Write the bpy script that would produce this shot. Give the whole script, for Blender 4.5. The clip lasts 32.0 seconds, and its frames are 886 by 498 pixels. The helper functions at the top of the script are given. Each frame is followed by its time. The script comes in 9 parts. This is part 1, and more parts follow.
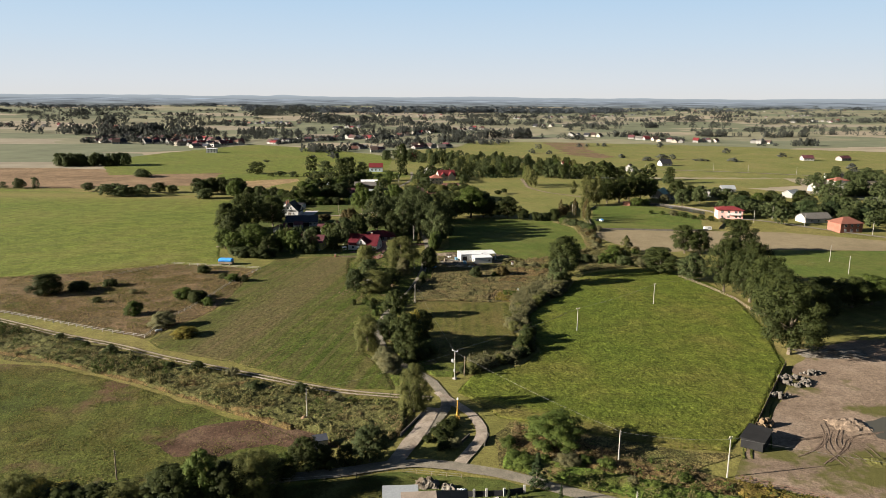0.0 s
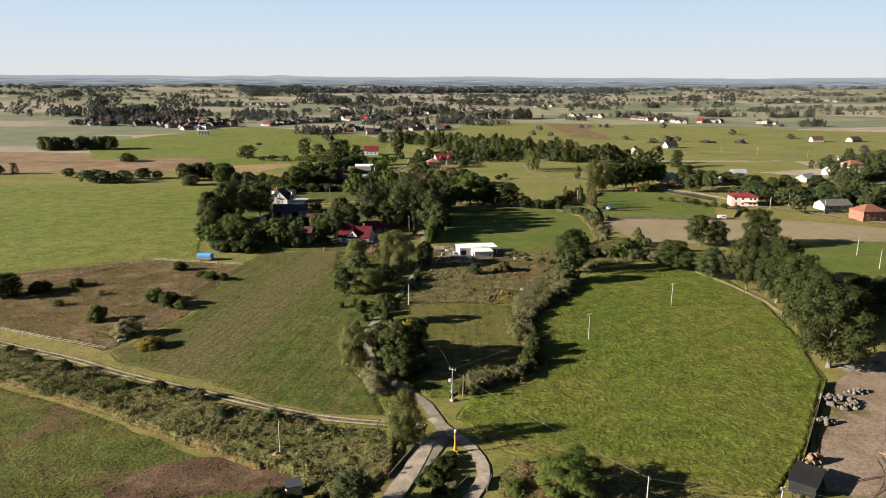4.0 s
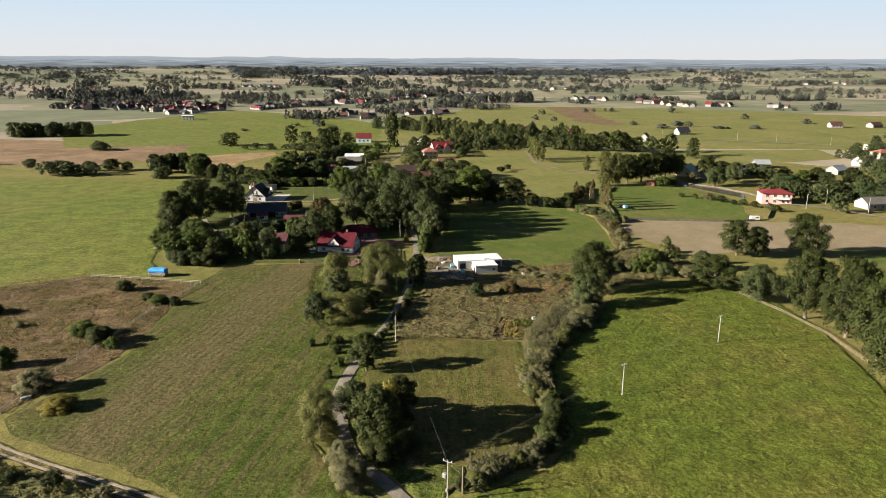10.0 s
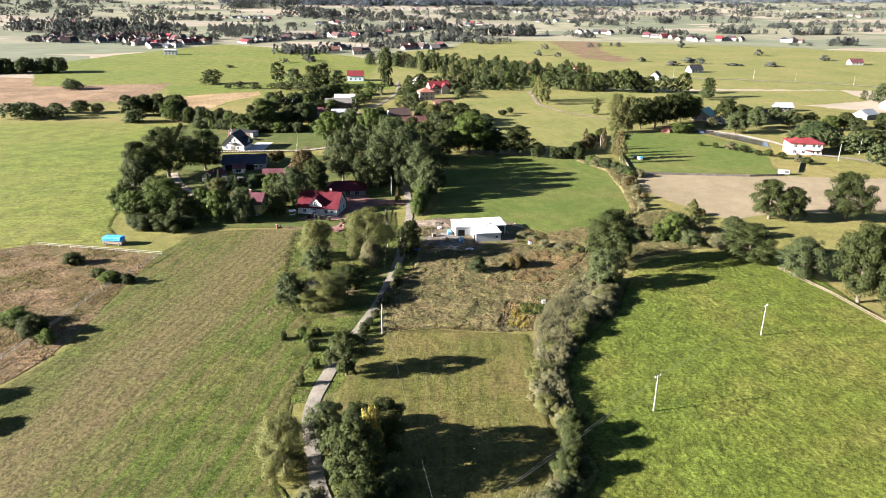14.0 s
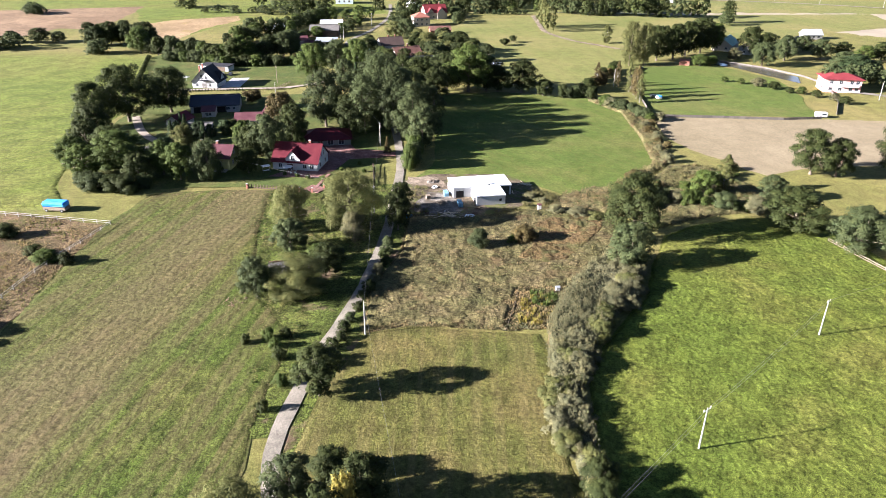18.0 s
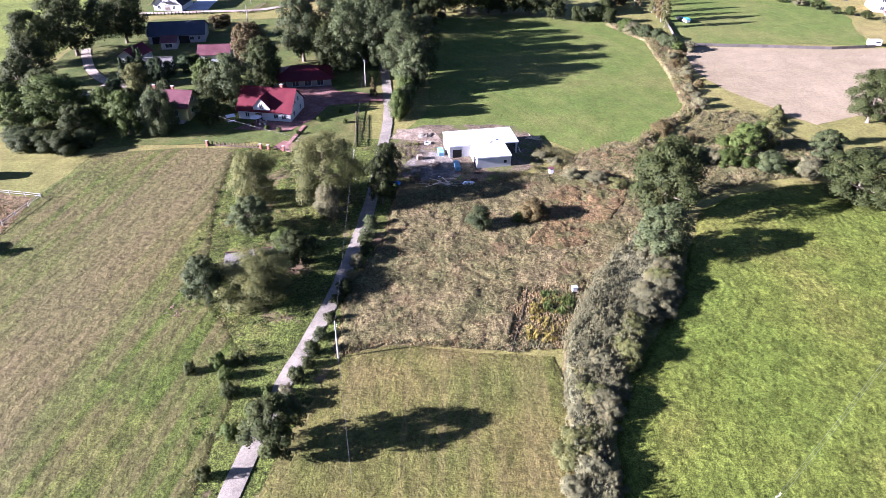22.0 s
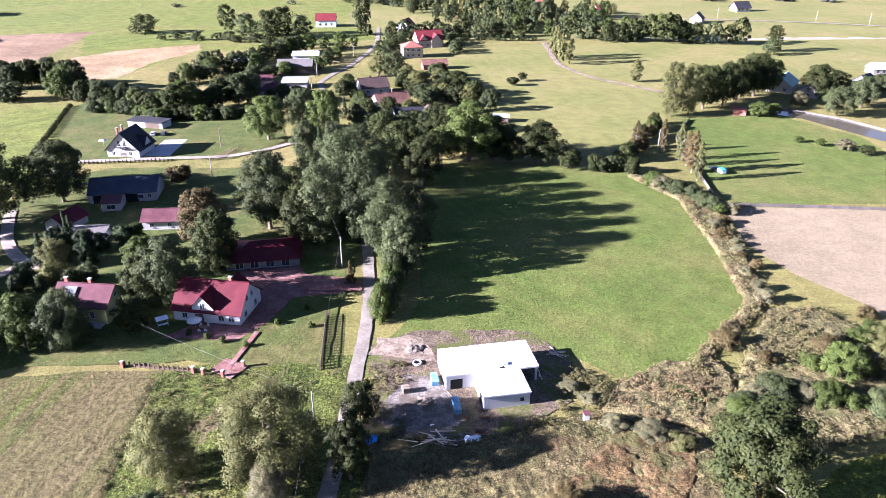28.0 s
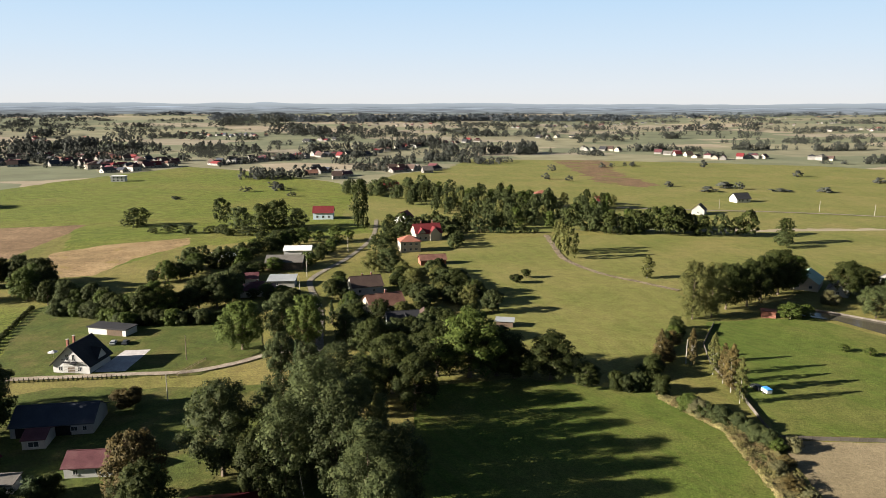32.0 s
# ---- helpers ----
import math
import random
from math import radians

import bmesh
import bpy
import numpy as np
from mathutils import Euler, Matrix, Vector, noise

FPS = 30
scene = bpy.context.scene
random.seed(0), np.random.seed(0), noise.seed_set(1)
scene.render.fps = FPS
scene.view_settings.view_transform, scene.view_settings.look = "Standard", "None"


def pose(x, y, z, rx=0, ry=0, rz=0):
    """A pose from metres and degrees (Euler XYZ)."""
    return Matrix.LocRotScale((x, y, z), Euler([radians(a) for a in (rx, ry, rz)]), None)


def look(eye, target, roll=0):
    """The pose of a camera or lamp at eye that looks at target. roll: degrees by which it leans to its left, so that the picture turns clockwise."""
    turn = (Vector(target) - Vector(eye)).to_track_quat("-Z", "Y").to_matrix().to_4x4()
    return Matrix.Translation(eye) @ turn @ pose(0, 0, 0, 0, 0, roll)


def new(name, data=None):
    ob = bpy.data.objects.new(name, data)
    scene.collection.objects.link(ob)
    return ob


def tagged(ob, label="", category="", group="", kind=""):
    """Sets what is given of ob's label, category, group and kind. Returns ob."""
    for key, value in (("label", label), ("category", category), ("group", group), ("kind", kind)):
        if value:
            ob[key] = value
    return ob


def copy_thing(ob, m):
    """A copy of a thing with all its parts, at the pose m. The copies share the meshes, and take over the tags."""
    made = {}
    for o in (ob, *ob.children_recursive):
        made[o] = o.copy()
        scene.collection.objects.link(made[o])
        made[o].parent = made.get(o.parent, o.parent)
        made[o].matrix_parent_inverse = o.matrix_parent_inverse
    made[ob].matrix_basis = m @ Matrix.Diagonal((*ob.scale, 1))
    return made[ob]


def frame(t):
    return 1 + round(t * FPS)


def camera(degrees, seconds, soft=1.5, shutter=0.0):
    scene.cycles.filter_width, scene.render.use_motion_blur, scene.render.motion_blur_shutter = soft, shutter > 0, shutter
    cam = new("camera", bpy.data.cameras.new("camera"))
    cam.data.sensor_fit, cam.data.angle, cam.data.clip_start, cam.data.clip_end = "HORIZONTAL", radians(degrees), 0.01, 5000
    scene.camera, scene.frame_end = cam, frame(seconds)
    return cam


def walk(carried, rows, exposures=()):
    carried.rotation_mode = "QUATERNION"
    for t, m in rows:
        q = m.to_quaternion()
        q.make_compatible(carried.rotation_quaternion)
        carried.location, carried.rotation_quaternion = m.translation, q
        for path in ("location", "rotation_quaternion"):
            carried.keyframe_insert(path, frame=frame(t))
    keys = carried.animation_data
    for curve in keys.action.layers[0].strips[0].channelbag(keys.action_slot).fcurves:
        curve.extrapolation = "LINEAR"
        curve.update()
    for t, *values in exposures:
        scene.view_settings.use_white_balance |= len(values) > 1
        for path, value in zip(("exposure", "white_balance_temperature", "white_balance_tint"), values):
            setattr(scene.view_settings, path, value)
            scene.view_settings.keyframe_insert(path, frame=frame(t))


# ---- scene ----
EXPO = 2.08
cam = camera(64.650, 32.0, soft=0.62)
# seconds, x, y, z, turn to the right, tilt down, lean to the right
PATH = [
    (0.0, -0.00, 0.00, 74.07, 0.000, 11.962, -0.372),
    (0.5, 0.01, 2.85, 73.98, 0.031, 14.455, -0.344),
    (1.0, 0.04, 5.74, 73.93, 0.084, 15.865, -0.330),
    (1.5, 0.12, 8.71, 73.92, 0.095, 15.864, -0.326),
    (2.0, 0.22, 11.78, 73.95, 0.072, 15.832, -0.315),
    (2.5, 0.37, 14.95, 74.03, 0.069, 15.814, -0.293),
    (3.0, 0.54, 18.23, 74.13, 0.065, 15.277, -0.259),
    (3.5, 0.72, 21.57, 74.23, 0.065, 13.615, -0.228),
    (5.5, 1.15, 36.19, 74.52, 0.137, 13.455, -0.257),
    (6.0, 1.24, 40.01, 74.49, 0.168, 13.416, -0.231),
    (6.5, 1.33, 43.87, 74.46, 0.146, 13.393, -0.202),
    (7.0, 1.44, 47.77, 74.43, 0.134, 13.375, -0.195),
    (7.5, 1.55, 51.71, 74.43, 0.150, 13.335, -0.202),
    (8.0, 1.67, 55.68, 74.47, 0.166, 13.325, -0.228),
    (8.5, 1.79, 59.67, 74.54, 0.156, 13.317, -0.244),
    (9.0, 1.90, 63.66, 74.63, 0.171, 13.299, -0.255),
    (9.5, 1.98, 67.65, 74.71, 0.174, 13.748, -0.247),
    (10.0, 2.04, 71.64, 74.81, 0.196, 14.974, -0.252),
    (10.5, 2.08, 75.67, 74.94, 0.233, 16.338, -0.293),
    (11.0, 2.13, 79.72, 75.09, 0.280, 17.714, -0.351),
    (11.5, 2.19, 83.81, 75.23, 0.338, 19.110, -0.379),
    (12.0, 2.27, 87.92, 75.36, 0.381, 19.876, -0.391),
    (12.5, 2.36, 92.02, 75.47, 0.400, 20.150, -0.415),
    (13.0, 2.46, 96.12, 75.56, 0.409, 20.155, -0.449),
    (13.5, 2.57, 100.22, 75.65, 0.426, 20.178, -0.456),
    (15.5, 3.04, 116.44, 75.76, 0.411, 20.974, -0.344),
    (16.0, 3.12, 120.43, 75.78, 0.437, 22.140, -0.325),
    (16.5, 3.18, 124.43, 75.82, 0.495, 23.702, -0.332),
    (17.0, 3.21, 128.46, 75.87, 0.584, 25.174, -0.359),
    (17.5, 3.24, 132.49, 75.94, 0.658, 26.125, -0.409),
    (18.0, 3.29, 136.52, 76.01, 0.724, 26.406, -0.461),
    (18.5, 3.38, 140.56, 76.10, 0.769, 27.130, -0.492),
    (19.0, 3.54, 144.61, 76.20, 0.799, 28.094, -0.492),
    (19.5, 3.77, 148.63, 76.29, 0.787, 29.098, -0.457),
    (20.0, 4.05, 152.65, 76.35, 0.745, 29.935, -0.392),
    (20.5, 4.39, 156.66, 76.37, 0.675, 30.851, -0.315),
    (21.0, 4.74, 160.71, 76.38, 0.661, 31.886, -0.234),
    (21.5, 5.06, 164.86, 76.41, 0.626, 32.966, -0.179),
    (22.0, 5.36, 169.11, 76.47, 0.603, 33.916, -0.181),
    (22.5, 5.60, 173.44, 76.54, 0.596, 34.296, -0.188),
    (23.0, 5.78, 177.80, 76.61, 0.615, 34.326, -0.190),
    (23.5, 5.93, 182.13, 76.66, 0.625, 34.348, -0.206),
    (24.0, 6.06, 186.41, 76.70, 0.641, 34.366, -0.245),
    (24.5, 6.18, 190.67, 76.76, 0.653, 34.392, -0.301),
    (26.5, 6.25, 207.44, 77.54, 0.808, 34.682, -0.436),
    (27.0, 6.35, 211.77, 77.62, 0.810, 33.833, -0.395),
    (27.5, 6.45, 216.17, 77.69, 0.754, 29.989, -0.339),
    (28.0, 6.59, 220.63, 77.74, 0.690, 26.039, -0.263),
    (28.5, 6.78, 225.09, 77.78, 0.634, 22.207, -0.196),
    (29.0, 7.02, 229.49, 77.82, 0.572, 18.405, -0.147),
    (29.5, 7.23, 233.81, 77.85, 0.504, 14.598, -0.088),
    (30.0, 7.42, 238.03, 77.87, 0.454, 11.597, -0.032),
    (30.5, 7.62, 242.14, 77.89, 0.459, 11.584, 0.000),
    (31.0, 7.82, 246.13, 77.91, 0.472, 11.527, 0.006),
    (31.5, 8.04, 250.00, 77.92, 0.498, 11.343, -0.039),
    (32.0, 8.26, 253.79, 77.91, 0.532, 11.483, -0.091),
]
walk(cam, [(t, pose(x, y, z, 90 - tilt, 0, -turn) @ pose(0, 0, 0, 0, 0, -lean)) for t, x, y, z, turn, tilt, lean in PATH],
     [(t, EXPO + e, k, tint) for t, e, k, tint in ((0, -0.12, 6500, 10), (1, 0.15, 6500, 11), (3.0, 0.2, 6500, 11), (3.7, -0.06, 6500, 10), (10.5, 0.0, 6500, 10), (11.5, 0.47, 6250, 12), (13, 0.9, 5950, 14), (16, 0.96, 5750, 18), (19, 1.05, 5490, 22),
                                                   (21, 1.16, 5230, 34), (23, 1.26, 5070, 39), (24.5, 1.30, 4990, 40), (26.8, 1.36, 5090, 38), (28, 1.31, 5190, 36), (28.5, 1.20, 5200, 35), (29.0, 1.02, 5270, 31), (29.6, 0.4, 6000, 13), (30.2, 0.05, 6450, 10), (32, 0.05, 6500, 10))])

# ---- sky and sun ----
SUN_AZ = math.atan2(-24.29, -5.07)      # the sun stands to the left and a little behind, low
SUN_EL = radians(18.5)
world = bpy.data.worlds.new("world")
scene.world = world
world.use_nodes = True
wn = world.node_tree
sky = wn.nodes.new("ShaderNodeTexSky")
sky.sky_type = 'NISHITA'
sky.sun_disc = False
sky.sun_elevation = SUN_EL
sky.sun_rotation = SUN_AZ
sky.air_density, sky.dust_density, sky.ozone_density = 1.0, 0.4, 1.5
wn.nodes["Background"].inputs[1].default_value = 0.017
wn.links.new(sky.outputs[0], wn.nodes["Background"].inputs[0])
sun = new("sun", bpy.data.lights.new("sun", 'SUN'))
sun.data.energy, sun.data.angle, sun.data.color = 5.0, radians(0.6), (1.0, 0.90, 0.75)
to_sun = Vector((math.sin(SUN_AZ) * math.cos(SUN_EL), math.cos(SUN_AZ) * math.cos(SUN_EL), math.sin(SUN_EL)))
sun.matrix_world = look(to_sun * 500, (0, 0, 0))


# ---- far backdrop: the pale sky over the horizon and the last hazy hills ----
# emissive rings: horizon brightness and haze are painted into their glow colours
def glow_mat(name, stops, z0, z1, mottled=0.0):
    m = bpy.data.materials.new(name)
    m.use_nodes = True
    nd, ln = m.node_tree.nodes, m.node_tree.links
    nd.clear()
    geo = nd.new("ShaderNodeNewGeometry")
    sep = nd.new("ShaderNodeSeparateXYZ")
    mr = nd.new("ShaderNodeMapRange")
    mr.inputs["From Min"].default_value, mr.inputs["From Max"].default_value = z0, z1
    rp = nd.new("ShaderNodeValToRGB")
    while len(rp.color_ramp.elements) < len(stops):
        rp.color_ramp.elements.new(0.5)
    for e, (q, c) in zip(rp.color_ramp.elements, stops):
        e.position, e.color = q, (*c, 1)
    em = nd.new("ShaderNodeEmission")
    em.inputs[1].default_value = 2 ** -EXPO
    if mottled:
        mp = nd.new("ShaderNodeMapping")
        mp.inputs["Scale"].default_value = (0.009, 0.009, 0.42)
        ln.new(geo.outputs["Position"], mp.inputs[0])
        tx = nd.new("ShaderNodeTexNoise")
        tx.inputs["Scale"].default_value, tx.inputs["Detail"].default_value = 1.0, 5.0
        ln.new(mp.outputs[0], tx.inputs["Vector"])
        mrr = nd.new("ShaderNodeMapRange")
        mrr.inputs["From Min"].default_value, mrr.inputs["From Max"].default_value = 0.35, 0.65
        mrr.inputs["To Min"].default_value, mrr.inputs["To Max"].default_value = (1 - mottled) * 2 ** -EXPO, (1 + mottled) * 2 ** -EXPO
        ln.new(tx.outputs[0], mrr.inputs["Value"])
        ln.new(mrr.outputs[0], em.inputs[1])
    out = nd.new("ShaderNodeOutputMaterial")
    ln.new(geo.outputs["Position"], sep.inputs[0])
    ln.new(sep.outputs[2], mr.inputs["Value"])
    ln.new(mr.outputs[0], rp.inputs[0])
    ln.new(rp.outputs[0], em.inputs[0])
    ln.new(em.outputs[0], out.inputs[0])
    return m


def ring_mesh(name, radius, lows, highs, material):
    n = len(highs)
    me = bpy.data.meshes.new(name)
    vs = [(radius * math.sin(i * math.tau / n), radius * math.cos(i * math.tau / n), z) for zs in (lows, highs) for i, z in enumerate(zs)]
    me.from_pydata(vs, [], [(i, (i + 1) % n, n + (i + 1) % n, n + i) for i in range(n)])
    me.materials.append(material)
    return me


SKY_GLOW = glow_mat("pale_sky", [(0.0, (0.80, 0.80, 0.79)), (0.10, (0.76, 0.81, 0.85)), (0.30, (0.64, 0.78, 0.91)), (0.55, (0.51, 0.71, 0.92)), (1.0, (0.38, 0.60, 0.90))], 76, 1350)
sky_tops = [250 + 700 * max(0.0, min(1.0, (math.cos(i * math.tau / 240) - 0.80) / 0.03)) for i in range(240)]
tagged(new("backdrop", ring_mesh("backdrop", 4985, [-20] * 240, sky_tops, SKY_GLOW)), "pale blue sky low over the horizon", "sky", kind="structure")
# haze over the hills is this glow, paler towards the top
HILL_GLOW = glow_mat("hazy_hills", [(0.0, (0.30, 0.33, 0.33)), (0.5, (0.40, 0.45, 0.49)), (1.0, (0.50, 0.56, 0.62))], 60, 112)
hill_tops = []
for i in range(1440):
    a = i * math.tau / 1440
    x = 4965 * math.sin(a)
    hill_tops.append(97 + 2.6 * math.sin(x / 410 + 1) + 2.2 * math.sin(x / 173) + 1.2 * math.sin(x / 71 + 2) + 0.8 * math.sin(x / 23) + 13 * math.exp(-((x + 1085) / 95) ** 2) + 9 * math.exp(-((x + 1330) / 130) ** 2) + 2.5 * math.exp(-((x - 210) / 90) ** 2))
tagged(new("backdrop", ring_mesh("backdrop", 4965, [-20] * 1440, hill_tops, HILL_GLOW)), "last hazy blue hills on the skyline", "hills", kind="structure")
# painted haze again; the mottling stands for tree lines and fields
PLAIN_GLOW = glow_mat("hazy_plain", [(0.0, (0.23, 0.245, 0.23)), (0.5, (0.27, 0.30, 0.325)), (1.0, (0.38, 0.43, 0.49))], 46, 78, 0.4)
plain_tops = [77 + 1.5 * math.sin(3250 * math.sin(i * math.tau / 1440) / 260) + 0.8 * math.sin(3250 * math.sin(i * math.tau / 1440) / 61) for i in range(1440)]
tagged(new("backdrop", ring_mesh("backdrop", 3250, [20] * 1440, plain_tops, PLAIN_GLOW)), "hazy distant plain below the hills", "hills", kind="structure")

# ---- materials ----
def nodes_of(name):
    m = bpy.data.materials.new(name)
    m.use_nodes = True
    return m, m.node_tree.nodes, m.node_tree.links, m.node_tree.nodes["Principled BSDF"]


def ramp(nd, stops):
    r = nd.new("ShaderNodeValToRGB")
    while len(r.color_ramp.elements) < len(stops):
        r.color_ramp.elements.new(0.5)
    for e, (p, c) in zip(r.color_ramp.elements, stops):
        e.position, e.color = p, (*c, 1)
    return r


def noise_tex(nd, ln, vec, scale, detail=4.0, rough=0.6):
    n = nd.new("ShaderNodeTexNoise")
    n.inputs["Scale"].default_value, n.inputs["Detail"].default_value, n.inputs["Roughness"].default_value = scale, detail, rough
    ln.new(vec, n.inputs["Vector"])
    return n.outputs[0]


def mixc(nd, ln, kind, fac, a, b):
    x = nd.new("ShaderNodeMix")
    x.data_type, x.blend_type = 'RGBA', kind
    for sock, v in ((x.inputs[0], fac), (x.inputs[6], a), (x.inputs[7], b)):
        if isinstance(v, (int, float)):
            sock.default_value = v
        elif isinstance(v, tuple):
            sock.default_value = (*v, 1)
        else:
            ln.new(v, sock)
    return x.outputs[2]


def field_mat(name, cols, big=0.03, fine=1.0, patchy=0.5, grain=0.55, rows=None, bump=0.6, spots=None, band=None):
    """Land cover: a large drift of colours, fine grain, and optional mowing rows (turn, spacing, strength)."""
    m, nd, ln, bsdf = nodes_of(name)
    geo = nd.new("ShaderNodeNewGeometry")
    pos = geo.outputs["Position"]
    n1 = noise_tex(nd, ln, pos, big, 5.0, 0.62)
    tone = lambda c: (c[0] * 0.63, c[1] * 0.58, c[2] * 0.585)
    cols = [tone(c) for c in cols]
    k = len(cols)
    base = ramp(nd, [(0.5 + patchy * 0.5 * (2 * i / (k - 1) - 1) * 0.5, c) for i, c in enumerate(cols)])
    ln.new(n1, base.inputs[0])
    col = base.outputs[0]
    n2 = noise_tex(nd, ln, pos, fine, 4.0, 0.7)
    g = ramp(nd, [(0.35, (1 - grain,) * 3), (0.50, (1.0,) * 3), (0.65, (1 + grain * 0.8,) * 3)])
    ln.new(n2, g.inputs[0])
    col = mixc(nd, ln, 'MULTIPLY', 1.0, col, g.outputs[0])
    n3 = noise_tex(nd, ln, pos, fine * 0.17, 3.0, 0.6)
    g3 = ramp(nd, [(0.40, (1 - grain * 0.5,) * 3), (0.60, (1 + grain * 0.4,) * 3)])
    ln.new(n3, g3.inputs[0])
    col = mixc(nd, ln, 'MULTIPLY', 1.0, col, g3.outputs[0])
    n4 = noise_tex(nd, ln, pos, fine * 3.7, 2.0, 0.6)
    g4 = ramp(nd, [(0.40, (1 - grain,) * 3), (0.60, (1 + grain * 0.8,) * 3)])
    ln.new(n4, g4.inputs[0])
    col = mixc(nd, ln, 'MULTIPLY', 1.0, col, g4.outputs[0])
    if rows:
        turn, spacing, strength, rowcol = rows
        mp = nd.new("ShaderNodeMapping")
        mp.inputs["Rotation"].default_value = (0, 0, radians(turn))
        ln.new(pos, mp.inputs[0])
        sq = nd.new("ShaderNodeVectorMath")
        sq.operation = 'MULTIPLY'
        sq.inputs[1].default_value = (1.0, 0.018, 0.0)
        ln.new(mp.outputs[0], sq.inputs[0])
        streak = noise_tex(nd, ln, sq.outputs[0], 0.55 / spacing, 3.0, 0.6)
        w = ramp(nd, [(0.44, (0, 0, 0)), (0.57, (1, 1, 1))])
        ln.new(streak, w.inputs[0])
        fade = noise_tex(nd, ln, pos, big * 1.7, 3.0)
        fr = ramp(nd, [(0.30, (strength * 0.3,) * 3), (0.62, (strength,) * 3)])
        ln.new(fade, fr.inputs[0])
        mul = nd.new("ShaderNodeMath")
        mul.operation = 'MULTIPLY'
        ln.new(w.outputs[0], mul.inputs[0])
        ln.new(fr.outputs[0], mul.inputs[1])
        row = mixc(nd, ln, 'MULTIPLY', 1.0, g.outputs[0], tone(rowcol))
        col = mixc(nd, ln, 'MIX', mul.outputs[0], col, row)
    if band:
        (bx, by), turn, half, bcol = band
        mb = nd.new("ShaderNodeMapping")
        mb.vector_type = 'TEXTURE'
        mb.inputs["Location"].default_value = (bx, by, 0)
        mb.inputs["Rotation"].default_value = (0, 0, radians(turn))
        ln.new(pos, mb.inputs[0])
        sx = nd.new("ShaderNodeSeparateXYZ")
        ln.new(mb.outputs[0], sx.inputs[0])
        ab = nd.new("ShaderNodeMath")
        ab.operation = 'ABSOLUTE'
        ln.new(sx.outputs[0], ab.inputs[0])
        wob = nd.new("ShaderNodeMath")
        wob.operation = 'MULTIPLY_ADD'
        wob.inputs[1].default_value = half * 2.4
        ln.new(n1, wob.inputs[0])
        ln.new(ab.outputs[0], wob.inputs[2])
        br = nd.new("ShaderNodeMapRange")
        br.inputs["From Min"].default_value, br.inputs["From Max"].default_value = half * 2.7, half * 1.5
        br.inputs["To Max"].default_value = 0.62
        ln.new(wob.outputs[0], br.inputs["Value"])
        brow = mixc(nd, ln, 'MULTIPLY', 1.0, g.outputs[0], tone(bcol))
        col = mixc(nd, ln, 'MIX', br.outputs[0], col, brow)
    if spots:
        scol, sscale, lo, hi = spots
        sn = noise_tex(nd, ln, pos, sscale, 5.0, 0.65)
        sr = ramp(nd, [(lo, (0, 0, 0)), (hi, (1, 1, 1))])
        ln.new(sn, sr.inputs[0])
        col = mixc(nd, ln, 'MIX', sr.outputs[0], col, tone(scol))
    ln.new(col, bsdf.inputs["Base Color"])
    bsdf.inputs["Roughness"].default_value = 0.95
    bsdf.inputs["Specular IOR Level"].default_value = 0.1
    if bump:
        b = nd.new("ShaderNodeBump")
        b.inputs["Strength"].default_value, b.inputs["Distance"].default_value = bump, 0.5
        ln.new(n2, b.inputs["Height"])
        ln.new(b.outputs[0], bsdf.inputs["Normal"])
    return m


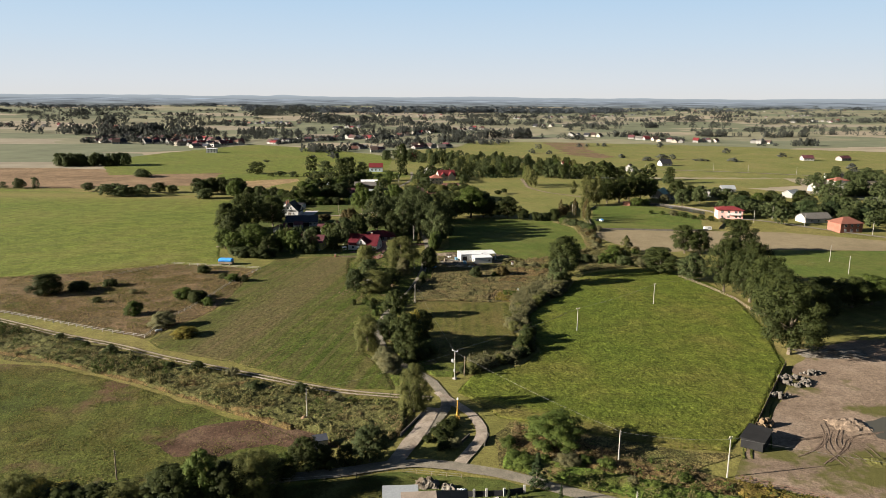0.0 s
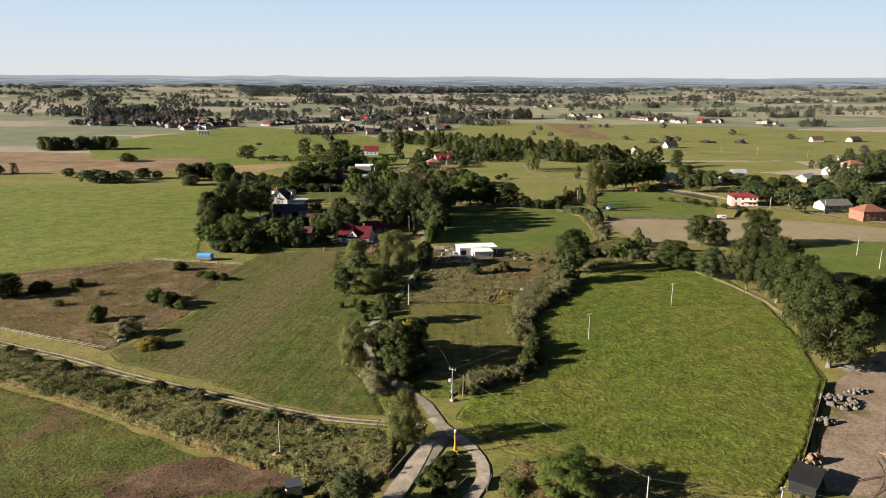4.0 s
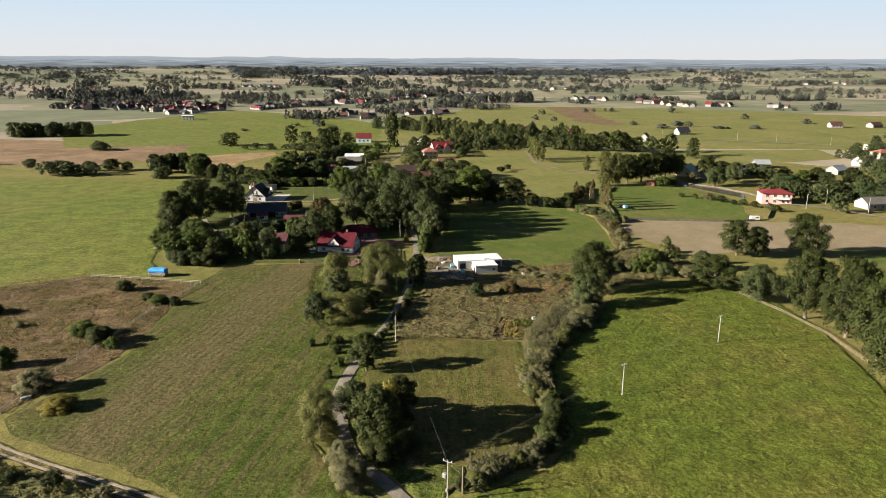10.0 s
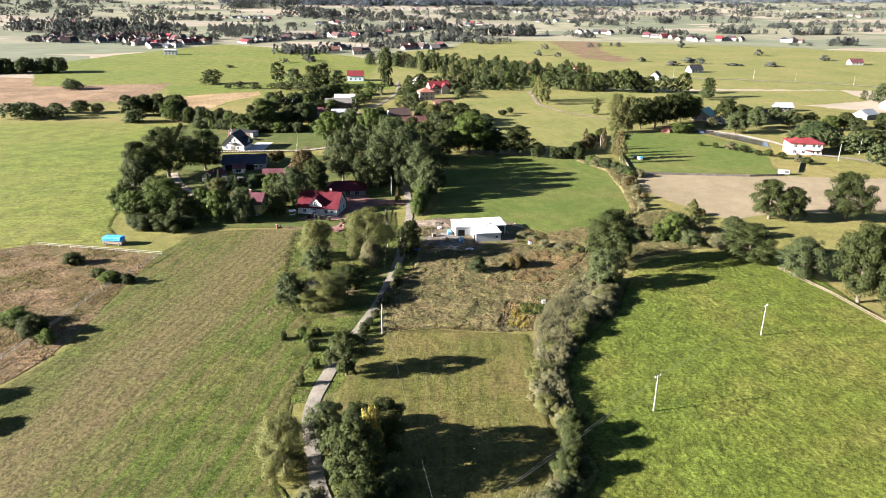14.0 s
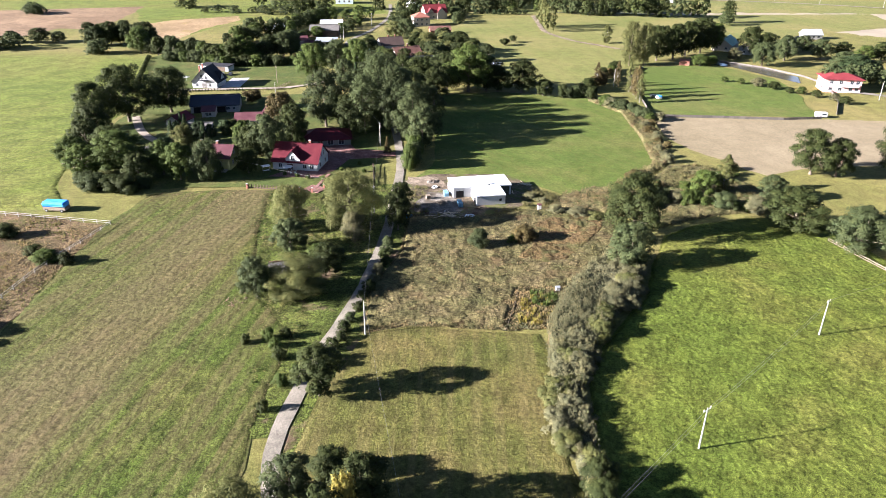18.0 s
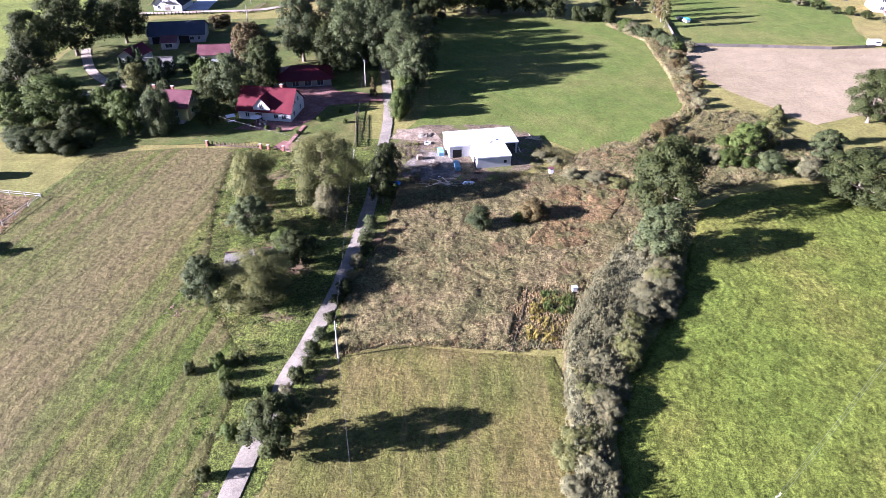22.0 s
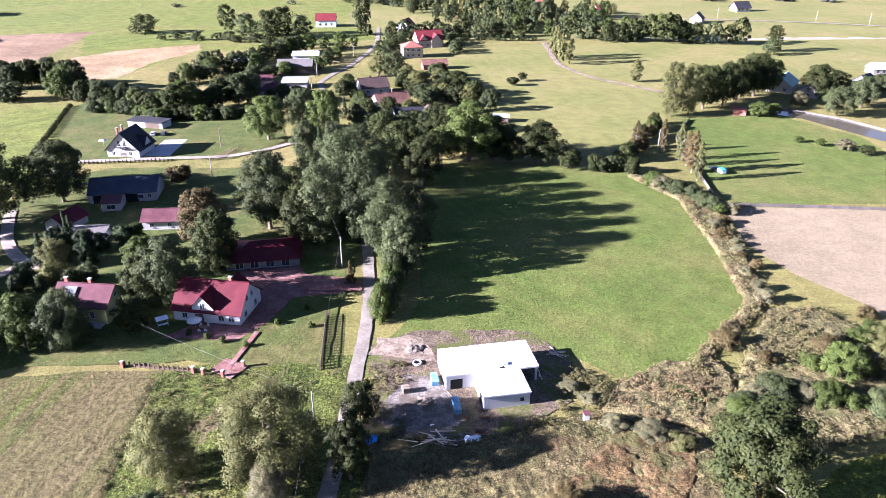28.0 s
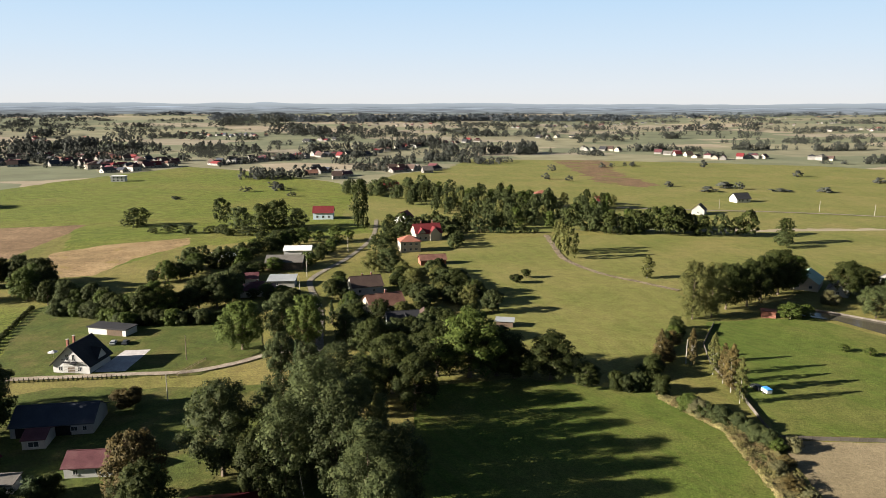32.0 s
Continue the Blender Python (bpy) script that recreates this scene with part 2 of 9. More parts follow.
def leaf_mat(name, cols, trans=0.18, spread=0.5, k_=0.64, up=0.35):
    """Foliage: each clump takes its own shade, and light shines a little through it."""
    m, nd, ln, bsdf = nodes_of(name)
    geo = nd.new("ShaderNodeNewGeometry")
    oi = nd.new("ShaderNodeObjectInfo")
    cols = [(c[0] * 1.02 * k_, c[1] * 0.90 * k_, c[2] * k_) for c in cols]
    k = len(cols)
    mean = [sum(c[i] for c in cols) / k for i in range(3)]
    cols = [tuple(0.62 * a + 0.38 * b for a, b in zip(c, mean)) for c in cols]
    r = ramp(nd, [(i / (k - 1), c) for i, c in enumerate(cols)])
    ln.new(geo.outputs["Random Per Island"], r.inputs[0])
    hsv = nd.new("ShaderNodeHueSaturation")
    mr = nd.new("ShaderNodeMapRange")
    mr.inputs["To Min"].default_value, mr.inputs["To Max"].default_value = 1 - spread * 0.5, 1 + spread * 0.5
    ln.new(oi.outputs["Random"], mr.inputs["Value"])
    ln.new(mr.outputs[0], hsv.inputs["Value"])
    drift = ramp(nd, [(0.33, (0.74, 0.78, 0.80)), (0.5, (1.0, 1.0, 1.0)), (0.68, (1.26, 1.18, 1.05))])
    ln.new(noise_tex(nd, ln, geo.outputs["Position"], 0.55, 3.0, 0.6), drift.inputs[0])
    ln.new(mixc(nd, ln, 'MULTIPLY', 1.0, r.outputs[0], drift.outputs[0]), hsv.inputs["Color"])
    ln.new(hsv.outputs[0], bsdf.inputs["Base Color"])
    bsdf.inputs["Roughness"].default_value = 0.7
    bsdf.inputs["Specular IOR Level"].default_value = 0.08
    # leaves of one spray share the light: the shading leans towards the sky
    lean = nd.new("ShaderNodeMix")
    lean.data_type = 'VECTOR'
    lean.inputs[0].default_value = up * 0.55
    ln.new(geo.outputs["Normal"], lean.inputs[4])
    lean.inputs[5].default_value = (-0.25, -0.05, 1.0)
    unit = nd.new("ShaderNodeVectorMath")
    unit.operation = 'NORMALIZE'
    ln.new(lean.outputs[1], unit.inputs[0])
    ln.new(unit.outputs[0], bsdf.inputs["Normal"])
    tr = nd.new("ShaderNodeBsdfTranslucent")
    ln.new(hsv.outputs[0], tr.inputs[0])
    mx = nd.new("ShaderNodeMixShader")
    mx.inputs[0].default_value = trans
    ln.new(bsdf.outputs[0], mx.inputs[1])
    ln.new(tr.outputs[0], mx.inputs[2])
    ln.new(mx.outputs[0], nd["Material Output"].inputs[0])
    return m


def solid(name, cols, scale=2.0, rough=0.8, metal=0.0, bump=0.15, grain=0.25, vary=0.0, stretch=(1, 1, 1), spec=0.12):
    """Built surfaces: two scales of wear over a base colour, in the object's own metres."""
    m, nd, ln, bsdf = nodes_of(name)
    tc = nd.new("ShaderNodeTexCoord")
    mp = nd.new("ShaderNodeMapping")
    mp.inputs["Scale"].default_value = stretch
    ln.new(tc.outputs["Object"], mp.inputs[0])
    n1 = noise_tex(nd, ln, mp.outputs[0], scale * 0.25, 4.0, 0.6)
    k = len(cols)
    r = ramp(nd, [(0.3 + 0.4 * i / max(k - 1, 1), c) for i, c in enumerate(cols)])
    ln.new(n1, r.inputs[0])
    n2 = noise_tex(nd, ln, mp.outputs[0], scale * 4, 5.0, 0.7)
    g = ramp(nd, [(0.3, (1 - grain,) * 3), (0.7, (1 + grain * 0.5,) * 3)])
    ln.new(n2, g.inputs[0])
    col = mixc(nd, ln, 'MULTIPLY', 1.0, r.outputs[0], g.outputs[0])
    if vary:
        oi = nd.new("ShaderNodeObjectInfo")
        hsv = nd.new("ShaderNodeHueSaturation")
        mr = nd.new("ShaderNodeMapRange")
        mr.inputs["To Min"].default_value, mr.inputs["To Max"].default_value = 1 - vary, 1 + vary
        ln.new(oi.outputs["Random"], mr.inputs["Value"])
        ln.new(mr.outputs[0], hsv.inputs["Value"])
        ln.new(col, hsv.inputs["Color"])
        col = hsv.outputs[0]
    ln.new(col, bsdf.inputs["Base Color"])
    bsdf.inputs["Roughness"].default_value, bsdf.inputs["Metallic"].default_value = rough, metal
    bsdf.inputs["Specular IOR Level"].default_value = spec
    if bump:
        b = nd.new("ShaderNodeBump")
        b.inputs["Strength"].default_value, b.inputs["Distance"].default_value = bump, 0.05
        ln.new(n2, b.inputs["Height"])
        ln.new(b.outputs[0], bsdf.inputs["Normal"])
    return m


# land
M_MEADOW = field_mat("meadow", [(0.15, 0.17, 0.045), (0.20, 0.205, 0.06), (0.255, 0.235, 0.085)], 0.015, 1.3, patchy=0.7, grain=0.3, bump=0.3, rows=(-20, 2.6, 0.35, (0.25, 0.22, 0.085)))
M_MOWN = field_mat("mown_strip", [(0.064, 0.106, 0.014), (0.077, 0.112, 0.018), (0.108, 0.117, 0.030)], 0.035, 1.3, patchy=0.8, grain=0.42, bump=0.5, rows=(10, 1.6, 0.62, (0.146, 0.120, 0.056)), band=((-60, 255), -9, 11, (0.152, 0.124, 0.062)))
M_LEFT = field_mat("hay_meadow", [(0.118, 0.172, 0.028), (0.146, 0.19, 0.034), (0.188, 0.195, 0.052)], 0.012, 0.8, patchy=0.8, grain=0.36, bump=0.4, rows=(44, 2.4, 0.3, (0.21, 0.22, 0.066)), band=((-230, 540), 88, 16, (0.25, 0.215, 0.085)))
M_CROP = field_mat("green_crop", [(0.104, 0.152, 0.021), (0.121, 0.160, 0.024), (0.15, 0.166, 0.034)], 0.03, 1.5, grain=0.45, bump=0.5, rows=(-33, 1.2, 0.15, (0.10, 0.12, 0.022)), band=((42, 146), 65, 3.5, (0.20, 0.17, 0.06)))
M_LAWN = field_mat("short_meadow", [(0.090, 0.146, 0.026), (0.110, 0.160, 0.031), (0.142, 0.168, 0.044)], 0.03, 1.4, grain=0.26, bump=0.35, rows=(-30, 1.6, 0.3, (0.165, 0.172, 0.054)))
M_PALEMEADOW = field_mat("pale_meadow", [(0.15, 0.185, 0.048), (0.19, 0.21, 0.062), (0.24, 0.232, 0.085)], 0.02, 1.2, patchy=0.7, grain=0.22, bump=0.3, rows=(-12, 2.2, 0.3, (0.25, 0.235, 0.09)))
M_YARDGRASS = field_mat("garden_lawn", [(0.078, 0.115, 0.028), (0.10, 0.13, 0.032), (0.135, 0.14, 0.046)], 0.08, 1.6, grain=0.28, bump=0.35)
M_MIDFIELD = field_mat("mown_field", [(0.098, 0.115, 0.026), (0.118, 0.125, 0.031), (0.14, 0.128, 0.04)], 0.05, 1.8, grain=0.4, rows=(2, 1.0, 0.45, (0.19, 0.165, 0.065)))
M_WEEDLOT = field_mat("weed_lot", [(0.090, 0.100, 0.036), (0.130, 0.122, 0.050), (0.18, 0.152, 0.074)], 0.13, 1.3, patchy=0.85, grain=0.5, bump=0.8, spots=((0.122, 0.088, 0.042), 0.10, 0.56, 0.68))
M_REDWEED = field_mat("withered_red_weeds", [(0.118, 0.095, 0.038), (0.145, 0.108, 0.045), (0.175, 0.13, 0.06)], 0.14, 1.4, patchy=0.85, grain=0.5, bump=0.8, spots=((0.095, 0.10, 0.034), 0.16, 0.50, 0.60))
M_NETTLEBED = field_mat("nettle_bed", [(0.07, 0.12, 0.02), (0.095, 0.145, 0.026), (0.135, 0.155, 0.038)], 0.10, 1.6, patchy=0.85, grain=0.45, bump=0.8, spots=((0.19, 0.15, 0.07), 0.11, 0.58, 0.68))
M_GOLDWEED = field_mat("golden_weeds", [(0.15, 0.125, 0.035), (0.20, 0.155, 0.04), (0.17, 0.15, 0.05)], 0.13, 1.5, patchy=0.85, grain=0.45, bump=0.8, spots=((0.08, 0.125, 0.025), 0.12, 0.5, 0.6))
M_BRUSH = field_mat("grey_green_brush", [(0.09, 0.102, 0.034), (0.122, 0.132, 0.046), (0.16, 0.155, 0.062)], 0.10, 1.6, patchy=0.85, grain=0.45, bump=0.9, spots=((0.17, 0.12, 0.05), 0.10, 0.58, 0.68))
M_DRYBRUSH = field_mat("dry_brush", [(0.125, 0.132, 0.052), (0.17, 0.16, 0.068), (0.215, 0.185, 0.088)], 0.11, 1.5, patchy=0.85, grain=0.45, bump=0.8, spots=((0.08, 0.10, 0.03), 0.12, 0.54, 0.64))
M_HEDGEBRUSH = field_mat("grey_hedge_brush", [(0.125, 0.14, 0.068), (0.155, 0.165, 0.084), (0.19, 0.188, 0.106)], 0.10, 1.8, patchy=0.8, grain=0.5, bump=1.0)
M_SCRUB = field_mat("scrub_grass", [(0.10, 0.115, 0.036), (0.145, 0.14, 0.05), (0.19, 0.16, 0.065)], 0.06, 1.2, grain=0.6, bump=1.0)
M_PASTURE = field_mat("pasture", [(0.08, 0.108, 0.022), (0.10, 0.122, 0.026), (0.125, 0.118, 0.036)], 0.035, 1.2, grain=0.4, bump=0.7, spots=((0.15, 0.095, 0.06), 0.05, 0.56, 0.70))
M_ROUGH = field_mat("rough_pasture", [(0.14, 0.115, 0.055), (0.18, 0.138, 0.072), (0.215, 0.158, 0.092)], 0.05, 1.1, grain=0.4, bump=0.7, spots=((0.10, 0.105, 0.03), 0.08, 0.53, 0.66))
M_VERGE = field_mat("rank_verge", [(0.078, 0.115, 0.02), (0.10, 0.132, 0.026), (0.13, 0.138, 0.038)], 0.09, 1.5, patchy=0.8, grain=0.6, bump=0.7, spots=((0.17, 0.13, 0.08), 0.11, 0.58, 0.68))
M_SITE = field_mat("site_soil", [(0.13, 0.11, 0.075), (0.17, 0.145, 0.098), (0.22, 0.185, 0.125)], 0.12, 1.8, grain=0.5, bump=0.5, spots=((0.105, 0.13, 0.035), 0.12, 0.49, 0.58))
M_BARE = field_mat("bare_earth", [(0.085, 0.055, 0.036), (0.12, 0.078, 0.052), (0.17, 0.12, 0.08)], 0.12, 1.6, grain=0.35, bump=0.5, spots=((0.09, 0.105, 0.03), 0.10, 0.56, 0.64))
M_YARD = field_mat("churned_yard", [(0.205, 0.165, 0.12), (0.265, 0.215, 0.158), (0.325, 0.27, 0.205)], 0.05, 0.9, grain=0.2, bump=0.35, spots=((0.12, 0.125, 0.04), 0.035, 0.53, 0.59))
M_TAN = field_mat("tilled_field", [(0.25, 0.222, 0.135), (0.28, 0.248, 0.155), (0.31, 0.275, 0.175)], 0.02, 1.0, grain=0.14, bump=0.3, rows=(80, 1.2, 0.2, (0.25, 0.22, 0.13)))
M_BROWNFIELD = field_mat("stubble_field", [(0.20, 0.145, 0.085), (0.25, 0.185, 0.11), (0.29, 0.215, 0.13)], 0.02, 0.4, grain=0.25, bump=0.3)
M_REDDISH = field_mat("reddish_fallow", [(0.15, 0.115, 0.065), (0.20, 0.14, 0.085), (0.17, 0.155, 0.065)], 0.03, 0.4, patchy=0.9, grain=0.3, bump=0.3, spots=((0.16, 0.17, 0.05), 0.03, 0.52, 0.6))
M_STRAW = field_mat("straw_field", [(0.27, 0.21, 0.11), (0.33, 0.25, 0.135), (0.37, 0.29, 0.16)], 0.03, 0.5, grain=0.3, bump=0.4, spots=((0.28, 0.24, 0.05), 0.05, 0.57, 0.7))
M_ROAD = field_mat("worn_asphalt", [(0.225, 0.22, 0.175), (0.262, 0.255, 0.205), (0.30, 0.29, 0.235)], 0.2, 2.5, grain=0.2, bump=0.1)
M_GRAVEL = field_mat("gravel_track", [(0.31, 0.28, 0.225), (0.375, 0.345, 0.28), (0.43, 0.40, 0.335)], 0.25, 2.2, grain=0.2, bump=0.2)
M_CONCRETE = field_mat("concrete_paving", [(0.55, 0.57, 0.58), (0.63, 0.65, 0.66)], 0.3, 3.0, grain=0.15, bump=0.1)
M_BRICKPAVE = field_mat("red_block_paving", [(0.21, 0.115, 0.10), (0.26, 0.15, 0.13), (0.30, 0.19, 0.165)], 0.3, 4.0, grain=0.3, bump=0.2)
M_RUBBLE = field_mat("site_rubble", [(0.17, 0.165, 0.135), (0.24, 0.235, 0.20), (0.33, 0.325, 0.28)], 0.35, 1.6, patchy=0.9, grain=0.4, bump=0.3, spots=((0.13, 0.115, 0.085), 0.3, 0.46, 0.6))
M_SANDY = field_mat("trodden_sand", [(0.20, 0.17, 0.12), (0.27, 0.235, 0.17), (0.33, 0.29, 0.22)], 0.25, 1.6, grain=0.4, bump=0.3)
M_RUTGREEN = field_mat("pressed_crop", [(0.06, 0.085, 0.02), (0.09, 0.115, 0.026), (0.12, 0.14, 0.03)], 0.3, 2.0, grain=0.5, bump=0.5)
M_RUT = field_mat("dark_rut", [(0.16, 0.125, 0.095), (0.195, 0.155, 0.115), (0.23, 0.185, 0.14)], 0.3, 2.0, grain=0.3, bump=0.3)


def mosaic_mat(name):
    """Far farmland: long strips of grass, stubble and grain between each other."""
    m, nd, ln, bsdf = nodes_of(name)
    geo = nd.new("ShaderNodeNewGeometry")
    mp = nd.new("ShaderNodeMapping")
    mp.inputs["Rotation"].default_value = (0, 0, radians(-14))
    mp.inputs["Scale"].default_value = (1 / 260, 1 / 130, 0)
    ln.new(geo.outputs["Position"], mp.inputs[0])
    wob = nd.new("ShaderNodeTexNoise")
    wob.inputs["Scale"].default_value = 0.8
    ln.new(mp.outputs[0], wob.inputs["Vector"])
    vec = nd.new("ShaderNodeVectorMath")
    vec.operation = 'MULTIPLY_ADD'
    vec.inputs[1].default_value = (0.35, 0.35, 0)
    ln.new(wob.outputs["Color"], vec.inputs[0])
    ln.new(mp.outputs[0], vec.inputs[2])
    v = nd.new("ShaderNodeTexVoronoi")
    v.distance = 'CHEBYCHEV'
    v.inputs["Scale"].default_value = 1.0
    ln.new(vec.outputs[0], v.inputs["Vector"])
    sep = nd.new("ShaderNodeSeparateColor")
    ln.new(v.outputs["Color"], sep.inputs[0])
    # blue is lifted in every tone: distance haze put into the field colours
    r = ramp(nd, [(0.0, (0.10, 0.108, 0.070)), (0.22, (0.135, 0.130, 0.088)), (0.40, (0.11, 0.116, 0.074)), (0.55, (0.175, 0.155, 0.118)),
                  (0.70, (0.205, 0.175, 0.130)), (0.85, (0.15, 0.144, 0.095)), (1.0, (0.235, 0.20, 0.150))])
    r.color_ramp.interpolation = 'CONSTANT'
    ln.new(sep.outputs[0], r.inputs[0])
    n2 = noise_tex(nd, ln, geo.outputs["Position"], 0.02, 5.0, 0.65)
    g = ramp(nd, [(0.3, (0.88,) * 3), (0.7, (1.32,) * 3)])
    ln.new(n2, g.inputs[0])
    ln.new(mixc(nd, ln, 'MULTIPLY', 1.0, r.outputs[0], g.outputs[0]), bsdf.inputs["Base Color"])
    bsdf.inputs["Roughness"].default_value = 0.95
    bsdf.inputs["Specular IOR Level"].default_value = 0.1
    return m


M_GROUND = mosaic_mat("farmland")

# foliage
L_OAK = leaf_mat("oak_leaves", [(0.040, 0.062, 0.016), (0.052, 0.078, 0.020), (0.066, 0.094, 0.024), (0.085, 0.112, 0.03)], 0.18, 0.4, 0.43)
L_LIGHT = leaf_mat("willow_leaves", [(0.108, 0.142, 0.042), (0.137, 0.168, 0.048), (0.158, 0.182, 0.056), (0.170, 0.194, 0.064)], 0.3, 0.25, 0.58, 0.4)
L_POPLAR = leaf_mat("poplar_leaves", [(0.050, 0.080, 0.026), (0.064, 0.096, 0.033), (0.080, 0.114, 0.040), (0.105, 0.134, 0.052)], 0.25, 0.4, 0.55)
L_FRESH = leaf_mat("fresh_leaves", [(0.055, 0.095, 0.018), (0.07, 0.118, 0.022), (0.09, 0.14, 0.028), (0.12, 0.165, 0.04)], 0.2, 0.4, 0.54)
L_CONIFER = leaf_mat("conifer_needles", [(0.02, 0.04, 0.014), (0.035, 0.06, 0.02), (0.05, 0.08, 0.028)], 0.1)
L_BROWN = leaf_mat("turning_leaves", [(0.065, 0.064, 0.022), (0.095, 0.085, 0.03), (0.12, 0.10, 0.036), (0.11, 0.108, 0.038)])
L_WEED = leaf_mat("weed_leaves", [(0.085, 0.105, 0.033), (0.115, 0.13, 0.042), (0.15, 0.152, 0.055), (0.18, 0.168, 0.072)], 0.25, 0.3, 0.82, 0.75)
L_DRYWEED = leaf_mat("dry_weed_leaves", [(0.145, 0.13, 0.055), (0.19, 0.165, 0.075), (0.23, 0.20, 0.10)], 0.3, 0.3, 0.72, 0.7)
L_PINK = leaf_mat("withered_pink_leaves", [(0.15, 0.115, 0.085), (0.20, 0.145, 0.12), (0.16, 0.14, 0.07)], 0.2, 0.3, 0.9, 0.7)
L_WHITE = leaf_mat("white_fleece_leaves", [(0.35, 0.36, 0.34), (0.45, 0.46, 0.45), (0.2, 0.24, 0.14)], 0.2, 0.3, 0.9, 0.5)
L_YELLOW = leaf_mat("yellow_leaves", [(0.12, 0.13, 0.025), (0.16, 0.155, 0.03), (0.21, 0.185, 0.038)], 0.3, 0.5, 0.8)
L_SCRUB = leaf_mat("scrub_leaves", [(0.10, 0.115, 0.050), (0.125, 0.138, 0.062), (0.14, 0.152, 0.072), (0.155, 0.165, 0.082)], 0.3, 0.3, 0.84, 0.8)
L_STRAW = leaf_mat("dry_stems", [(0.15, 0.135, 0.06), (0.20, 0.17, 0.08), (0.25, 0.205, 0.10), (0.17, 0.165, 0.065)], 0.4, 0.4, 0.95, 1.1)
L_CROP = leaf_mat("crop_leaves", [(0.092, 0.135, 0.018), (0.108, 0.148, 0.022), (0.122, 0.158, 0.025), (0.142, 0.168, 0.034)], 0.4, 0.3, 0.78, 1.2)
L_GRASS = leaf_mat("grass_blades", [(0.098, 0.115, 0.032), (0.12, 0.135, 0.038), (0.155, 0.15, 0.052)], 0.4, 0.3, 0.82, 1.2)
# distance haze is mixed into these three leaf colours, bluer and paler
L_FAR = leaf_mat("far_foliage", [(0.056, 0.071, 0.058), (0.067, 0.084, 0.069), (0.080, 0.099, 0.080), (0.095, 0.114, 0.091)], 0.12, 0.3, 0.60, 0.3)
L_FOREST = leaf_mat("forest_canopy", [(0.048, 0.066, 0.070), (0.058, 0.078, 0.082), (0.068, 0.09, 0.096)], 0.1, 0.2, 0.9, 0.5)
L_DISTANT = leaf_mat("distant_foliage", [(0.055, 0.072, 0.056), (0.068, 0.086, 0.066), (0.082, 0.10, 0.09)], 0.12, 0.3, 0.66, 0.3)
M_BARK = solid("bark", [(0.10, 0.08, 0.06), (0.16, 0.13, 0.10)], 3, 0.95, bump=0.5, stretch=(1, 1, 0.2))
M_BIRCHBARK = solid("birch_bark", [(0.22, 0.21, 0.19), (0.30, 0.29, 0.27)], 3, 0.8, bump=0.3)

# buildings
M_REDROOF = solid("red_metal_tile_roof", [(0.052, 0.006, 0.011), (0.066, 0.009, 0.014), (0.085, 0.015, 0.019)], 1.2, 0.6, bump=0.3, grain=0.2)
M_BRIGHTROOF = solid("bright_red_roof", [(0.12, 0.02, 0.024), (0.15, 0.03, 0.032)], 1.5, 0.6, vary=0.15)
M_ORANGEROOF = solid("orange_tile_roof", [(0.17, 0.07, 0.052), (0.21, 0.09, 0.066)], 1.5, 0.75, vary=0.12)
M_MAROON = solid("maroon_sheet_roof", [(0.062, 0.022, 0.028), (0.085, 0.034, 0.04), (0.115, 0.056, 0.06)], 1.0, 0.65, grain=0.3)
M_RUSTROOF = solid("rusty_sheet_roof", [(0.10, 0.052, 0.042), (0.14, 0.072, 0.056), (0.18, 0.105, 0.08)], 1.0, 0.7, grain=0.4)
M_DARKROOF = solid("dark_slate_roof", [(0.022, 0.023, 0.027), (0.034, 0.034, 0.04)], 1.2, 0.75, grain=0.25)
M_BARNROOF = solid("blue_grey_roof", [(0.035, 0.04, 0.055), (0.05, 0.056, 0.072)], 1.0, 0.8, grain=0.3)
M_BROWNROOF = solid("brown_tile_roof", [(0.06, 0.042, 0.038), (0.085, 0.06, 0.052)], 1.2, 0.7, vary=0.12)
M_ETERNIT = solid("weathered_grey_roof", [(0.085, 0.08, 0.074), (0.12, 0.112, 0.105), (0.095, 0.09, 0.084)], 0.8, 0.9, grain=0.35)
M_BEIGEROOF = solid("lichen_beige_roof", [(0.075, 0.063, 0.054), (0.105, 0.088, 0.075), (0.088, 0.076, 0.066)], 0.9, 0.95, grain=0.3)
M_GREENROOF = solid("pale_green_roof", [(0.22, 0.33, 0.27), (0.3, 0.42, 0.34)], 1.0, 0.7)
M_WHITEROOF = solid("white_membrane_roof", [(0.50, 0.51, 0.53), (0.57, 0.58, 0.60)], 0.6, 0.7, grain=0.1, bump=0.05)
M_SHEETROOF = solid("galvanised_sheet_roof", [(0.24, 0.26, 0.28), (0.31, 0.33, 0.35)], 0.8, 0.55, 0.2, grain=0.2)
M_SKYPANEL = solid("blue_grey_sheet", [(0.10, 0.115, 0.15), (0.14, 0.155, 0.19)], 1.0, 0.5, grain=0.2)
M_TARROOF = solid("tar_felt_roof", [(0.012, 0.012, 0.013), (0.02, 0.02, 0.021)], 1.0, 0.85)
M_WHITE = solid("white_render", [(0.40, 0.40, 0.40), (0.47, 0.47, 0.47)], 0.5, 0.85, grain=0.08, bump=0.08)
M_CREAM = solid("cream_render", [(0.29, 0.26, 0.22), (0.35, 0.32, 0.27)], 0.5, 0.9, grain=0.1, vary=0.12)
M_GREY = solid("grey_render", [(0.25, 0.245, 0.235), (0.33, 0.325, 0.31)], 0.5, 0.9, grain=0.12, vary=0.12)
M_FARWALL = solid("dull_render", [(0.16, 0.157, 0.15), (0.21, 0.205, 0.195)], 0.5, 0.9, grain=0.1, vary=0.2)
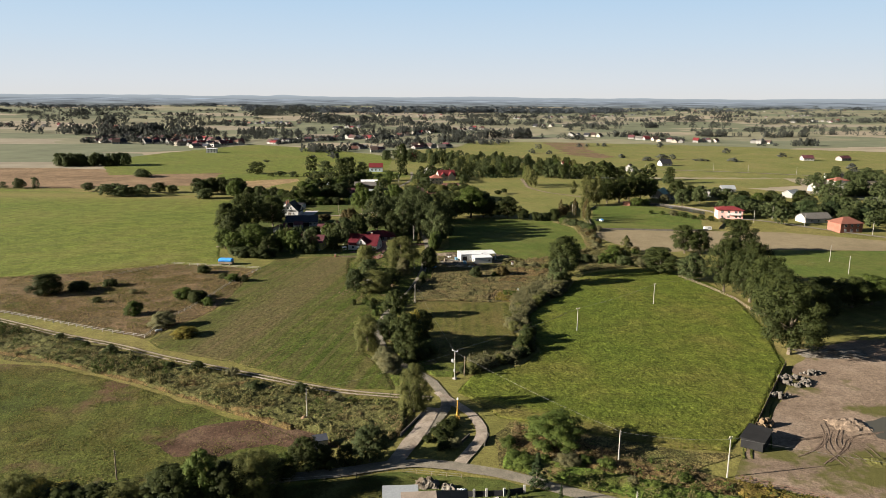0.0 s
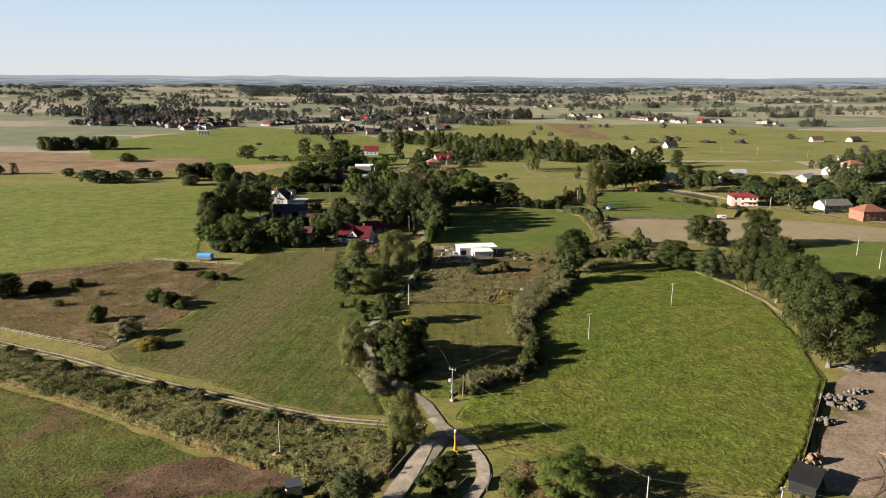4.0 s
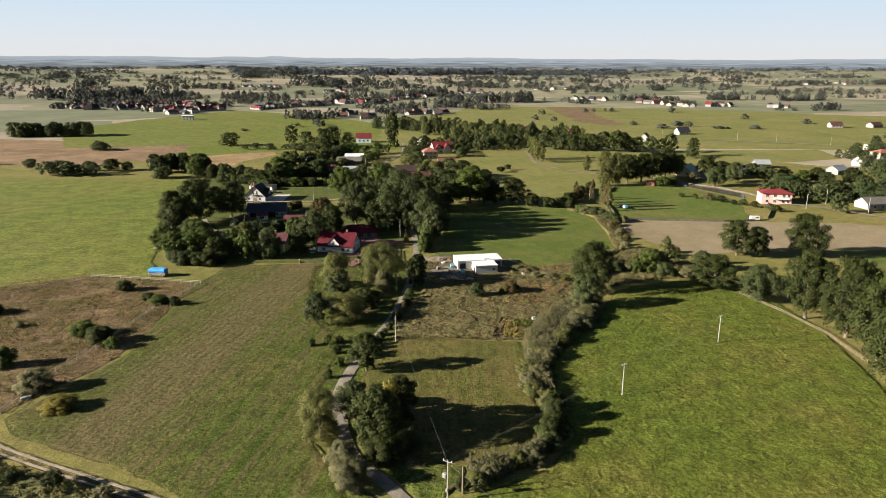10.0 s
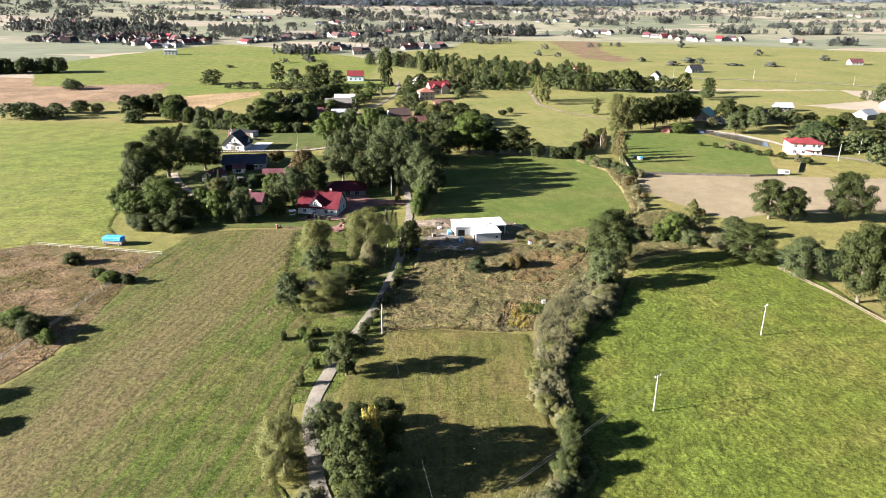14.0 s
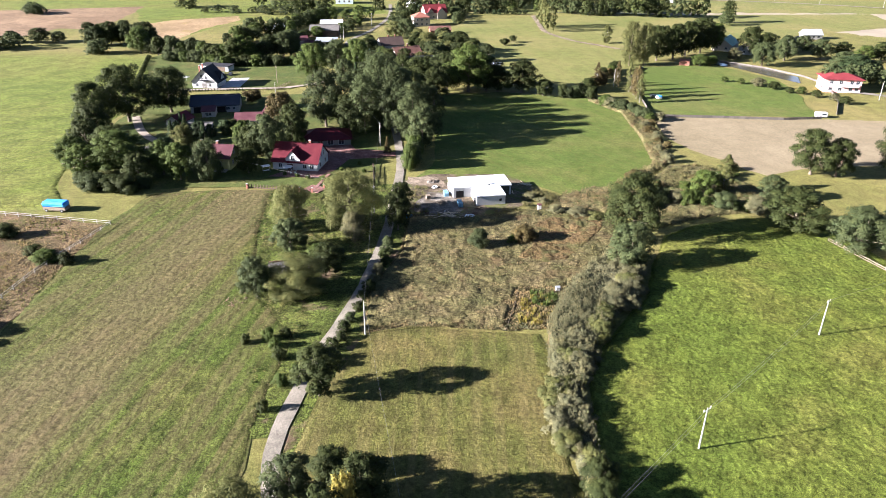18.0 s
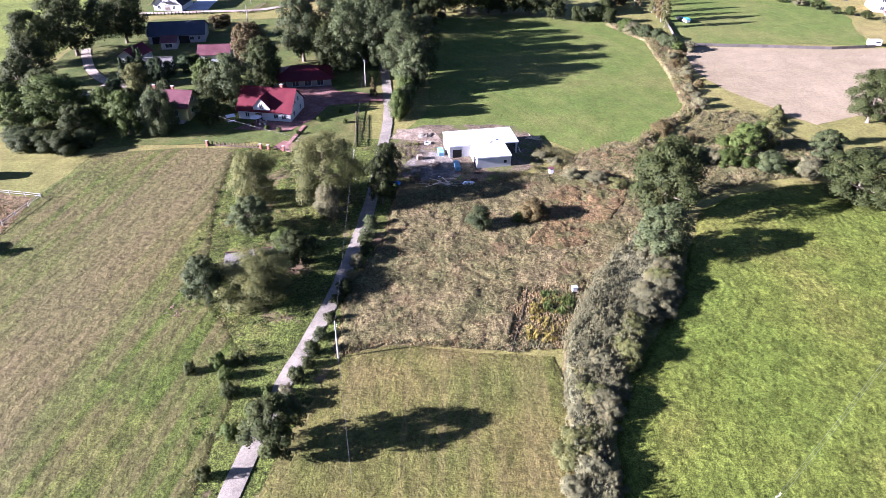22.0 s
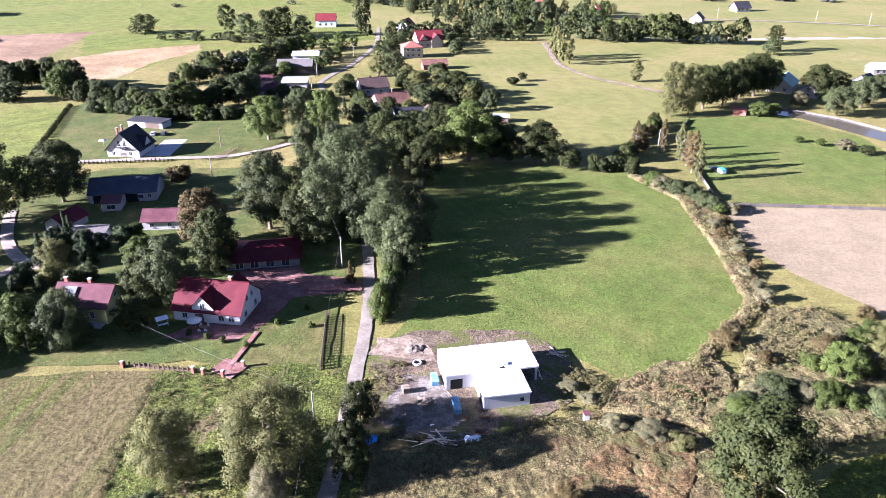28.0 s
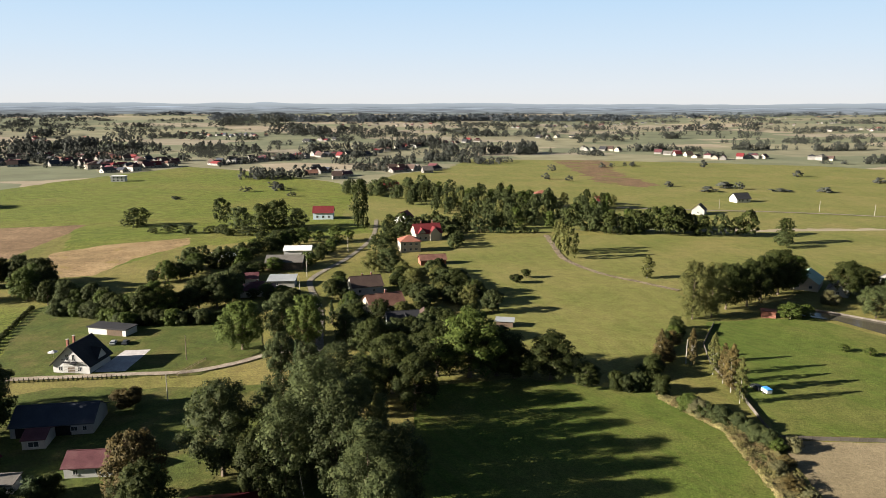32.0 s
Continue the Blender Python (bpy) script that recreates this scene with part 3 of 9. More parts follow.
M_GREENWALL = solid("olive_render", [(0.26, 0.27, 0.12), (0.33, 0.34, 0.16)], 0.5, 0.9, grain=0.12)
M_PINKWALL = solid("pink_render", [(0.58, 0.29, 0.27), (0.66, 0.36, 0.33)], 0.5, 0.9, grain=0.1)
M_BRICKWALL = solid("orange_brick_wall", [(0.20, 0.085, 0.062), (0.26, 0.12, 0.09)], 2.0, 0.9, grain=0.3, vary=0.1)
M_BLUEWALL = solid("pale_blue_render", [(0.45, 0.55, 0.65), (0.55, 0.64, 0.72)], 0.5, 0.9, grain=0.1)
M_WOODDARK = solid("dark_timber", [(0.08, 0.06, 0.045), (0.13, 0.095, 0.07)], 2.0, 0.85, stretch=(1, 1, 0.15), grain=0.4)
M_WOOD = solid("weathered_timber", [(0.15, 0.12, 0.09), (0.22, 0.18, 0.14)], 2.0, 0.9, grain=0.4, vary=0.15)
M_FRESHWOOD = solid("pale_sawn_timber", [(0.55, 0.44, 0.30), (0.66, 0.55, 0.40)], 2.0, 0.8, grain=0.2)
M_POLE = solid("pole_concrete", [(0.24, 0.225, 0.205), (0.31, 0.295, 0.27)], 2.0, 0.9, grain=0.2, stretch=(1, 1, 0.3))
M_STEEL = solid("grey_steel", [(0.32, 0.33, 0.34), (0.42, 0.43, 0.44)], 3.0, 0.45, 0.7, grain=0.15)
M_INSUL = solid("porcelain", [(0.5, 0.42, 0.36), (0.6, 0.52, 0.45)], 5, 0.3)
M_YELLOWPAINT = solid("yellow_paint", [(0.33, 0.20, 0.04), (0.40, 0.25, 0.06)], 2, 0.5)
M_TARP = solid("blue_tarpaulin", [(0.04, 0.22, 0.62), (0.08, 0.32, 0.75)], 1.5, 0.45, grain=0.2, bump=0.6)
M_FOIL = solid("white_foil_sheet", [(0.65, 0.67, 0.7), (0.8, 0.82, 0.84)], 1.5, 0.35, grain=0.1, bump=0.6)
M_BLUEWRAP = solid("blue_white_wrapped_bricks", [(0.04, 0.17, 0.28), (0.20, 0.30, 0.36)], 6.0, 0.5, grain=0.3)
M_STONE = solid("grey_stone", [(0.085, 0.075, 0.065), (0.13, 0.118, 0.105)], 1.5, 0.95, grain=0.4, bump=0.5, vary=0.2)
M_HAY = solid("straw", [(0.15, 0.105, 0.065), (0.20, 0.145, 0.09)], 4.0, 0.95, grain=0.4, bump=0.6)
# near-black colour for the shade inside openings that are not cut
M_DARK = solid("dark_opening", [(0.012, 0.012, 0.012), (0.02, 0.02, 0.02)], 2.0, 0.9)
M_RUBBER = solid("tyre_rubber", [(0.02, 0.02, 0.02), (0.03, 0.03, 0.03)], 4.0, 0.9)
M_CARSILVER = solid("silver_car_paint", [(0.45, 0.46, 0.48), (0.5, 0.51, 0.53)], 1, 0.3, 0.5, grain=0.03, bump=0)
M_CARDARK = solid("dark_car_paint", [(0.05, 0.055, 0.065), (0.06, 0.065, 0.075)], 1, 0.3, 0.3, grain=0.03, bump=0)
M_CARWHITE = solid("white_car_paint", [(0.7, 0.71, 0.72), (0.76, 0.77, 0.78)], 1, 0.3, grain=0.03, bump=0)
M_WATER, _nd, _ln, _b = nodes_of("pond_water")
_b.inputs["Base Color"].default_value = (0.06, 0.055, 0.04, 1)
_b.inputs["Roughness"].default_value = 0.12
_b.inputs["Specular IOR Level"].default_value = 0.2
M_GLASS, _nd, _ln, _b = nodes_of("window_glass")
_b.inputs["Base Color"].default_value = (0.03, 0.035, 0.04, 1)
_b.inputs["Roughness"].default_value = 0.05
M_WIRE = solid("wire", [(0.14, 0.14, 0.14), (0.2, 0.2, 0.2)], 2, 0.5, 0.6, bump=0)

# ---- geometry helpers ----
def mesh_np(name, verts, faces, material, normals=None):
    """A mesh from arrays; all faces have the same number of corners. Leaves may share the normal of the mass they belong to."""
    verts, faces = np.asarray(verts, np.float32), np.asarray(faces, np.int32)
    me = bpy.data.meshes.new(name)
    k = faces.shape[1]
    me.vertices.add(len(verts))
    me.vertices.foreach_set("co", verts.ravel())
    me.loops.add(faces.size)
    me.loops.foreach_set("vertex_index", faces.ravel())
    me.polygons.add(len(faces))
    me.polygons.foreach_set("loop_start", np.arange(0, faces.size, k, dtype=np.int32))
    me.update(calc_edges=True)
    if normals is not None:
        at = me.attributes.new("custom_normal", 'FLOAT_VECTOR', 'POINT')
        at.data.foreach_set("vector", np.asarray(normals, np.float32).ravel())
        me.update()
    me.materials.append(material)
    return me


def mesh_of(name, bm, material):
    me = bpy.data.meshes.new(name)
    bm.to_mesh(me)
    bm.free()
    me.materials.append(material)
    return me


def part(name, bm, material, parent, label=""):
    me = bm if isinstance(bm, bpy.types.Mesh) else mesh_of(name, bm, material)
    ob = new(name, me)
    ob.parent = parent
    return tagged(ob, label)


def thing(name, label, category, m, group="", kind=""):
    ob = new(name)
    ob.matrix_world = m
    ob.empty_display_size = 0.5
    return tagged(ob, label, category, group, kind)


def add_box(bm, size, at, rz=0.0, rx=0.0, ry=0.0, bevel=0.0):
    r = bmesh.ops.create_cube(bm, size=1.0)
    vs = r["verts"]
    m = Matrix.LocRotScale(at, Euler((radians(rx), radians(ry), radians(rz))), Vector(size))
    bmesh.ops.transform(bm, matrix=m, verts=vs)
    if bevel:
        es = list({e for v in vs for e in v.link_edges})
        bmesh.ops.bevel(bm, geom=es, offset=bevel, segments=1, affect='EDGES')
    return vs


def box(size, at=(0, 0, 0), **kw):
    bm = bmesh.new()
    add_box(bm, size, at, **kw)
    return bm


def tube(points, radii, sides=6):
    """A tapered tube through points."""
    bm = bmesh.new()
    rings = []
    for i, p in enumerate(points):
        a, b = Vector(points[max(i - 1, 0)]), Vector(points[min(i + 1, len(points) - 1)])
        d = (b - a).normalized()
        u = d.orthogonal().normalized()
        v = d.cross(u)
        rings.append([bm.verts.new(Vector(p) + radii[i] * (math.cos(k * math.tau / sides) * u + math.sin(k * math.tau / sides) * v)) for k in range(sides)])
    for r0, r1 in zip(rings, rings[1:]):
        for k in range(sides):
            bm.faces.new((r0[k], r0[(k + 1) % sides], r1[(k + 1) % sides], r1[k]))
    bm.faces.new(rings[0][::-1])
    bm.faces.new(rings[-1])
    return bm


def join_bm(parts):
    out = bmesh.new()
    for b in parts:
        me = bpy.data.meshes.new("t")
        b.to_mesh(me)
        b.free()
        out.from_mesh(me)
        bpy.data.meshes.remove(me)
    return out


# ---- ground: one sheet out to the hills on the skyline ----
def ground_z(x, y):
    """Flat near the village; far off the land lifts, as it does towards the hills."""
    x, y = np.asarray(x, float), np.asarray(y, float)
    r = np.hypot(x, y - 127) + 127
    s = np.clip((r - 1200) / 3700, 0, 1.05)
    far = 1200 + 3700 * s + 30000 * s ** 3
    roll = 3.0 * np.clip((r - 1500) / 1500, 0, 1) * (np.sin(x / 310 + 0.7) * np.sin(y / 260) + 0.6 * np.sin(x / 130 + y / 190))
    return np.where(r > 1200, 76 * (1 - (r - 127) / (far - 127)), 0.0) + roll


gx = np.concatenate([np.linspace(-4960, -900, 82)[:-1], np.linspace(-900, 900, 31), np.linspace(900, 4960, 82)[1:]])
gy = np.concatenate([np.linspace(-4900, -600, 30)[:-1], np.linspace(-600, 1200, 19)[:-1], np.linspace(1200, 4200, 61)[:-1], np.linspace(4200, 4960, 40)])
GX, GY = np.meshgrid(gx, gy)
gv = np.stack([GX, GY, ground_z(GX, GY)], -1).reshape(-1, 3)
w_ = len(gx)
gi = (np.arange(len(gy) - 1)[:, None] * w_ + np.arange(w_ - 1)[None]).ravel()
ground = new("ground", mesh_np("ground", gv, np.stack([gi, gi + 1, gi + w_ + 1, gi + w_], 1), M_GROUND))
tagged(ground, "flat farmland of green and straw-coloured fields reaching the horizon", "ground", kind="structure")


def rough_line(pts, step, amp, closed=True, seed=0.0):
    out = []
    n = len(pts)
    for i in range(n if closed else n - 1):
        a, b = Vector((*pts[i], 0)), Vector((*pts[(i + 1) % n], 0))
        k = max(1, int((b - a).length / step))
        side = Vector((-(b - a).y, (b - a).x, 0)).normalized()
        for j in range(k):
            p = a.lerp(b, j / k)
            q = 0.0 if (j == 0 and not closed) else amp * (noise.noise(Vector((p.x * 0.13, p.y * 0.13, seed))) + 0.7 * noise.noise(Vector((p.x * 0.5, p.y * 0.5, seed + 5))))
            out.append(p + side * q)
    if not closed:
        out.append(Vector((*pts[-1], 0)))
    return out


LEVEL = [0.02]


def patch(name, label, pts, material, category="field", amp=1.2, step=3.0):
    """A stretch of land cover with an uneven edge, each a few millimetres above the one before."""
    LEVEL[0] += 0.005
    bm = bmesh.new()
    vs = [bm.verts.new((p.x, p.y, LEVEL[0])) for p in rough_line(pts, step, amp, True, LEVEL[0] * 100)]
    f = bm.faces.new(vs)
    f.normal_update()
    if f.normal.z < 0:
        f.normal_flip()
    bmesh.ops.triangulate(bm, faces=[f])
    ob = new(name, mesh_of(name, bm, material))
    return tagged(ob, label, category, kind="structure")


def spline(pts, step=2.5):
    """Points of a smooth line through pts (Catmull-Rom)."""
    P = [Vector((*p[:2], 0)) for p in pts]
    P = [2 * P[0] - P[1]] + P + [2 * P[-1] - P[-2]]
    out = []
    for i in range(1, len(P) - 2):
        k = max(2, int((P[i + 1] - P[i]).length / step))
        for j in range(k):
            t = j / k
            a, b, c, d = P[i - 1:i + 3]
            out.append(0.5 * (2 * b + (c - a) * t + (2 * a - 5 * b + 4 * c - d) * t * t + (3 * b - a - 3 * c + d) * t ** 3))
    return out + [P[-2]]


def ribbon(name, label, pts, width, material, category="road", amp=0.25):
    LEVEL[0] += 0.005
    line = spline(pts)
    bm = bmesh.new()
    prev = None
    for i, p in enumerate(line):
        d = (line[min(i + 1, len(line) - 1)] - line[max(i - 1, 0)]).normalized()
        s = Vector((-d.y, d.x, 0))
        row = []
        for side in (-1, -0.5, 0, 0.5, 1):
            q = p + s * side * width / 2
            if abs(side) == 1:
                q += s * side * amp * (noise.noise(Vector((q.x * 0.3, q.y * 0.3, side * 7))) + 0.6 * noise.noise(Vector((q.x, q.y, side * 3))))
            row.append(bm.verts.new((q.x, q.y, LEVEL[0] + 0.03 * (1 - abs(side)))))
        if prev:
            for k in range(4):
                bm.faces.new((prev[k + 1], prev[k], row[k], row[k + 1]))
        prev = row
    bmesh.ops.recalc_face_normals(bm, faces=bm.faces)
    ob = new(name, mesh_of(name, bm, material))
    return tagged(ob, label, category, kind="structure")


# ---- fields ----
patch("field", "broad flat green meadow under the whole village", [(-420, 60), (320, 60), (330, 560), (180, 690), (-60, 720), (-420, 700)], M_MEADOW, amp=4)
patch("field", "green gardens and meadow strips behind the settlement", [(-75, 680), (90, 690), (70, 900), (20, 1150), (-40, 1080), (-66, 960), (-62, 760)], M_PALEMEADOW, amp=4)
patch("field", "bright green hay meadow with faint swaths", [(-420, 232), (-163, 292), (-124, 312), (-98, 313), (-108, 330), (-122, 380), (-118, 430), (-150, 560), (-235, 553), (-289, 562), (-420, 590)], M_LEFT)
patch("field", "brown stubble field", [(-520, 600), (-303, 585), (-251, 577), (-222, 704), (-321, 740), (-430, 760), (-520, 750)], M_BROWNFIELD, amp=3)
patch("field", "green strip field beyond the stubble", [(-330, 690), (-222, 690), (-170, 575), (-150, 590), (-138, 640), (-30, 690), (-60, 760), (-66, 920), (-100, 990), (-236, 1128), (-318, 1180), (-345, 1110), (-390, 985), (-420, 860)], M_LEFT, amp=3)
patch("field", "straw-coloured field with weeds", [(-182, 566), (-199, 626), (-180, 650), (-140, 671), (-134, 650), (-150, 610), (-153, 574)], M_STRAW)
patch("field", "brown strip of stubble", [(-330, 690), (-226, 718), (-214, 610), (-300, 610)], M_BROWNFIELD)
patch("field", "green meadow behind the farm cottages", [(11, 656), (76, 674), (87, 596), (112, 542), (92, 470), (60, 452), (33, 483), (18, 540), (2, 600)], M_PALEMEADOW)
patch("field", "olive meadow with lone trees", [(78, 676), (86, 596), (113, 546), (210, 590), (330, 640), (340, 700), (200, 690)], M_PALEMEADOW)
patch("field", "wide dry meadow on the far side", [(80, 700), (330, 705), (640, 640), (900, 900), (760, 1180), (560, 1330), (240, 1380), (60, 1330), (20, 1150), (40, 900)], M_PALEMEADOW, amp=5)
patch("field", "reddish fallow strip", [(206, 940), (232, 960), (228, 1110), (262, 1300), (240, 1372), (176, 1375), (182, 1190), (180, 985)], M_REDDISH, amp=9)
patch("field", "tilled tan field", [(89, 407), (158, 405), (200, 402), (255, 372), (240, 352), (160, 352), (126, 349), (106, 341), (98, 356), (91, 366), (87, 384)], M_TAN)
patch("field", "green paddock with a wall round it", [(108, 500), (132, 506), (150, 506), (168, 476), (167, 452), (156, 409), (91, 410), (96, 445)], M_LAWN)
patch("field", "meadow strip beside the tan field", [(140, 300), (170, 352), (262, 350), (262, 300), (200, 280)], M_LAWN)
patch("field", "short green meadow in the shade of poplars", [(2, 440), (32, 447), (69, 437), (78, 424), (79, 383), (77, 352), (57, 329), (47, 319), (28, 338), (-3, 338), (3, 352), (3, 400)], M_LAWN, amp=0.8)
patch("field", "mown meadow with brown swaths", [(-92, 208), (-84, 200), (-60, 190), (-40, 178), (-26, 172), (-12, 171), (-16, 185), (-24, 200), (-26, 225), (-28, 250), (-38, 270), (-42, 300), (-44, 328), (-62, 328), (-78, 325), (-83, 304), (-81, 241)], M_MOWN)
patch("verge", "rank green grass between the meadow and the lane", [(-26, 222), (-30, 236), (-33, 252), (-41, 270), (-45, 300), (-46, 327), (-30, 331), (-8, 333), (-9.3, 318), (-10.3, 298), (-12, 277), (-15, 260), (-18, 248), (-21, 231), (-22.5, 222)], M_VERGE, category="verge", amp=1.2)
patch("verge", "rank green grass on the field side of the lane", [(-22.5, 216), (-21, 231), (-18, 248), (-15, 260), (-12, 277), (-10.3, 298), (-9.3, 318), (-8, 335), (-4, 335), (-4, 312), (-5, 290), (-9, 268), (-10, 252), (-15, 234), (-18, 216)], M_VERGE, category="verge", amp=0.8)
patch("pasture", "rough brown pasture with scattered shrubs", [(-190, 285), (-163, 292), (-124, 312), (-98, 308), (-82, 303), (-82, 241), (-89, 222), (-94, 210), (-121, 223), (-190, 250)], M_ROUGH, category="pasture")
patch("pasture", "grazed green pasture with bare trodden ground", [(-200, 225), (-126, 188), (-109, 186), (-78, 171), (-51, 155), (-30, 144), (-24, 137), (-34, 134), (-49, 132), (-62, 124), (-110, 118), (-200, 118)], M_PASTURE, category="pasture")
patch("bare_ground", "trodden red-brown earth", [(-49, 152), (-32, 153), (-22, 147), (-20, 141), (-37, 139), (-56, 136), (-66, 142), (-58, 147)], M_BARE, category="ground", amp=2.5)
patch("scrub", "tangled scrub and dry grass along the track", [(-200, 243), (-151, 226), (-124, 211), (-101, 201), (-80, 190), (-46, 175), (-24, 166), (-8, 164), (-8, 148), (-14, 139), (-22, 139), (-28, 146), (-51, 157), (-78, 173), (-109, 188), (-126, 190), (-200, 227)], M_SCRUB, category="scrub")
patch("field", "lush green crop field with wheel marks", [(27.5, 214), (29, 225), (30.5, 237), (35.5, 247), (41, 255.5), (48.5, 266), (54, 281), (62, 297), (73, 304), (85, 308), (99, 310), (107, 298), (111, 283), (113, 262), (108, 225), (99, 192), (77, 157), (62, 139), (50, 141), (28, 150), (14, 155), (4, 170), (8, 181), (22, 188), (30, 202)], M_CROP, amp=0.8)
patch("scrub", "wild weeds between the crop and the lane", [(64, 138), (52, 131), (60, 126), (80, 115), (106, 102), (130, 90), (125, 80), (105, 86), (75, 101.5), (52, 113), (40, 119.5), (24, 126), (12, 132), (12, 146), (16, 153), (28, 149), (50, 140)], M_SCRUB, category="scrub")
patch("field", "small mown field of yellow-green grass", [(-10, 252), (-2, 255), (18, 252), (24, 252), (25, 239), (23, 222), (25, 206), (20, 196), (8, 190), (-2, 192), (-12, 205), (-19, 216), (-16, 234)], M_MIDFIELD, amp=0.7)
patch("weed_lot", "overgrown lot of brown and straw-coloured weeds", [(-5, 288), (-4, 312), (4, 312), (22, 314), (40, 316), (52, 309), (47, 280), (28, 254), (18, 253), (-2, 255), (-11, 252), (-11, 270)], M_WEEDLOT, category="weeds")
patch("building_site", "trampled earth and rubble round the new building", [(-5, 312), (-6, 336), (2, 342), (26, 341), (33, 331), (31, 318), (24, 312), (8, 308)], M_SITE, category="ground")
patch("rubble", "pale sand and rubble spread on the site", [(-3, 313), (-2, 320), (1, 326), (6, 326), (9, 320), (11, 314), (8, 309), (2, 309)], M_RUBBLE, category="ground", amp=1.8)
patch("rubble", "sandy access in front of the new building", [(-7, 333), (-5, 340), (4, 339), (7, 331)], M_SANDY, category="ground")
patch("yard", "churned earth yard with wheel ruts", [(99, 187), (77, 153), (62, 135), (58, 127), (78, 119), (105, 106), (190, 80), (190, 220), (130, 212), (115, 206)], M_YARD, category="yard", amp=1.5)
patch("garden", "shaded garden lawn round the farmhouses", [(-78, 328), (-62, 330), (-44, 330), (-14, 330), (-13, 380), (-16, 420), (-40, 442), (-70, 440), (-100, 440), (-116, 430), (-118, 390), (-104, 335)], M_YARDGRASS, category="garden")
patch("garden", "trim lawn round the white house", [(-122, 446), (-62, 450), (-48, 470), (-56, 500), (-84, 516), (-146, 526), (-150, 515)], M_YARDGRASS, category="garden")
patch("terrace", "red block paving round the house", [(-48, 339), (-33, 338), (-28, 345), (-25, 355), (-14, 357), (-13, 364), (-24, 366), (-26, 371), (-40, 368), (-33, 356)], M_BRICKPAVE, category="paving", amp=0.2)
patch("driveway", "pale concrete driveway beside the white house", [(-94, 452), (-85, 453), (-85, 472), (-93, 471)], M_CONCRETE, category="driveway", amp=0.1)
patch("yard", "front yard lawn beside the lane", [(-40, 128), (-22, 127), (-8, 130), (12, 127), (30, 119), (44, 110), (30, 80), (-40, 80)], M_YARDGRASS, category="garden")
pond = patch("water", "brown water of the walled pond", [(150, 517), (160, 514), (171, 505), (181, 480), (176, 466), (168, 480), (157, 502), (147, 509)], M_WATER, category="water", amp=0.3)
patch("water", "small muddy pond in the churned yard", [(98, 146), (100, 153), (106, 157), (120, 158), (122, 146), (108, 140)], M_WATER, category="water", amp=1.0)

# ---- roads ----
TRACK = [(-200, 253), (-151, 228), (-124, 214), (-101, 204), (-80, 193), (-46, 178), (-36, 173.5), (-24, 169.5), (-10, 167), (-3, 166)]
ribbon("track", "worn grass-grown farm track", TRACK, 3.0, M_SCRUB, amp=0.5)
for off in (-0.75, 0.75):
    ribbon("wheel_track", "pale gravel wheel mark of the farm track", [(x + 0.42 * off, y + 0.9 * off) for x, y in TRACK], 0.85, M_GRAVEL, amp=0.25)
ribbon("lane", "narrow pale asphalt lane between the fields", [(-5, 146), (0, 157), (1, 165), (-1, 172), (-4, 179), (-11, 188.5), (-16, 196), (-19.6, 209), (-21.6, 219), (-20.7, 230.5), (-17.9, 246.5), (-14.3, 261), (-11.5, 277), (-9.1, 299), (-8.4, 318), (-7.9, 335), (-7.9, 350), (-9.3, 368), (-12, 390), (-18, 420), (-26, 450), (-33, 490), (-38, 520), (-46, 548), (-49.5, 566), (-46, 585), (-39, 610), (-32, 656), (-31, 690), (-34, 740)], 2.7, M_ROAD)
ribbon("lane", "gravel fork of the lane beside the gas marker", [(-1, 170), (3, 163), (7, 157), (9, 150), (8.5, 144), (5, 136), (3, 132)], 2.7, M_GRAVEL)
RUTS = ([(76, 137), (82, 141), (87, 147), (89, 153)], [(80, 134), (87, 140), (92, 146), (100, 148)], [(84, 133), (84, 141), (88, 148)], [(88, 134), (87, 142), (92, 150)], [(92, 136), (92, 143), (88, 149)], [(78, 144), (88, 146), (98, 143)])
for line in RUTS:
    for off in (0.0, 1.5):
        ribbon("wheel_rut", "dark curving wheel rut in the churned yard", [(x + off, y + off * 0.5) for x, y in line], 0.28, M_RUT, category="rut", amp=0.2)
for line in ([(70, 140), (78, 158), (88, 176), (94, 190)], [(64, 136), (70, 150), (80, 168), (88, 182)], [(10, 160), (24, 160), (36, 166), (50, 168)], [(44, 146), (56, 152), (64, 150), (60, 145)]):
    for off in (0.0, 1.7):
        ribbon("wheel_rut", "dark wheel mark pressed into the crop", [(x + off, y) for x, y in line], 0.45, M_RUTGREEN, category="rut", amp=0.3)
ribbon("lane", "wide gravel mouth of the lane", [(-2, 160), (-5, 148), (-8, 139), (-10, 132)], 3.6, M_GRAVEL)
ribbon("road", "pale village road crossing below the fields", [(-110, 104), (-70, 114), (-48, 121), (-33, 126.5), (-20, 129.5), (-10, 132.5), (-2, 133), (8, 130.5), (16, 127.5), (24, 123), (33, 119), (44, 113), (70, 99), (100, 84)], 3.4, M_ROAD)
ribbon("driveway", "gravel drive to the white house", [(-118, 446), (-100, 448), (-84, 450), (-66, 452), (-54, 459), (-44, 468), (-33, 470), (-29, 468)], 2.6, M_GRAVEL)
ribbon("path", "sandy path along the meadow edge", [(76, 680), (75, 645), (75, 609), (86, 578), (100, 561), (113, 546)], 3.2, M_SANDY, category="path", amp=0.8)
ribbon("road", "pale road to the houses on the far side", [(185, 452), (205, 440), (225, 415), (245, 392), (275, 365), (330, 320)], 4.0, M_ROAD)
ribbon("road", "country road past the lone white house", [(150, 800), (215, 785), (270, 775), (340, 750), (460, 690), (700, 600)], 4.0, M_ROAD)
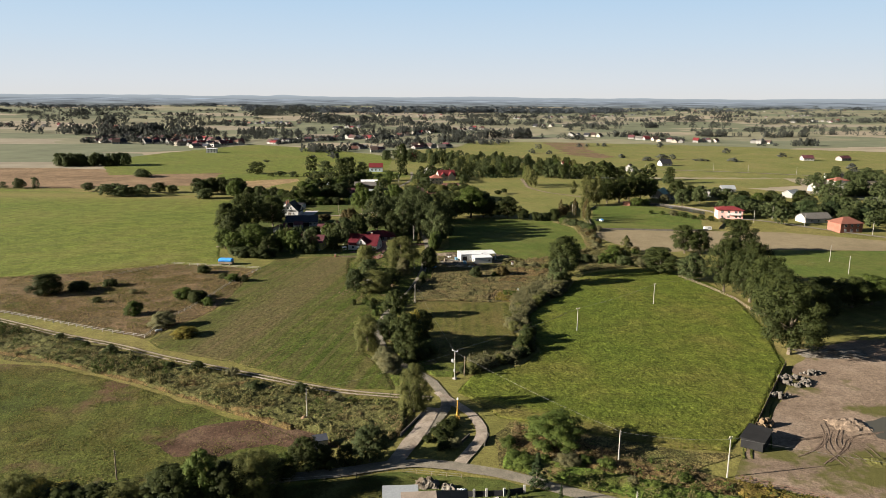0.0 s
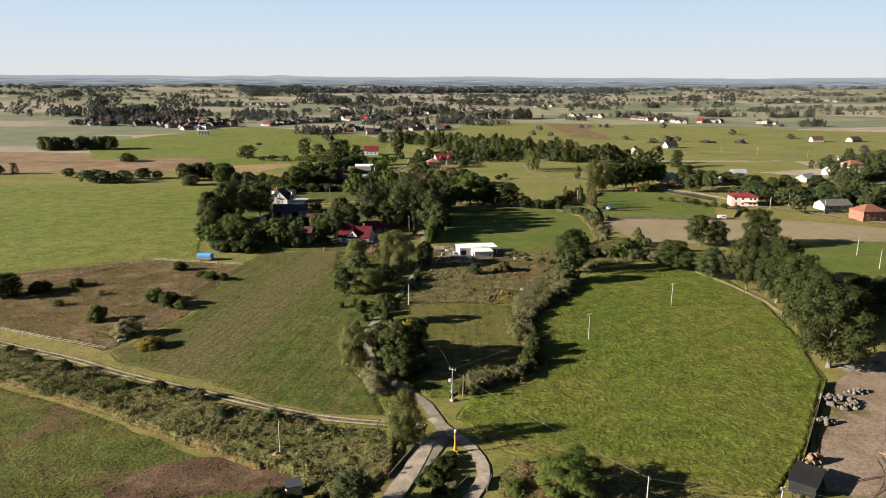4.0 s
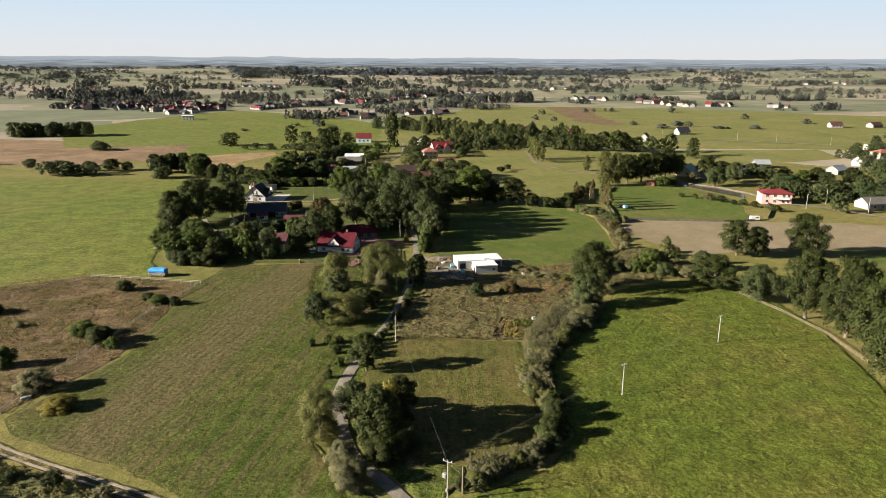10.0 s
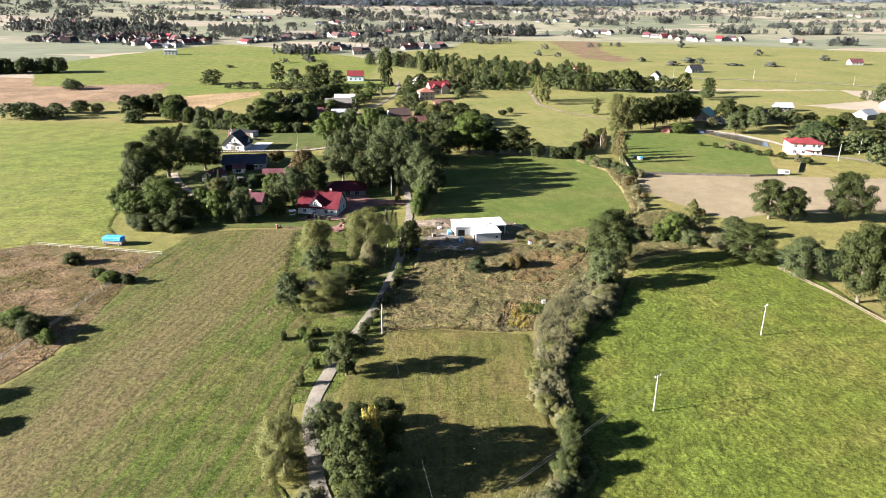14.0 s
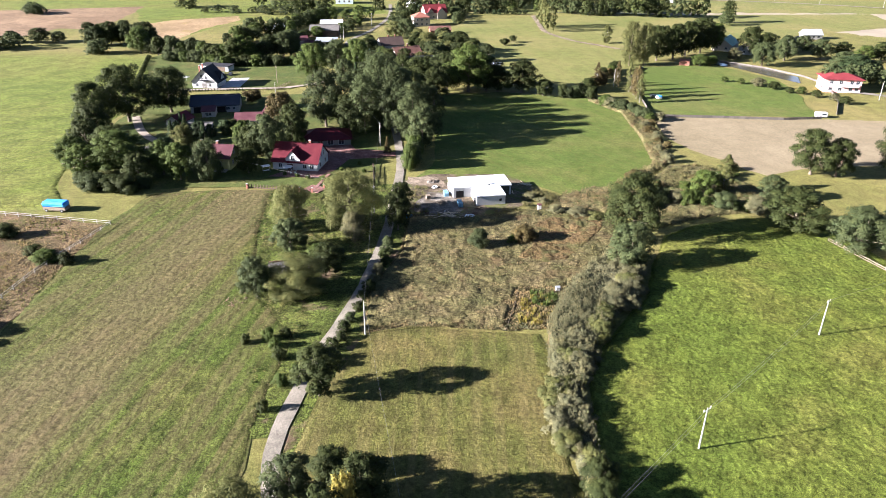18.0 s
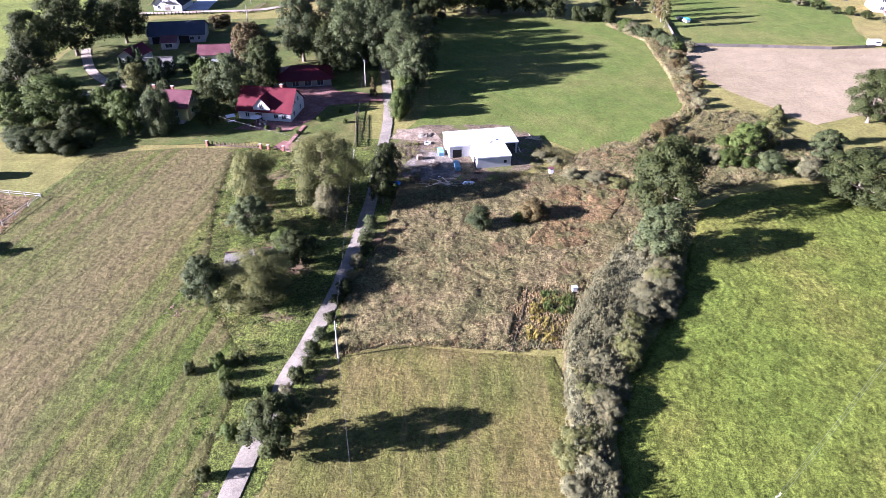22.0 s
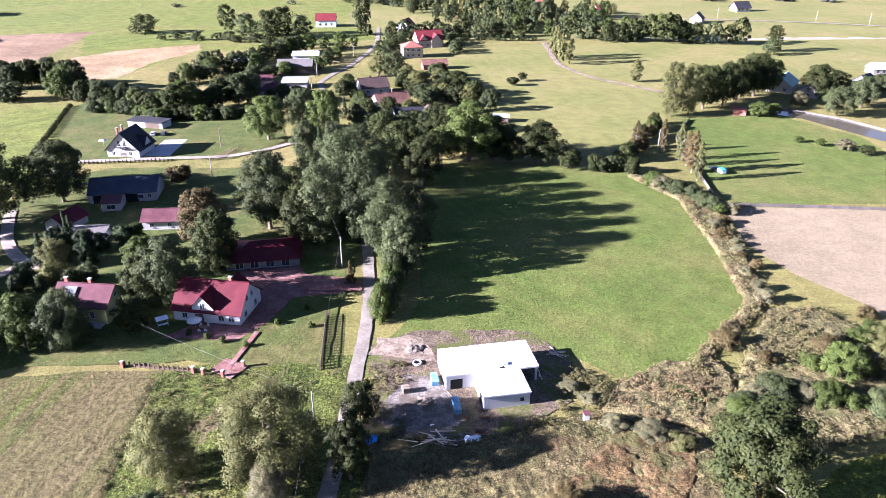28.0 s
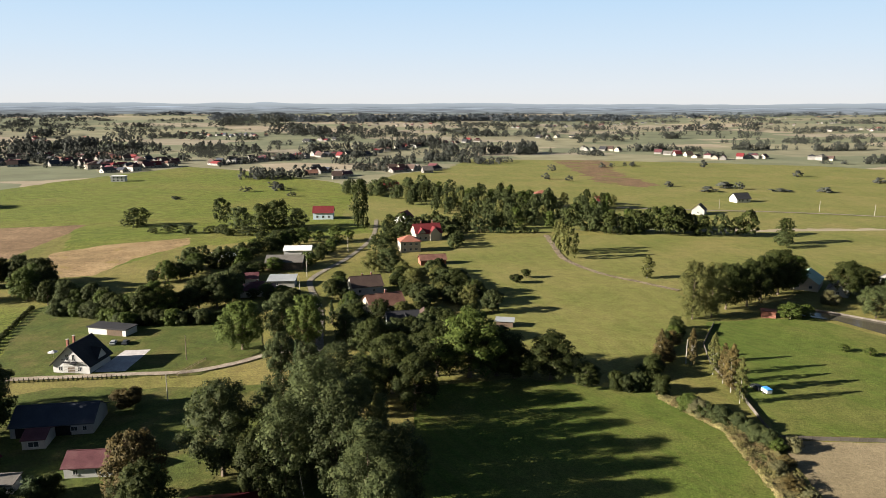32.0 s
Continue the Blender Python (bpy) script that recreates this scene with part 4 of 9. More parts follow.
ribbon("path", "garden path of pale gravel", [(-113, 404), (-109.4, 396), (-103.6, 384.6), (-97, 376), (-91, 371), (-85, 369)], 3.0, M_GRAVEL, category="path")
ribbon("path", "pale gravel spur of the garden path", [(-92.5, 371), (-95, 365), (-98.5, 360), (-106, 354), (-116, 350)], 2.8, M_GRAVEL, category="path")
ribbon("path", "red block path from the terrace to the garden corner", [(-29.5, 341), (-30.5, 336), (-32, 329)], 1.0, M_BRICKPAVE, category="path", amp=0.05)
ribbon("driveway", "red block drive from the lane", [(-25, 361), (-18, 360), (-10, 360)], 4.5, M_BRICKPAVE, category="driveway", amp=0.05)

# ---- trees: trunk, limbs and a crown of many small leaf clumps ----
def unit_rows(a):
    return a / np.maximum(np.linalg.norm(a, axis=1)[:, None], 1e-6)


def leaf_cloud(rng, centres, radii, counts, size, flat=0.0):
    """Small leaves set in uneven shells round the given centres; they are lit as the masses that they make up."""
    V, N = [], []
    heart = np.mean(centres, axis=0)
    for c, r, n in zip(centres, radii, counts):
        d = rng.normal(size=(n, 3))
        d /= np.linalg.norm(d, axis=1)[:, None]
        d[:, 2] = np.where(rng.random(n) < 0.6, np.abs(d[:, 2]), d[:, 2])
        p = c + d * (r * rng.uniform(0.55, 1.08, (n, 1)))
        nrm = d + rng.normal(size=(n, 3)) * 0.38
        nrm[:, 2] += flat
        nrm /= np.linalg.norm(nrm, axis=1)[:, None]
        u = np.cross(nrm, rng.normal(size=(n, 3)))
        u /= np.linalg.norm(u, axis=1)[:, None]
        v = np.cross(nrm, u)
        s = size * rng.uniform(0.6, 1.35, (n, 1))
        a = rng.uniform(0.55, 0.95, (n, 1))
        V.append(np.stack([p - u * s * 1.1, p + u * s * rng.uniform(0.2, 0.9, (n, 1)) - v * s * a, p + u * s * rng.uniform(0.2, 0.9, (n, 1)) + v * s * a], 1))
        N.append(np.repeat(unit_rows(d * 0.6 + unit_rows(p - heart) * 0.55 + nrm * 0.45 + rng.normal(size=(n, 3)) * 0.24), 3, axis=0))
    V = np.concatenate(V)
    return V.reshape(-1, 3), np.arange(len(V) * 3).reshape(-1, 3), np.concatenate(N)


def crown_shape(kind, rng, H, W, blobs):
    """Centres and radii of the leaf masses of one crown."""
    C, R = [], []
    lo = {"oak": 0.16, "poplar": 0.08, "willow": 0.05, "shrub": 0.0, "birch": 0.08, "orchard": 0.25, "conifer": 0.05}[kind]
    for i in range(blobs):
        t = (i + rng.random()) / blobs
        z = lo + (1 - lo) * t
        zn = (z - lo) / (1 - lo)
        if kind == "conifer":
            env = 1.02 - zn
        elif kind == "poplar":
            env = min(1.0, 0.55 + 1.3 * zn) * (1 - max(0, zn - 0.55) ** 1.6 * 2.3)
        elif kind == "birch":
            env = (0.6 + 0.8 * zn) * (1 - zn ** 2.2)
        else:
            env = math.sqrt(max(0.02, 1 - ((zn - 0.42) / 0.6) ** 2))
        env = max(env, 0.12)
        a = i * 2.39996 + rng.uniform(-0.5, 0.5)
        br = W * 0.5 * {"oak": 0.225, "poplar": 0.27, "willow": 0.25, "shrub": 0.34, "birch": 0.29, "orchard": 0.32, "conifer": 0.26}[kind] * rng.uniform(0.75, 1.25) * (0.55 + 0.45 * env)
        rr = max(0.0, W * 0.5 * env - br * 0.75) * rng.uniform(0.62, 1.2)
        if rng.random() < 0.26:
            rr *= 0.45
        C.append((rr * math.cos(a), rr * math.sin(a), min(z * H, H - br * 0.6)))
        R.append(br)
    return np.array(C), np.array(R)


TEMPLATES = {}


def template(kind, size, seed, material):
    """Trunk and crown meshes, shared by all trees of one kind, size and seed."""
    key = (kind, size, seed, material.name)
    if key in TEMPLATES:
        return TEMPLATES[key]
    rng = np.random.default_rng(hash_of(kind) * 31 + seed * 7 + int(size * 10))
    H, W = {"oak": (1.1, 1.0), "poplar": (1.9, 1.0), "willow": (0.95, 1.0), "shrub": (0.75, 1.0), "birch": (1.9, 1.0), "orchard": (0.8, 1.0), "conifer": (2.1, 1.0)}[kind]
    H, W = H * size, W * size
    blobs = {"oak": 84, "poplar": 96, "willow": 76, "shrub": 26, "birch": 40, "orchard": 28, "conifer": 60}[kind]
    leaf = {16: 0.26, 9: 0.185, 4: 0.12}[size] * (0.6 if kind == "willow" else 1.0)
    total = int({16: 18000, 9: 12000, 4: 3600}[size] * (2.1 if kind == "willow" else 1.0))
    C, R = crown_shape(kind, rng, H, W, blobs)
    share = R ** 2 / (R ** 2).sum()
    V, F, N = leaf_cloud(rng, C, R, np.maximum(12, (share * total).astype(int)), leaf, 0.3)
    V[:, 2] = np.maximum(V[:, 2], 0.03)
    crown = mesh_np("crown", V, F, material, N)
    bits = []
    bark = M_BIRCHBARK if kind == "birch" else M_BARK
    if kind == "shrub":
        for i in range(5):
            a = i * 1.26
            bits.append(tube([(0.1 * math.cos(a), 0.1 * math.sin(a), -0.1), (0.3 * W * 0.5 * math.cos(a), 0.3 * W * 0.5 * math.sin(a), H * 0.35), (0.55 * W * 0.5 * math.cos(a), 0.55 * W * 0.5 * math.sin(a), H * 0.6)], [0.06 * size / 4, 0.045 * size / 4, 0.015], 5))
    else:
        r0 = size * (0.022 if kind in ("birch", "poplar") else 0.032)
        lean = rng.uniform(-0.04, 0.04, 2) * H
        bits.append(tube([(0, 0, -0.2), (0, 0, 0.05 * H), (lean[0] * 0.5, lean[1] * 0.5, 0.4 * H), (lean[0], lean[1], 0.8 * H)], [r0 * 1.35, r0, r0 * 0.7, r0 * 0.15], 8))
        for i in range(7):
            a, z = i * 2.4 + rng.uniform(-0.3, 0.3), H * rng.uniform(0.2, 0.55)
            reach = W * 0.5 * rng.uniform(0.5, 0.8)
            up = H * rng.uniform(0.08, 0.2)
            bits.append(tube([(0, 0, z), (reach * 0.5 * math.cos(a), reach * 0.5 * math.sin(a), z + up * 0.6), (reach * math.cos(a), reach * math.sin(a), z + up)], [r0 * 0.5, r0 * 0.3, r0 * 0.08], 5))
    trunk = mesh_of("trunk", join_bm(bits), bark)
    TEMPLATES[key] = (trunk, crown, H, W)
    return TEMPLATES[key]


def hash_of(s):
    return sum((i + 1) * ord(c) for i, c in enumerate(s)) % 9973


TREE_NAMES = {"oak": "broadleaf_tree", "poplar": "poplar_tree", "willow": "willow_tree", "shrub": "shrub", "birch": "birch_tree", "orchard": "fruit_tree", "conifer": "conifer_tree"}
TREE_RNG = np.random.default_rng(5)


FAR_PLANTS = {}


def plant(kind, x, y, h, w, material, label, group="", name="", z=0.0):
    if y > 585 and kind != "conifer":
        TREE_RNG.integers(3), TREE_RNG.uniform(0, 6.28)
        FAR_PLANTS.setdefault((group, material.name), []).append((x, y, h, w))
        return None
    size = 4 if w < 5.5 else (9 if w < 12.5 else 16)
    trunk, crown, H, W = template(kind, size, int(TREE_RNG.integers(3)), material)
    root = thing(name or TREE_NAMES[kind], label, "shrub" if kind == "shrub" else "tree",
                 Matrix.LocRotScale((x, y, z), Euler((0, 0, TREE_RNG.uniform(0, 6.28))), (w / W, w / W, h / H)), group)
    part("trunk", trunk, None, root)
    part("crown", crown, None, root)
    return root


def plant_row(kind, pts, gap, h, w, material, label, group, wide=0.0, amp=0.25):
    """Plants along a line, uneven in size and place."""
    line = spline(pts, 1.0)
    run, nxt = 0.0, 0.0
    for a, b in zip(line, line[1:]):
        run += (b - a).length
        if run >= nxt:
            nxt += gap * TREE_RNG.uniform(0.7, 1.3)
            d = (b - a).normalized()
            off = TREE_RNG.uniform(-wide, wide)
            k = TREE_RNG.uniform(1 - amp, 1 + amp)
            plant(kind, b.x - d.y * off, b.y + d.x * off, h * k, w * k * TREE_RNG.uniform(0.85, 1.15), material[int(TREE_RNG.integers(len(material)))] if isinstance(material, (list, tuple)) else material, label, group)


OAK, PALE, POP, FRESH, SPRUCE, BRN, YEL, SCR = L_OAK, L_LIGHT, L_POPLAR, L_FRESH, L_CONIFER, L_BROWN, L_YELLOW, L_SCRUB

# along the lane and the middle fields
for k, x, y, h, w, m, lab in [
    ("oak", -16.4, 233, 10.0, 8.4, OAK, "round dark green tree beside the lane"),
    ("oak", -6.2, 300.5, 11.0, 7.0, OAK, "dark green tree on the verge of the lane"),
    ("oak", -6.0, 313.5, 8.0, 6.4, OAK, "small round tree by the building site"),
    ("willow", -18.5, 302.5, 15.0, 15.6, PALE, "pale grey-green willow beside the lane"),
    ("willow", -33.5, 301.5, 11.5, 11.0, PALE, "pale willow at the edge of the meadow"),
    ("willow", -17.0, 295.5, 7.2, 6.6, SCR, "small brownish willow by the lane"),
    ("oak", -31.5, 288.3, 8.0, 8.8, POP, "grey-green fruit tree by the meadow"),
    ("willow", -26.5, 268.5, 8.0, 15.0, PALE, "wide grey-leaved bushy tree beside the ruined shed"),
    ("oak", -34.5, 266.0, 9.5, 7.5, POP, "bushy tree at the meadow's edge"),
    ("oak", -21.0, 277.5, 7.0, 8.0, OAK, "dark bushy tree beside the lane"),
    ("shrub", -24.0, 283.0, 4.0, 6.0, FRESH, "green shrub under the trees"),
    ("oak", 53.0, 295.5, 17.0, 16.0, OAK, "large dark oak between the fields"),
    ("oak", 48.4, 280.0, 11.0, 10.5, POP, "lower tree beside the large oak"),
    ("oak", -10.5, 197.5, 12.5, 10.5, OAK, "leafy tree beside the bend of the lane"),
    ("oak", -6.5, 206.0, 11.0, 8.5, OAK, "dark leafy tree with a yellowing top"),
    ("shrub", -8.2, 202.0, 11.8, 4.6, YEL, "yellow-leaved crown showing above the dark trees"),
    ("willow", -22.5, 201.0, 10.5, 9.7, PALE, "grey-green willow at the meadow corner"),
    ("oak", -16.5, 208.0, 9.0, 7.5, POP, "grey-green tree by the lane"),
    ("shrub", -14.5, 184.0, 5.0, 8.0, SCR, "dense shrub at the bend of the lane"),
    ("shrub", -12.0, 214.0, 5.0, 6.5, OAK, "dark shrub beside the lane"),
    ("willow", -6.8, 158.5, 12.0, 8.3, PALE, "grey willow at the fork of the tracks"),
    ("oak", 24.8, 140.5, 7.8, 14.0, FRESH, "low wide green tree beside the crop"),
    ("conifer", 18.7, 124.5, 7.4, 5.2, SPRUCE, "dark spruce beside the village road"),
]:
    plant(k, x, y, h, w, m, lab, "trees along the lane")
plant_row("shrub", [(46, 283), (48, 275), (38, 257), (29, 243), (25.5, 230), (25, 221)], 1.5, 2.8, 5.0, [SCR, SCR, PALE], "grey-green scrub in the hedge round the crop", "hedge round the crop", 3.0)
plant_row("shrub", [(25, 221), (27.5, 208), (24, 198), (18, 192), (10, 186), (5, 183)], 1.9, 2.7, 4.2, [SCR, POP, PALE], "dark scrub in the hedge round the crop", "hedge round the crop", 1.6)
plant_row("shrub", [(-17.5, 240), (-15, 250), (-12.5, 263), (-9.5, 278), (-7.5, 292)], 4.0, 2.4, 3.0, [SCR, OAK, POP], "low shrub on the verge of the lane", "verge shrubs", 0.6)
plant_row("shrub", [(-26, 228), (-20, 243), (-27, 243), (-25, 252), (-33, 247)], 5.5, 2.2, 2.6, [OAK, FRESH], "young fruit bush in the grass", "young fruit bushes", 1.5)
plant_row("shrub", [(-5, 345), (-3.5, 352), (-3.5, 362), (-4, 372)], 2.6, 6.5, 5.0, [FRESH, POP], "tall green hedge bush beside the lane", "hedge by the lane", 0.6)
for x, y, h, w, m in [(14.2, 290.5, 4.6, 5.6, POP), (25.5, 294, 4.2, 6.5, BRN), (22.5, 292.5, 2.2, 3.2, FRESH), (36, 312, 2.2, 5, SCR), (42, 310, 2.2, 6, SCR), (46, 307, 2.4, 5, PALE), (30.5, 322, 1.6, 4.5, SCR), (33.5, 319, 1.5, 4.0, SCR)]:
    plant("shrub", x, y, h, w, m, "shrub standing in the weedy lot", "lot shrubs")

for x, y, h, w in ((26.5, 207, 5.0, 6.0), (27.2, 212, 4.6, 5.5), (24.5, 200.5, 4.6, 6.0)):
    plant("shrub", x, y, h, w, OAK, "tall dark shrub in the hedge round the crop", "hedge round the crop")
for x, y, h, w, m in ((-8.6, 191.5, 5.5, 8.0, OAK), (-5.0, 196.5, 5.0, 7.0, POP), (-16.6, 190.5, 4.6, 6.5, SCR), (-12.6, 205.5, 6.0, 7.0, OAK)):
    plant("shrub", x, y, h, w, m, "dense bush under the trees at the bend of the lane", "bushes at the bend")

# farmyard trees
for k, x, y, h, w, m, lab in [
    ("oak", -113, 398, 21, 21, OAK, "large dark tree at the edge of the farmyard"),
    ("oak", -121, 388, 17, 15, OAK, "dark tree at the edge of the hay meadow"),
    ("oak", -101.5, 411, 17.5, 17, OAK, "dark round tree behind the farmyard"),
    ("oak", -93, 341, 13.5, 16, FRESH, "leafy green tree in front of the farm"),
    ("oak", -103, 338, 10, 11, FRESH, "green tree at the garden edge"),
    ("oak", -73.5, 336, 11.5, 9.5, FRESH, "light green tree beside the olive house"),
    ("willow", -65.3, 337, 12, 10.5, POP, "bushy grey-green tree before the olive house"),
    ("oak", -50.5, 353, 15, 12.5, POP, "tall bushy tree between the two houses"),
    ("oak", -56.0, 352, 12, 9, OAK, "dark tree beside the olive house"),
    ("oak", -46, 371, 14, 11, OAK, "dark tall tree behind the red-roofed house"),
    ("oak", -51.5, 381, 15.5, 12, BRN, "tree with brownish leaves in the farmyard"),
    ("oak", -37.5, 392, 21, 16, POP, "tall broad tree beside the garage"),
    ("willow", -84, 371, 6.5, 8, PALE, "grey-green bush in the farm garden"),
    ("conifer", -76.6, 371, 8, 6, SPRUCE, "dark conifer in the farm garden"),
    ("conifer", -88, 372, 8, 6, SPRUCE, "bluish conifer in the farm garden"),
    ("orchard", -73, 427, 5, 9, BRN, "bare-stemmed fruit tree by the drive"),
    ("poplar", -17.0, 391, 27, 15, POP, "tall poplar beside the lane"),
    ("poplar", -20.5, 402, 26, 12, POP, "tall poplar in the row by the lane"),
    ("poplar", -4.5, 374, 21, 14, POP, "tall poplar on the field side of the lane"),
    ("poplar", -9, 396, 21, 13, POP, "grey-green poplar by the lane"),
    ("birch", -3.5, 384, 22, 9, PALE, "pale slender tree among the poplars"),
    ("oak", -11, 424, 15, 15, OAK, "dark tree behind the poplars"),
    ("oak", -4, 436, 17, 15, OAK, "dark tree at the head of the field"),
    ("oak", 8.5, 449, 16, 16, OAK, "dark broad tree at the head of the field"),
    ("oak", 2.5, 425, 15, 13, OAK, "dark tree between the poplars and the field"),
    ("oak", 26, 449, 15, 15, OAK, "dark leafy tree at the head of the field"),
    ("oak", 18, 448, 20, 22, FRESH, "large broad tree at the head of the field"),
    ("oak", 31, 447, 11, 13, OAK, "lower dark tree at the head of the field"),
    ("oak", 41.5, 446, 14, 16, OAK, "round dark tree at the head of the field"),
    ("oak", 50.5, 441, 7, 8.5, OAK, "small dark tree at the head of the field"),
    ("conifer", -31, 441, 14, 7, SPRUCE, "slim conifer beside the lane"),
    ("oak", -37, 447, 14, 10, POP, "leafy tree beside the gravel drive"),
    ("oak", -34, 473, 18, 13, FRESH, "tall leafy tree by the lane"),
    ("oak", -55, 472, 16, 15, FRESH, "broad leafy tree on the lawn by the drive"),
    ("oak", -44, 483, 16, 14, POP, "leafy tree beside the lane"),
    ("poplar", -22, 383, 22, 12, POP, "leafy poplar beside the garage"),
    ("poplar", -11.5, 383, 25, 12, POP, "tall poplar close to the lane"),
    ("oak", -1.0, 366, 15, 10, POP, "leafy tree at the corner of the field"),
    ("poplar", 1.5, 377, 19, 11, POP, "leafy poplar at the edge of the field"),
    ("poplar", -15, 411, 23, 13, POP, "tall poplar by the bend of the lane"),
    ("poplar", -27, 399, 20, 12, POP, "leafy poplar behind the garage"),
    ("oak", -24, 431, 14, 12, OAK, "dark tree by the bend of the lane"),
    ("oak", -85, 334, 9, 9.5, OAK, "dark tree at the garden edge"),
    ("oak", -80, 340, 11, 9, FRESH, "leafy tree in the garden"),
    ("oak", -98, 348, 13, 13, OAK, "dark broad tree in the garden"),
    ("oak", -110, 346, 10, 11, FRESH, "leafy tree at the edge of the hay meadow"),
    ("oak", -111, 358, 12, 12, OAK, "dark tree at the edge of the hay meadow"),
    ("oak", -114, 372, 14, 12, OAK, "dark tree beside the gravel path"),
    ("oak", -45, 366, 12, 9, OAK, "dark tree behind the red-roofed house"),
    ("oak", -28, 384, 14, 11, OAK, "dark tree beside the garage"),
    ("oak", -61, 365, 10, 9, FRESH, "leafy tree behind the olive house"),
    ("oak", -54.5, 342, 8, 7, OAK, "dark bush between the two houses"),
    ("oak", -108, 424, 14, 13, OAK, "dark tree behind the barn"),
    ("conifer", -12.8, 361.5, 6.0, 3.4, BRN, "small dark red tree by the gate"),
]:
    plant(k, x, y, h, w, m, lab, "farmyard trees")
plant_row("shrub", [(-104, 334), (-96, 329), (-88, 327), (-80, 330)], 4.0, 4.0, 6.5, [OAK, POP], "dense shrub at the edge of the garden", "garden edge shrubs", 1.5)
plant_row("shrub", [(-88, 363), (-86, 360), (-82, 358), (-78, 362), (-72, 366)], 3.6, 4.0, 4.6, [OAK, PALE, POP, SPRUCE], "garden shrub before the outbuildings", "farm garden shrubs", 2.5)
plant_row("conifer", [(-90, 379), (-87, 384), (-93, 390)], 4.0, 6.0, 3.4, [SPRUCE], "dark conifer in the farm garden", "farm garden conifers", 1.0)
plant_row("shrub", [(-92, 384), (-84, 378), (-77, 378), (-70, 384)], 4.0, 4.5, 5.0, [OAK, PALE, SPRUCE], "garden shrub in the farmyard", "farm garden shrubs", 2.0)
plant_row("shrub", [(58, 437), (66, 438), (72, 432)], 3.4, 4.5, 5.0, [OAK, POP], "shrub at the head of the field", "field head shrubs", 1.2)

# right side: hedges, oaks and the shelter belt by the crop field
for k, x, y, h, w, m, lab in [
    ("oak", 112.5, 271, 21, 14, OAK, "tall dark oak at the corner of the crop"),
    ("oak", 122, 284, 15, 13, OAK, "tall dark oak in the shelter belt"),
    ("oak", 104.5, 200, 22, 20, OAK, "large oak at the edge of the yard"),
    ("oak", 110.5, 220, 21, 18, OAK, "large oak in the shelter belt"),
    ("oak", 115, 239, 21, 16, OAK, "broad dark oak in the shelter belt"),
    ("oak", 116.5, 256, 23, 15, OAK, "dark oak in the shelter belt"),
    ("oak", 96, 300, 11.5, 16, OAK, "round dark tree at the field corner"),
    ("oak", 106, 288, 11.5, 14, POP, "leafy tree at the field corner"),
    ("oak", 121, 343, 14, 14, OAK, "dark oak standing in the meadow"),
    ("oak", 128, 341, 12, 10, OAK, "smaller oak beside its neighbour"),
    ("oak", 148, 342, 17, 16, OAK, "round oak standing in the meadow"),
    ("birch", 87, 326, 12, 7.5, PALE, "pale slender tree in the hedge"),
    ("oak", 81, 325, 7.5, 8, FRESH, "green bushy tree in the hedge"),
    ("oak", 99, 321, 7.5, 8, POP, "bushy tree in the hedge"),
]:
    plant(k, x, y, h, w, m, lab, "trees of the shelter belt")
plant_row("oak", [(126, 236), (140, 246), (156, 250), (175, 252)], 9, 10, 13, [OAK, POP, FRESH], "leafy tree behind the yard", "trees behind the yard", 4)
plant_row("shrub", [(58, 312), (66, 318), (76, 318), (88, 316), (98, 312)], 3.6, 3.6, 6.0, [SCR, FRESH, POP, BRN], "shrub in the hedge at the back of the crop", "back hedge", 2.5)
plant_row("shrub", [(62, 335), (74, 330), (84, 335), (100, 345)], 6, 3.0, 5.0, [SCR, FRESH, BRN], "scattered shrub beside the tan field", "back hedge", 3)
plant_row("shrub", [(80, 352), (82, 372), (84, 392), (86, 405)], 5, 2.6, 4.2, [SCR, BRN, FRESH], "low scrub along the field edge", "field edge scrub", 2.0)
plant_row("shrub", [(74, 425), (80, 418), (84, 408), (89, 400)], 3.4, 4.2, 6.0, [FRESH, POP, SCR], "scrub beside the old wall", "field edge scrub", 3.0)
plant_row("birch", [(77, 460), (86, 458), (92, 442), (88, 424)], 9, 12, 5.0, [PALE, BRN], "thin birch with white stem by the wall", "birches by the wall", 1.5)
plant_row("shrub", [(68, 448), (78, 460), (84, 475), (95, 492)], 5, 5.0, 6.0, [FRESH, BRN, OAK], "mixed shrub beside the wall", "field edge scrub", 3.0)
for k, x, y, h, w, m in [("poplar", 104, 505, 22, 12, PALE), ("poplar", 112, 507, 21, 11, PALE), ("oak", 122, 518, 18, 15, OAK), ("oak", 132, 522, 18, 16, OAK), ("oak", 142, 532, 18, 16, OAK), ("oak", 153, 540, 19, 17, OAK), ("oak", 163, 548, 15, 13, FRESH), ("oak", 141, 505, 6, 10, FRESH), ("oak", 148, 507, 5, 6, FRESH), ("oak", 180, 536, 15, 14, OAK), ("oak", 174, 506, 12, 13, POP), ("oak", 192, 520, 13, 13, POP), ("willow", 166, 524, 6, 8, SCR)]:
    plant(k, x, y, h, w, m, "tall tree beside the walled paddock", "trees by the pond")

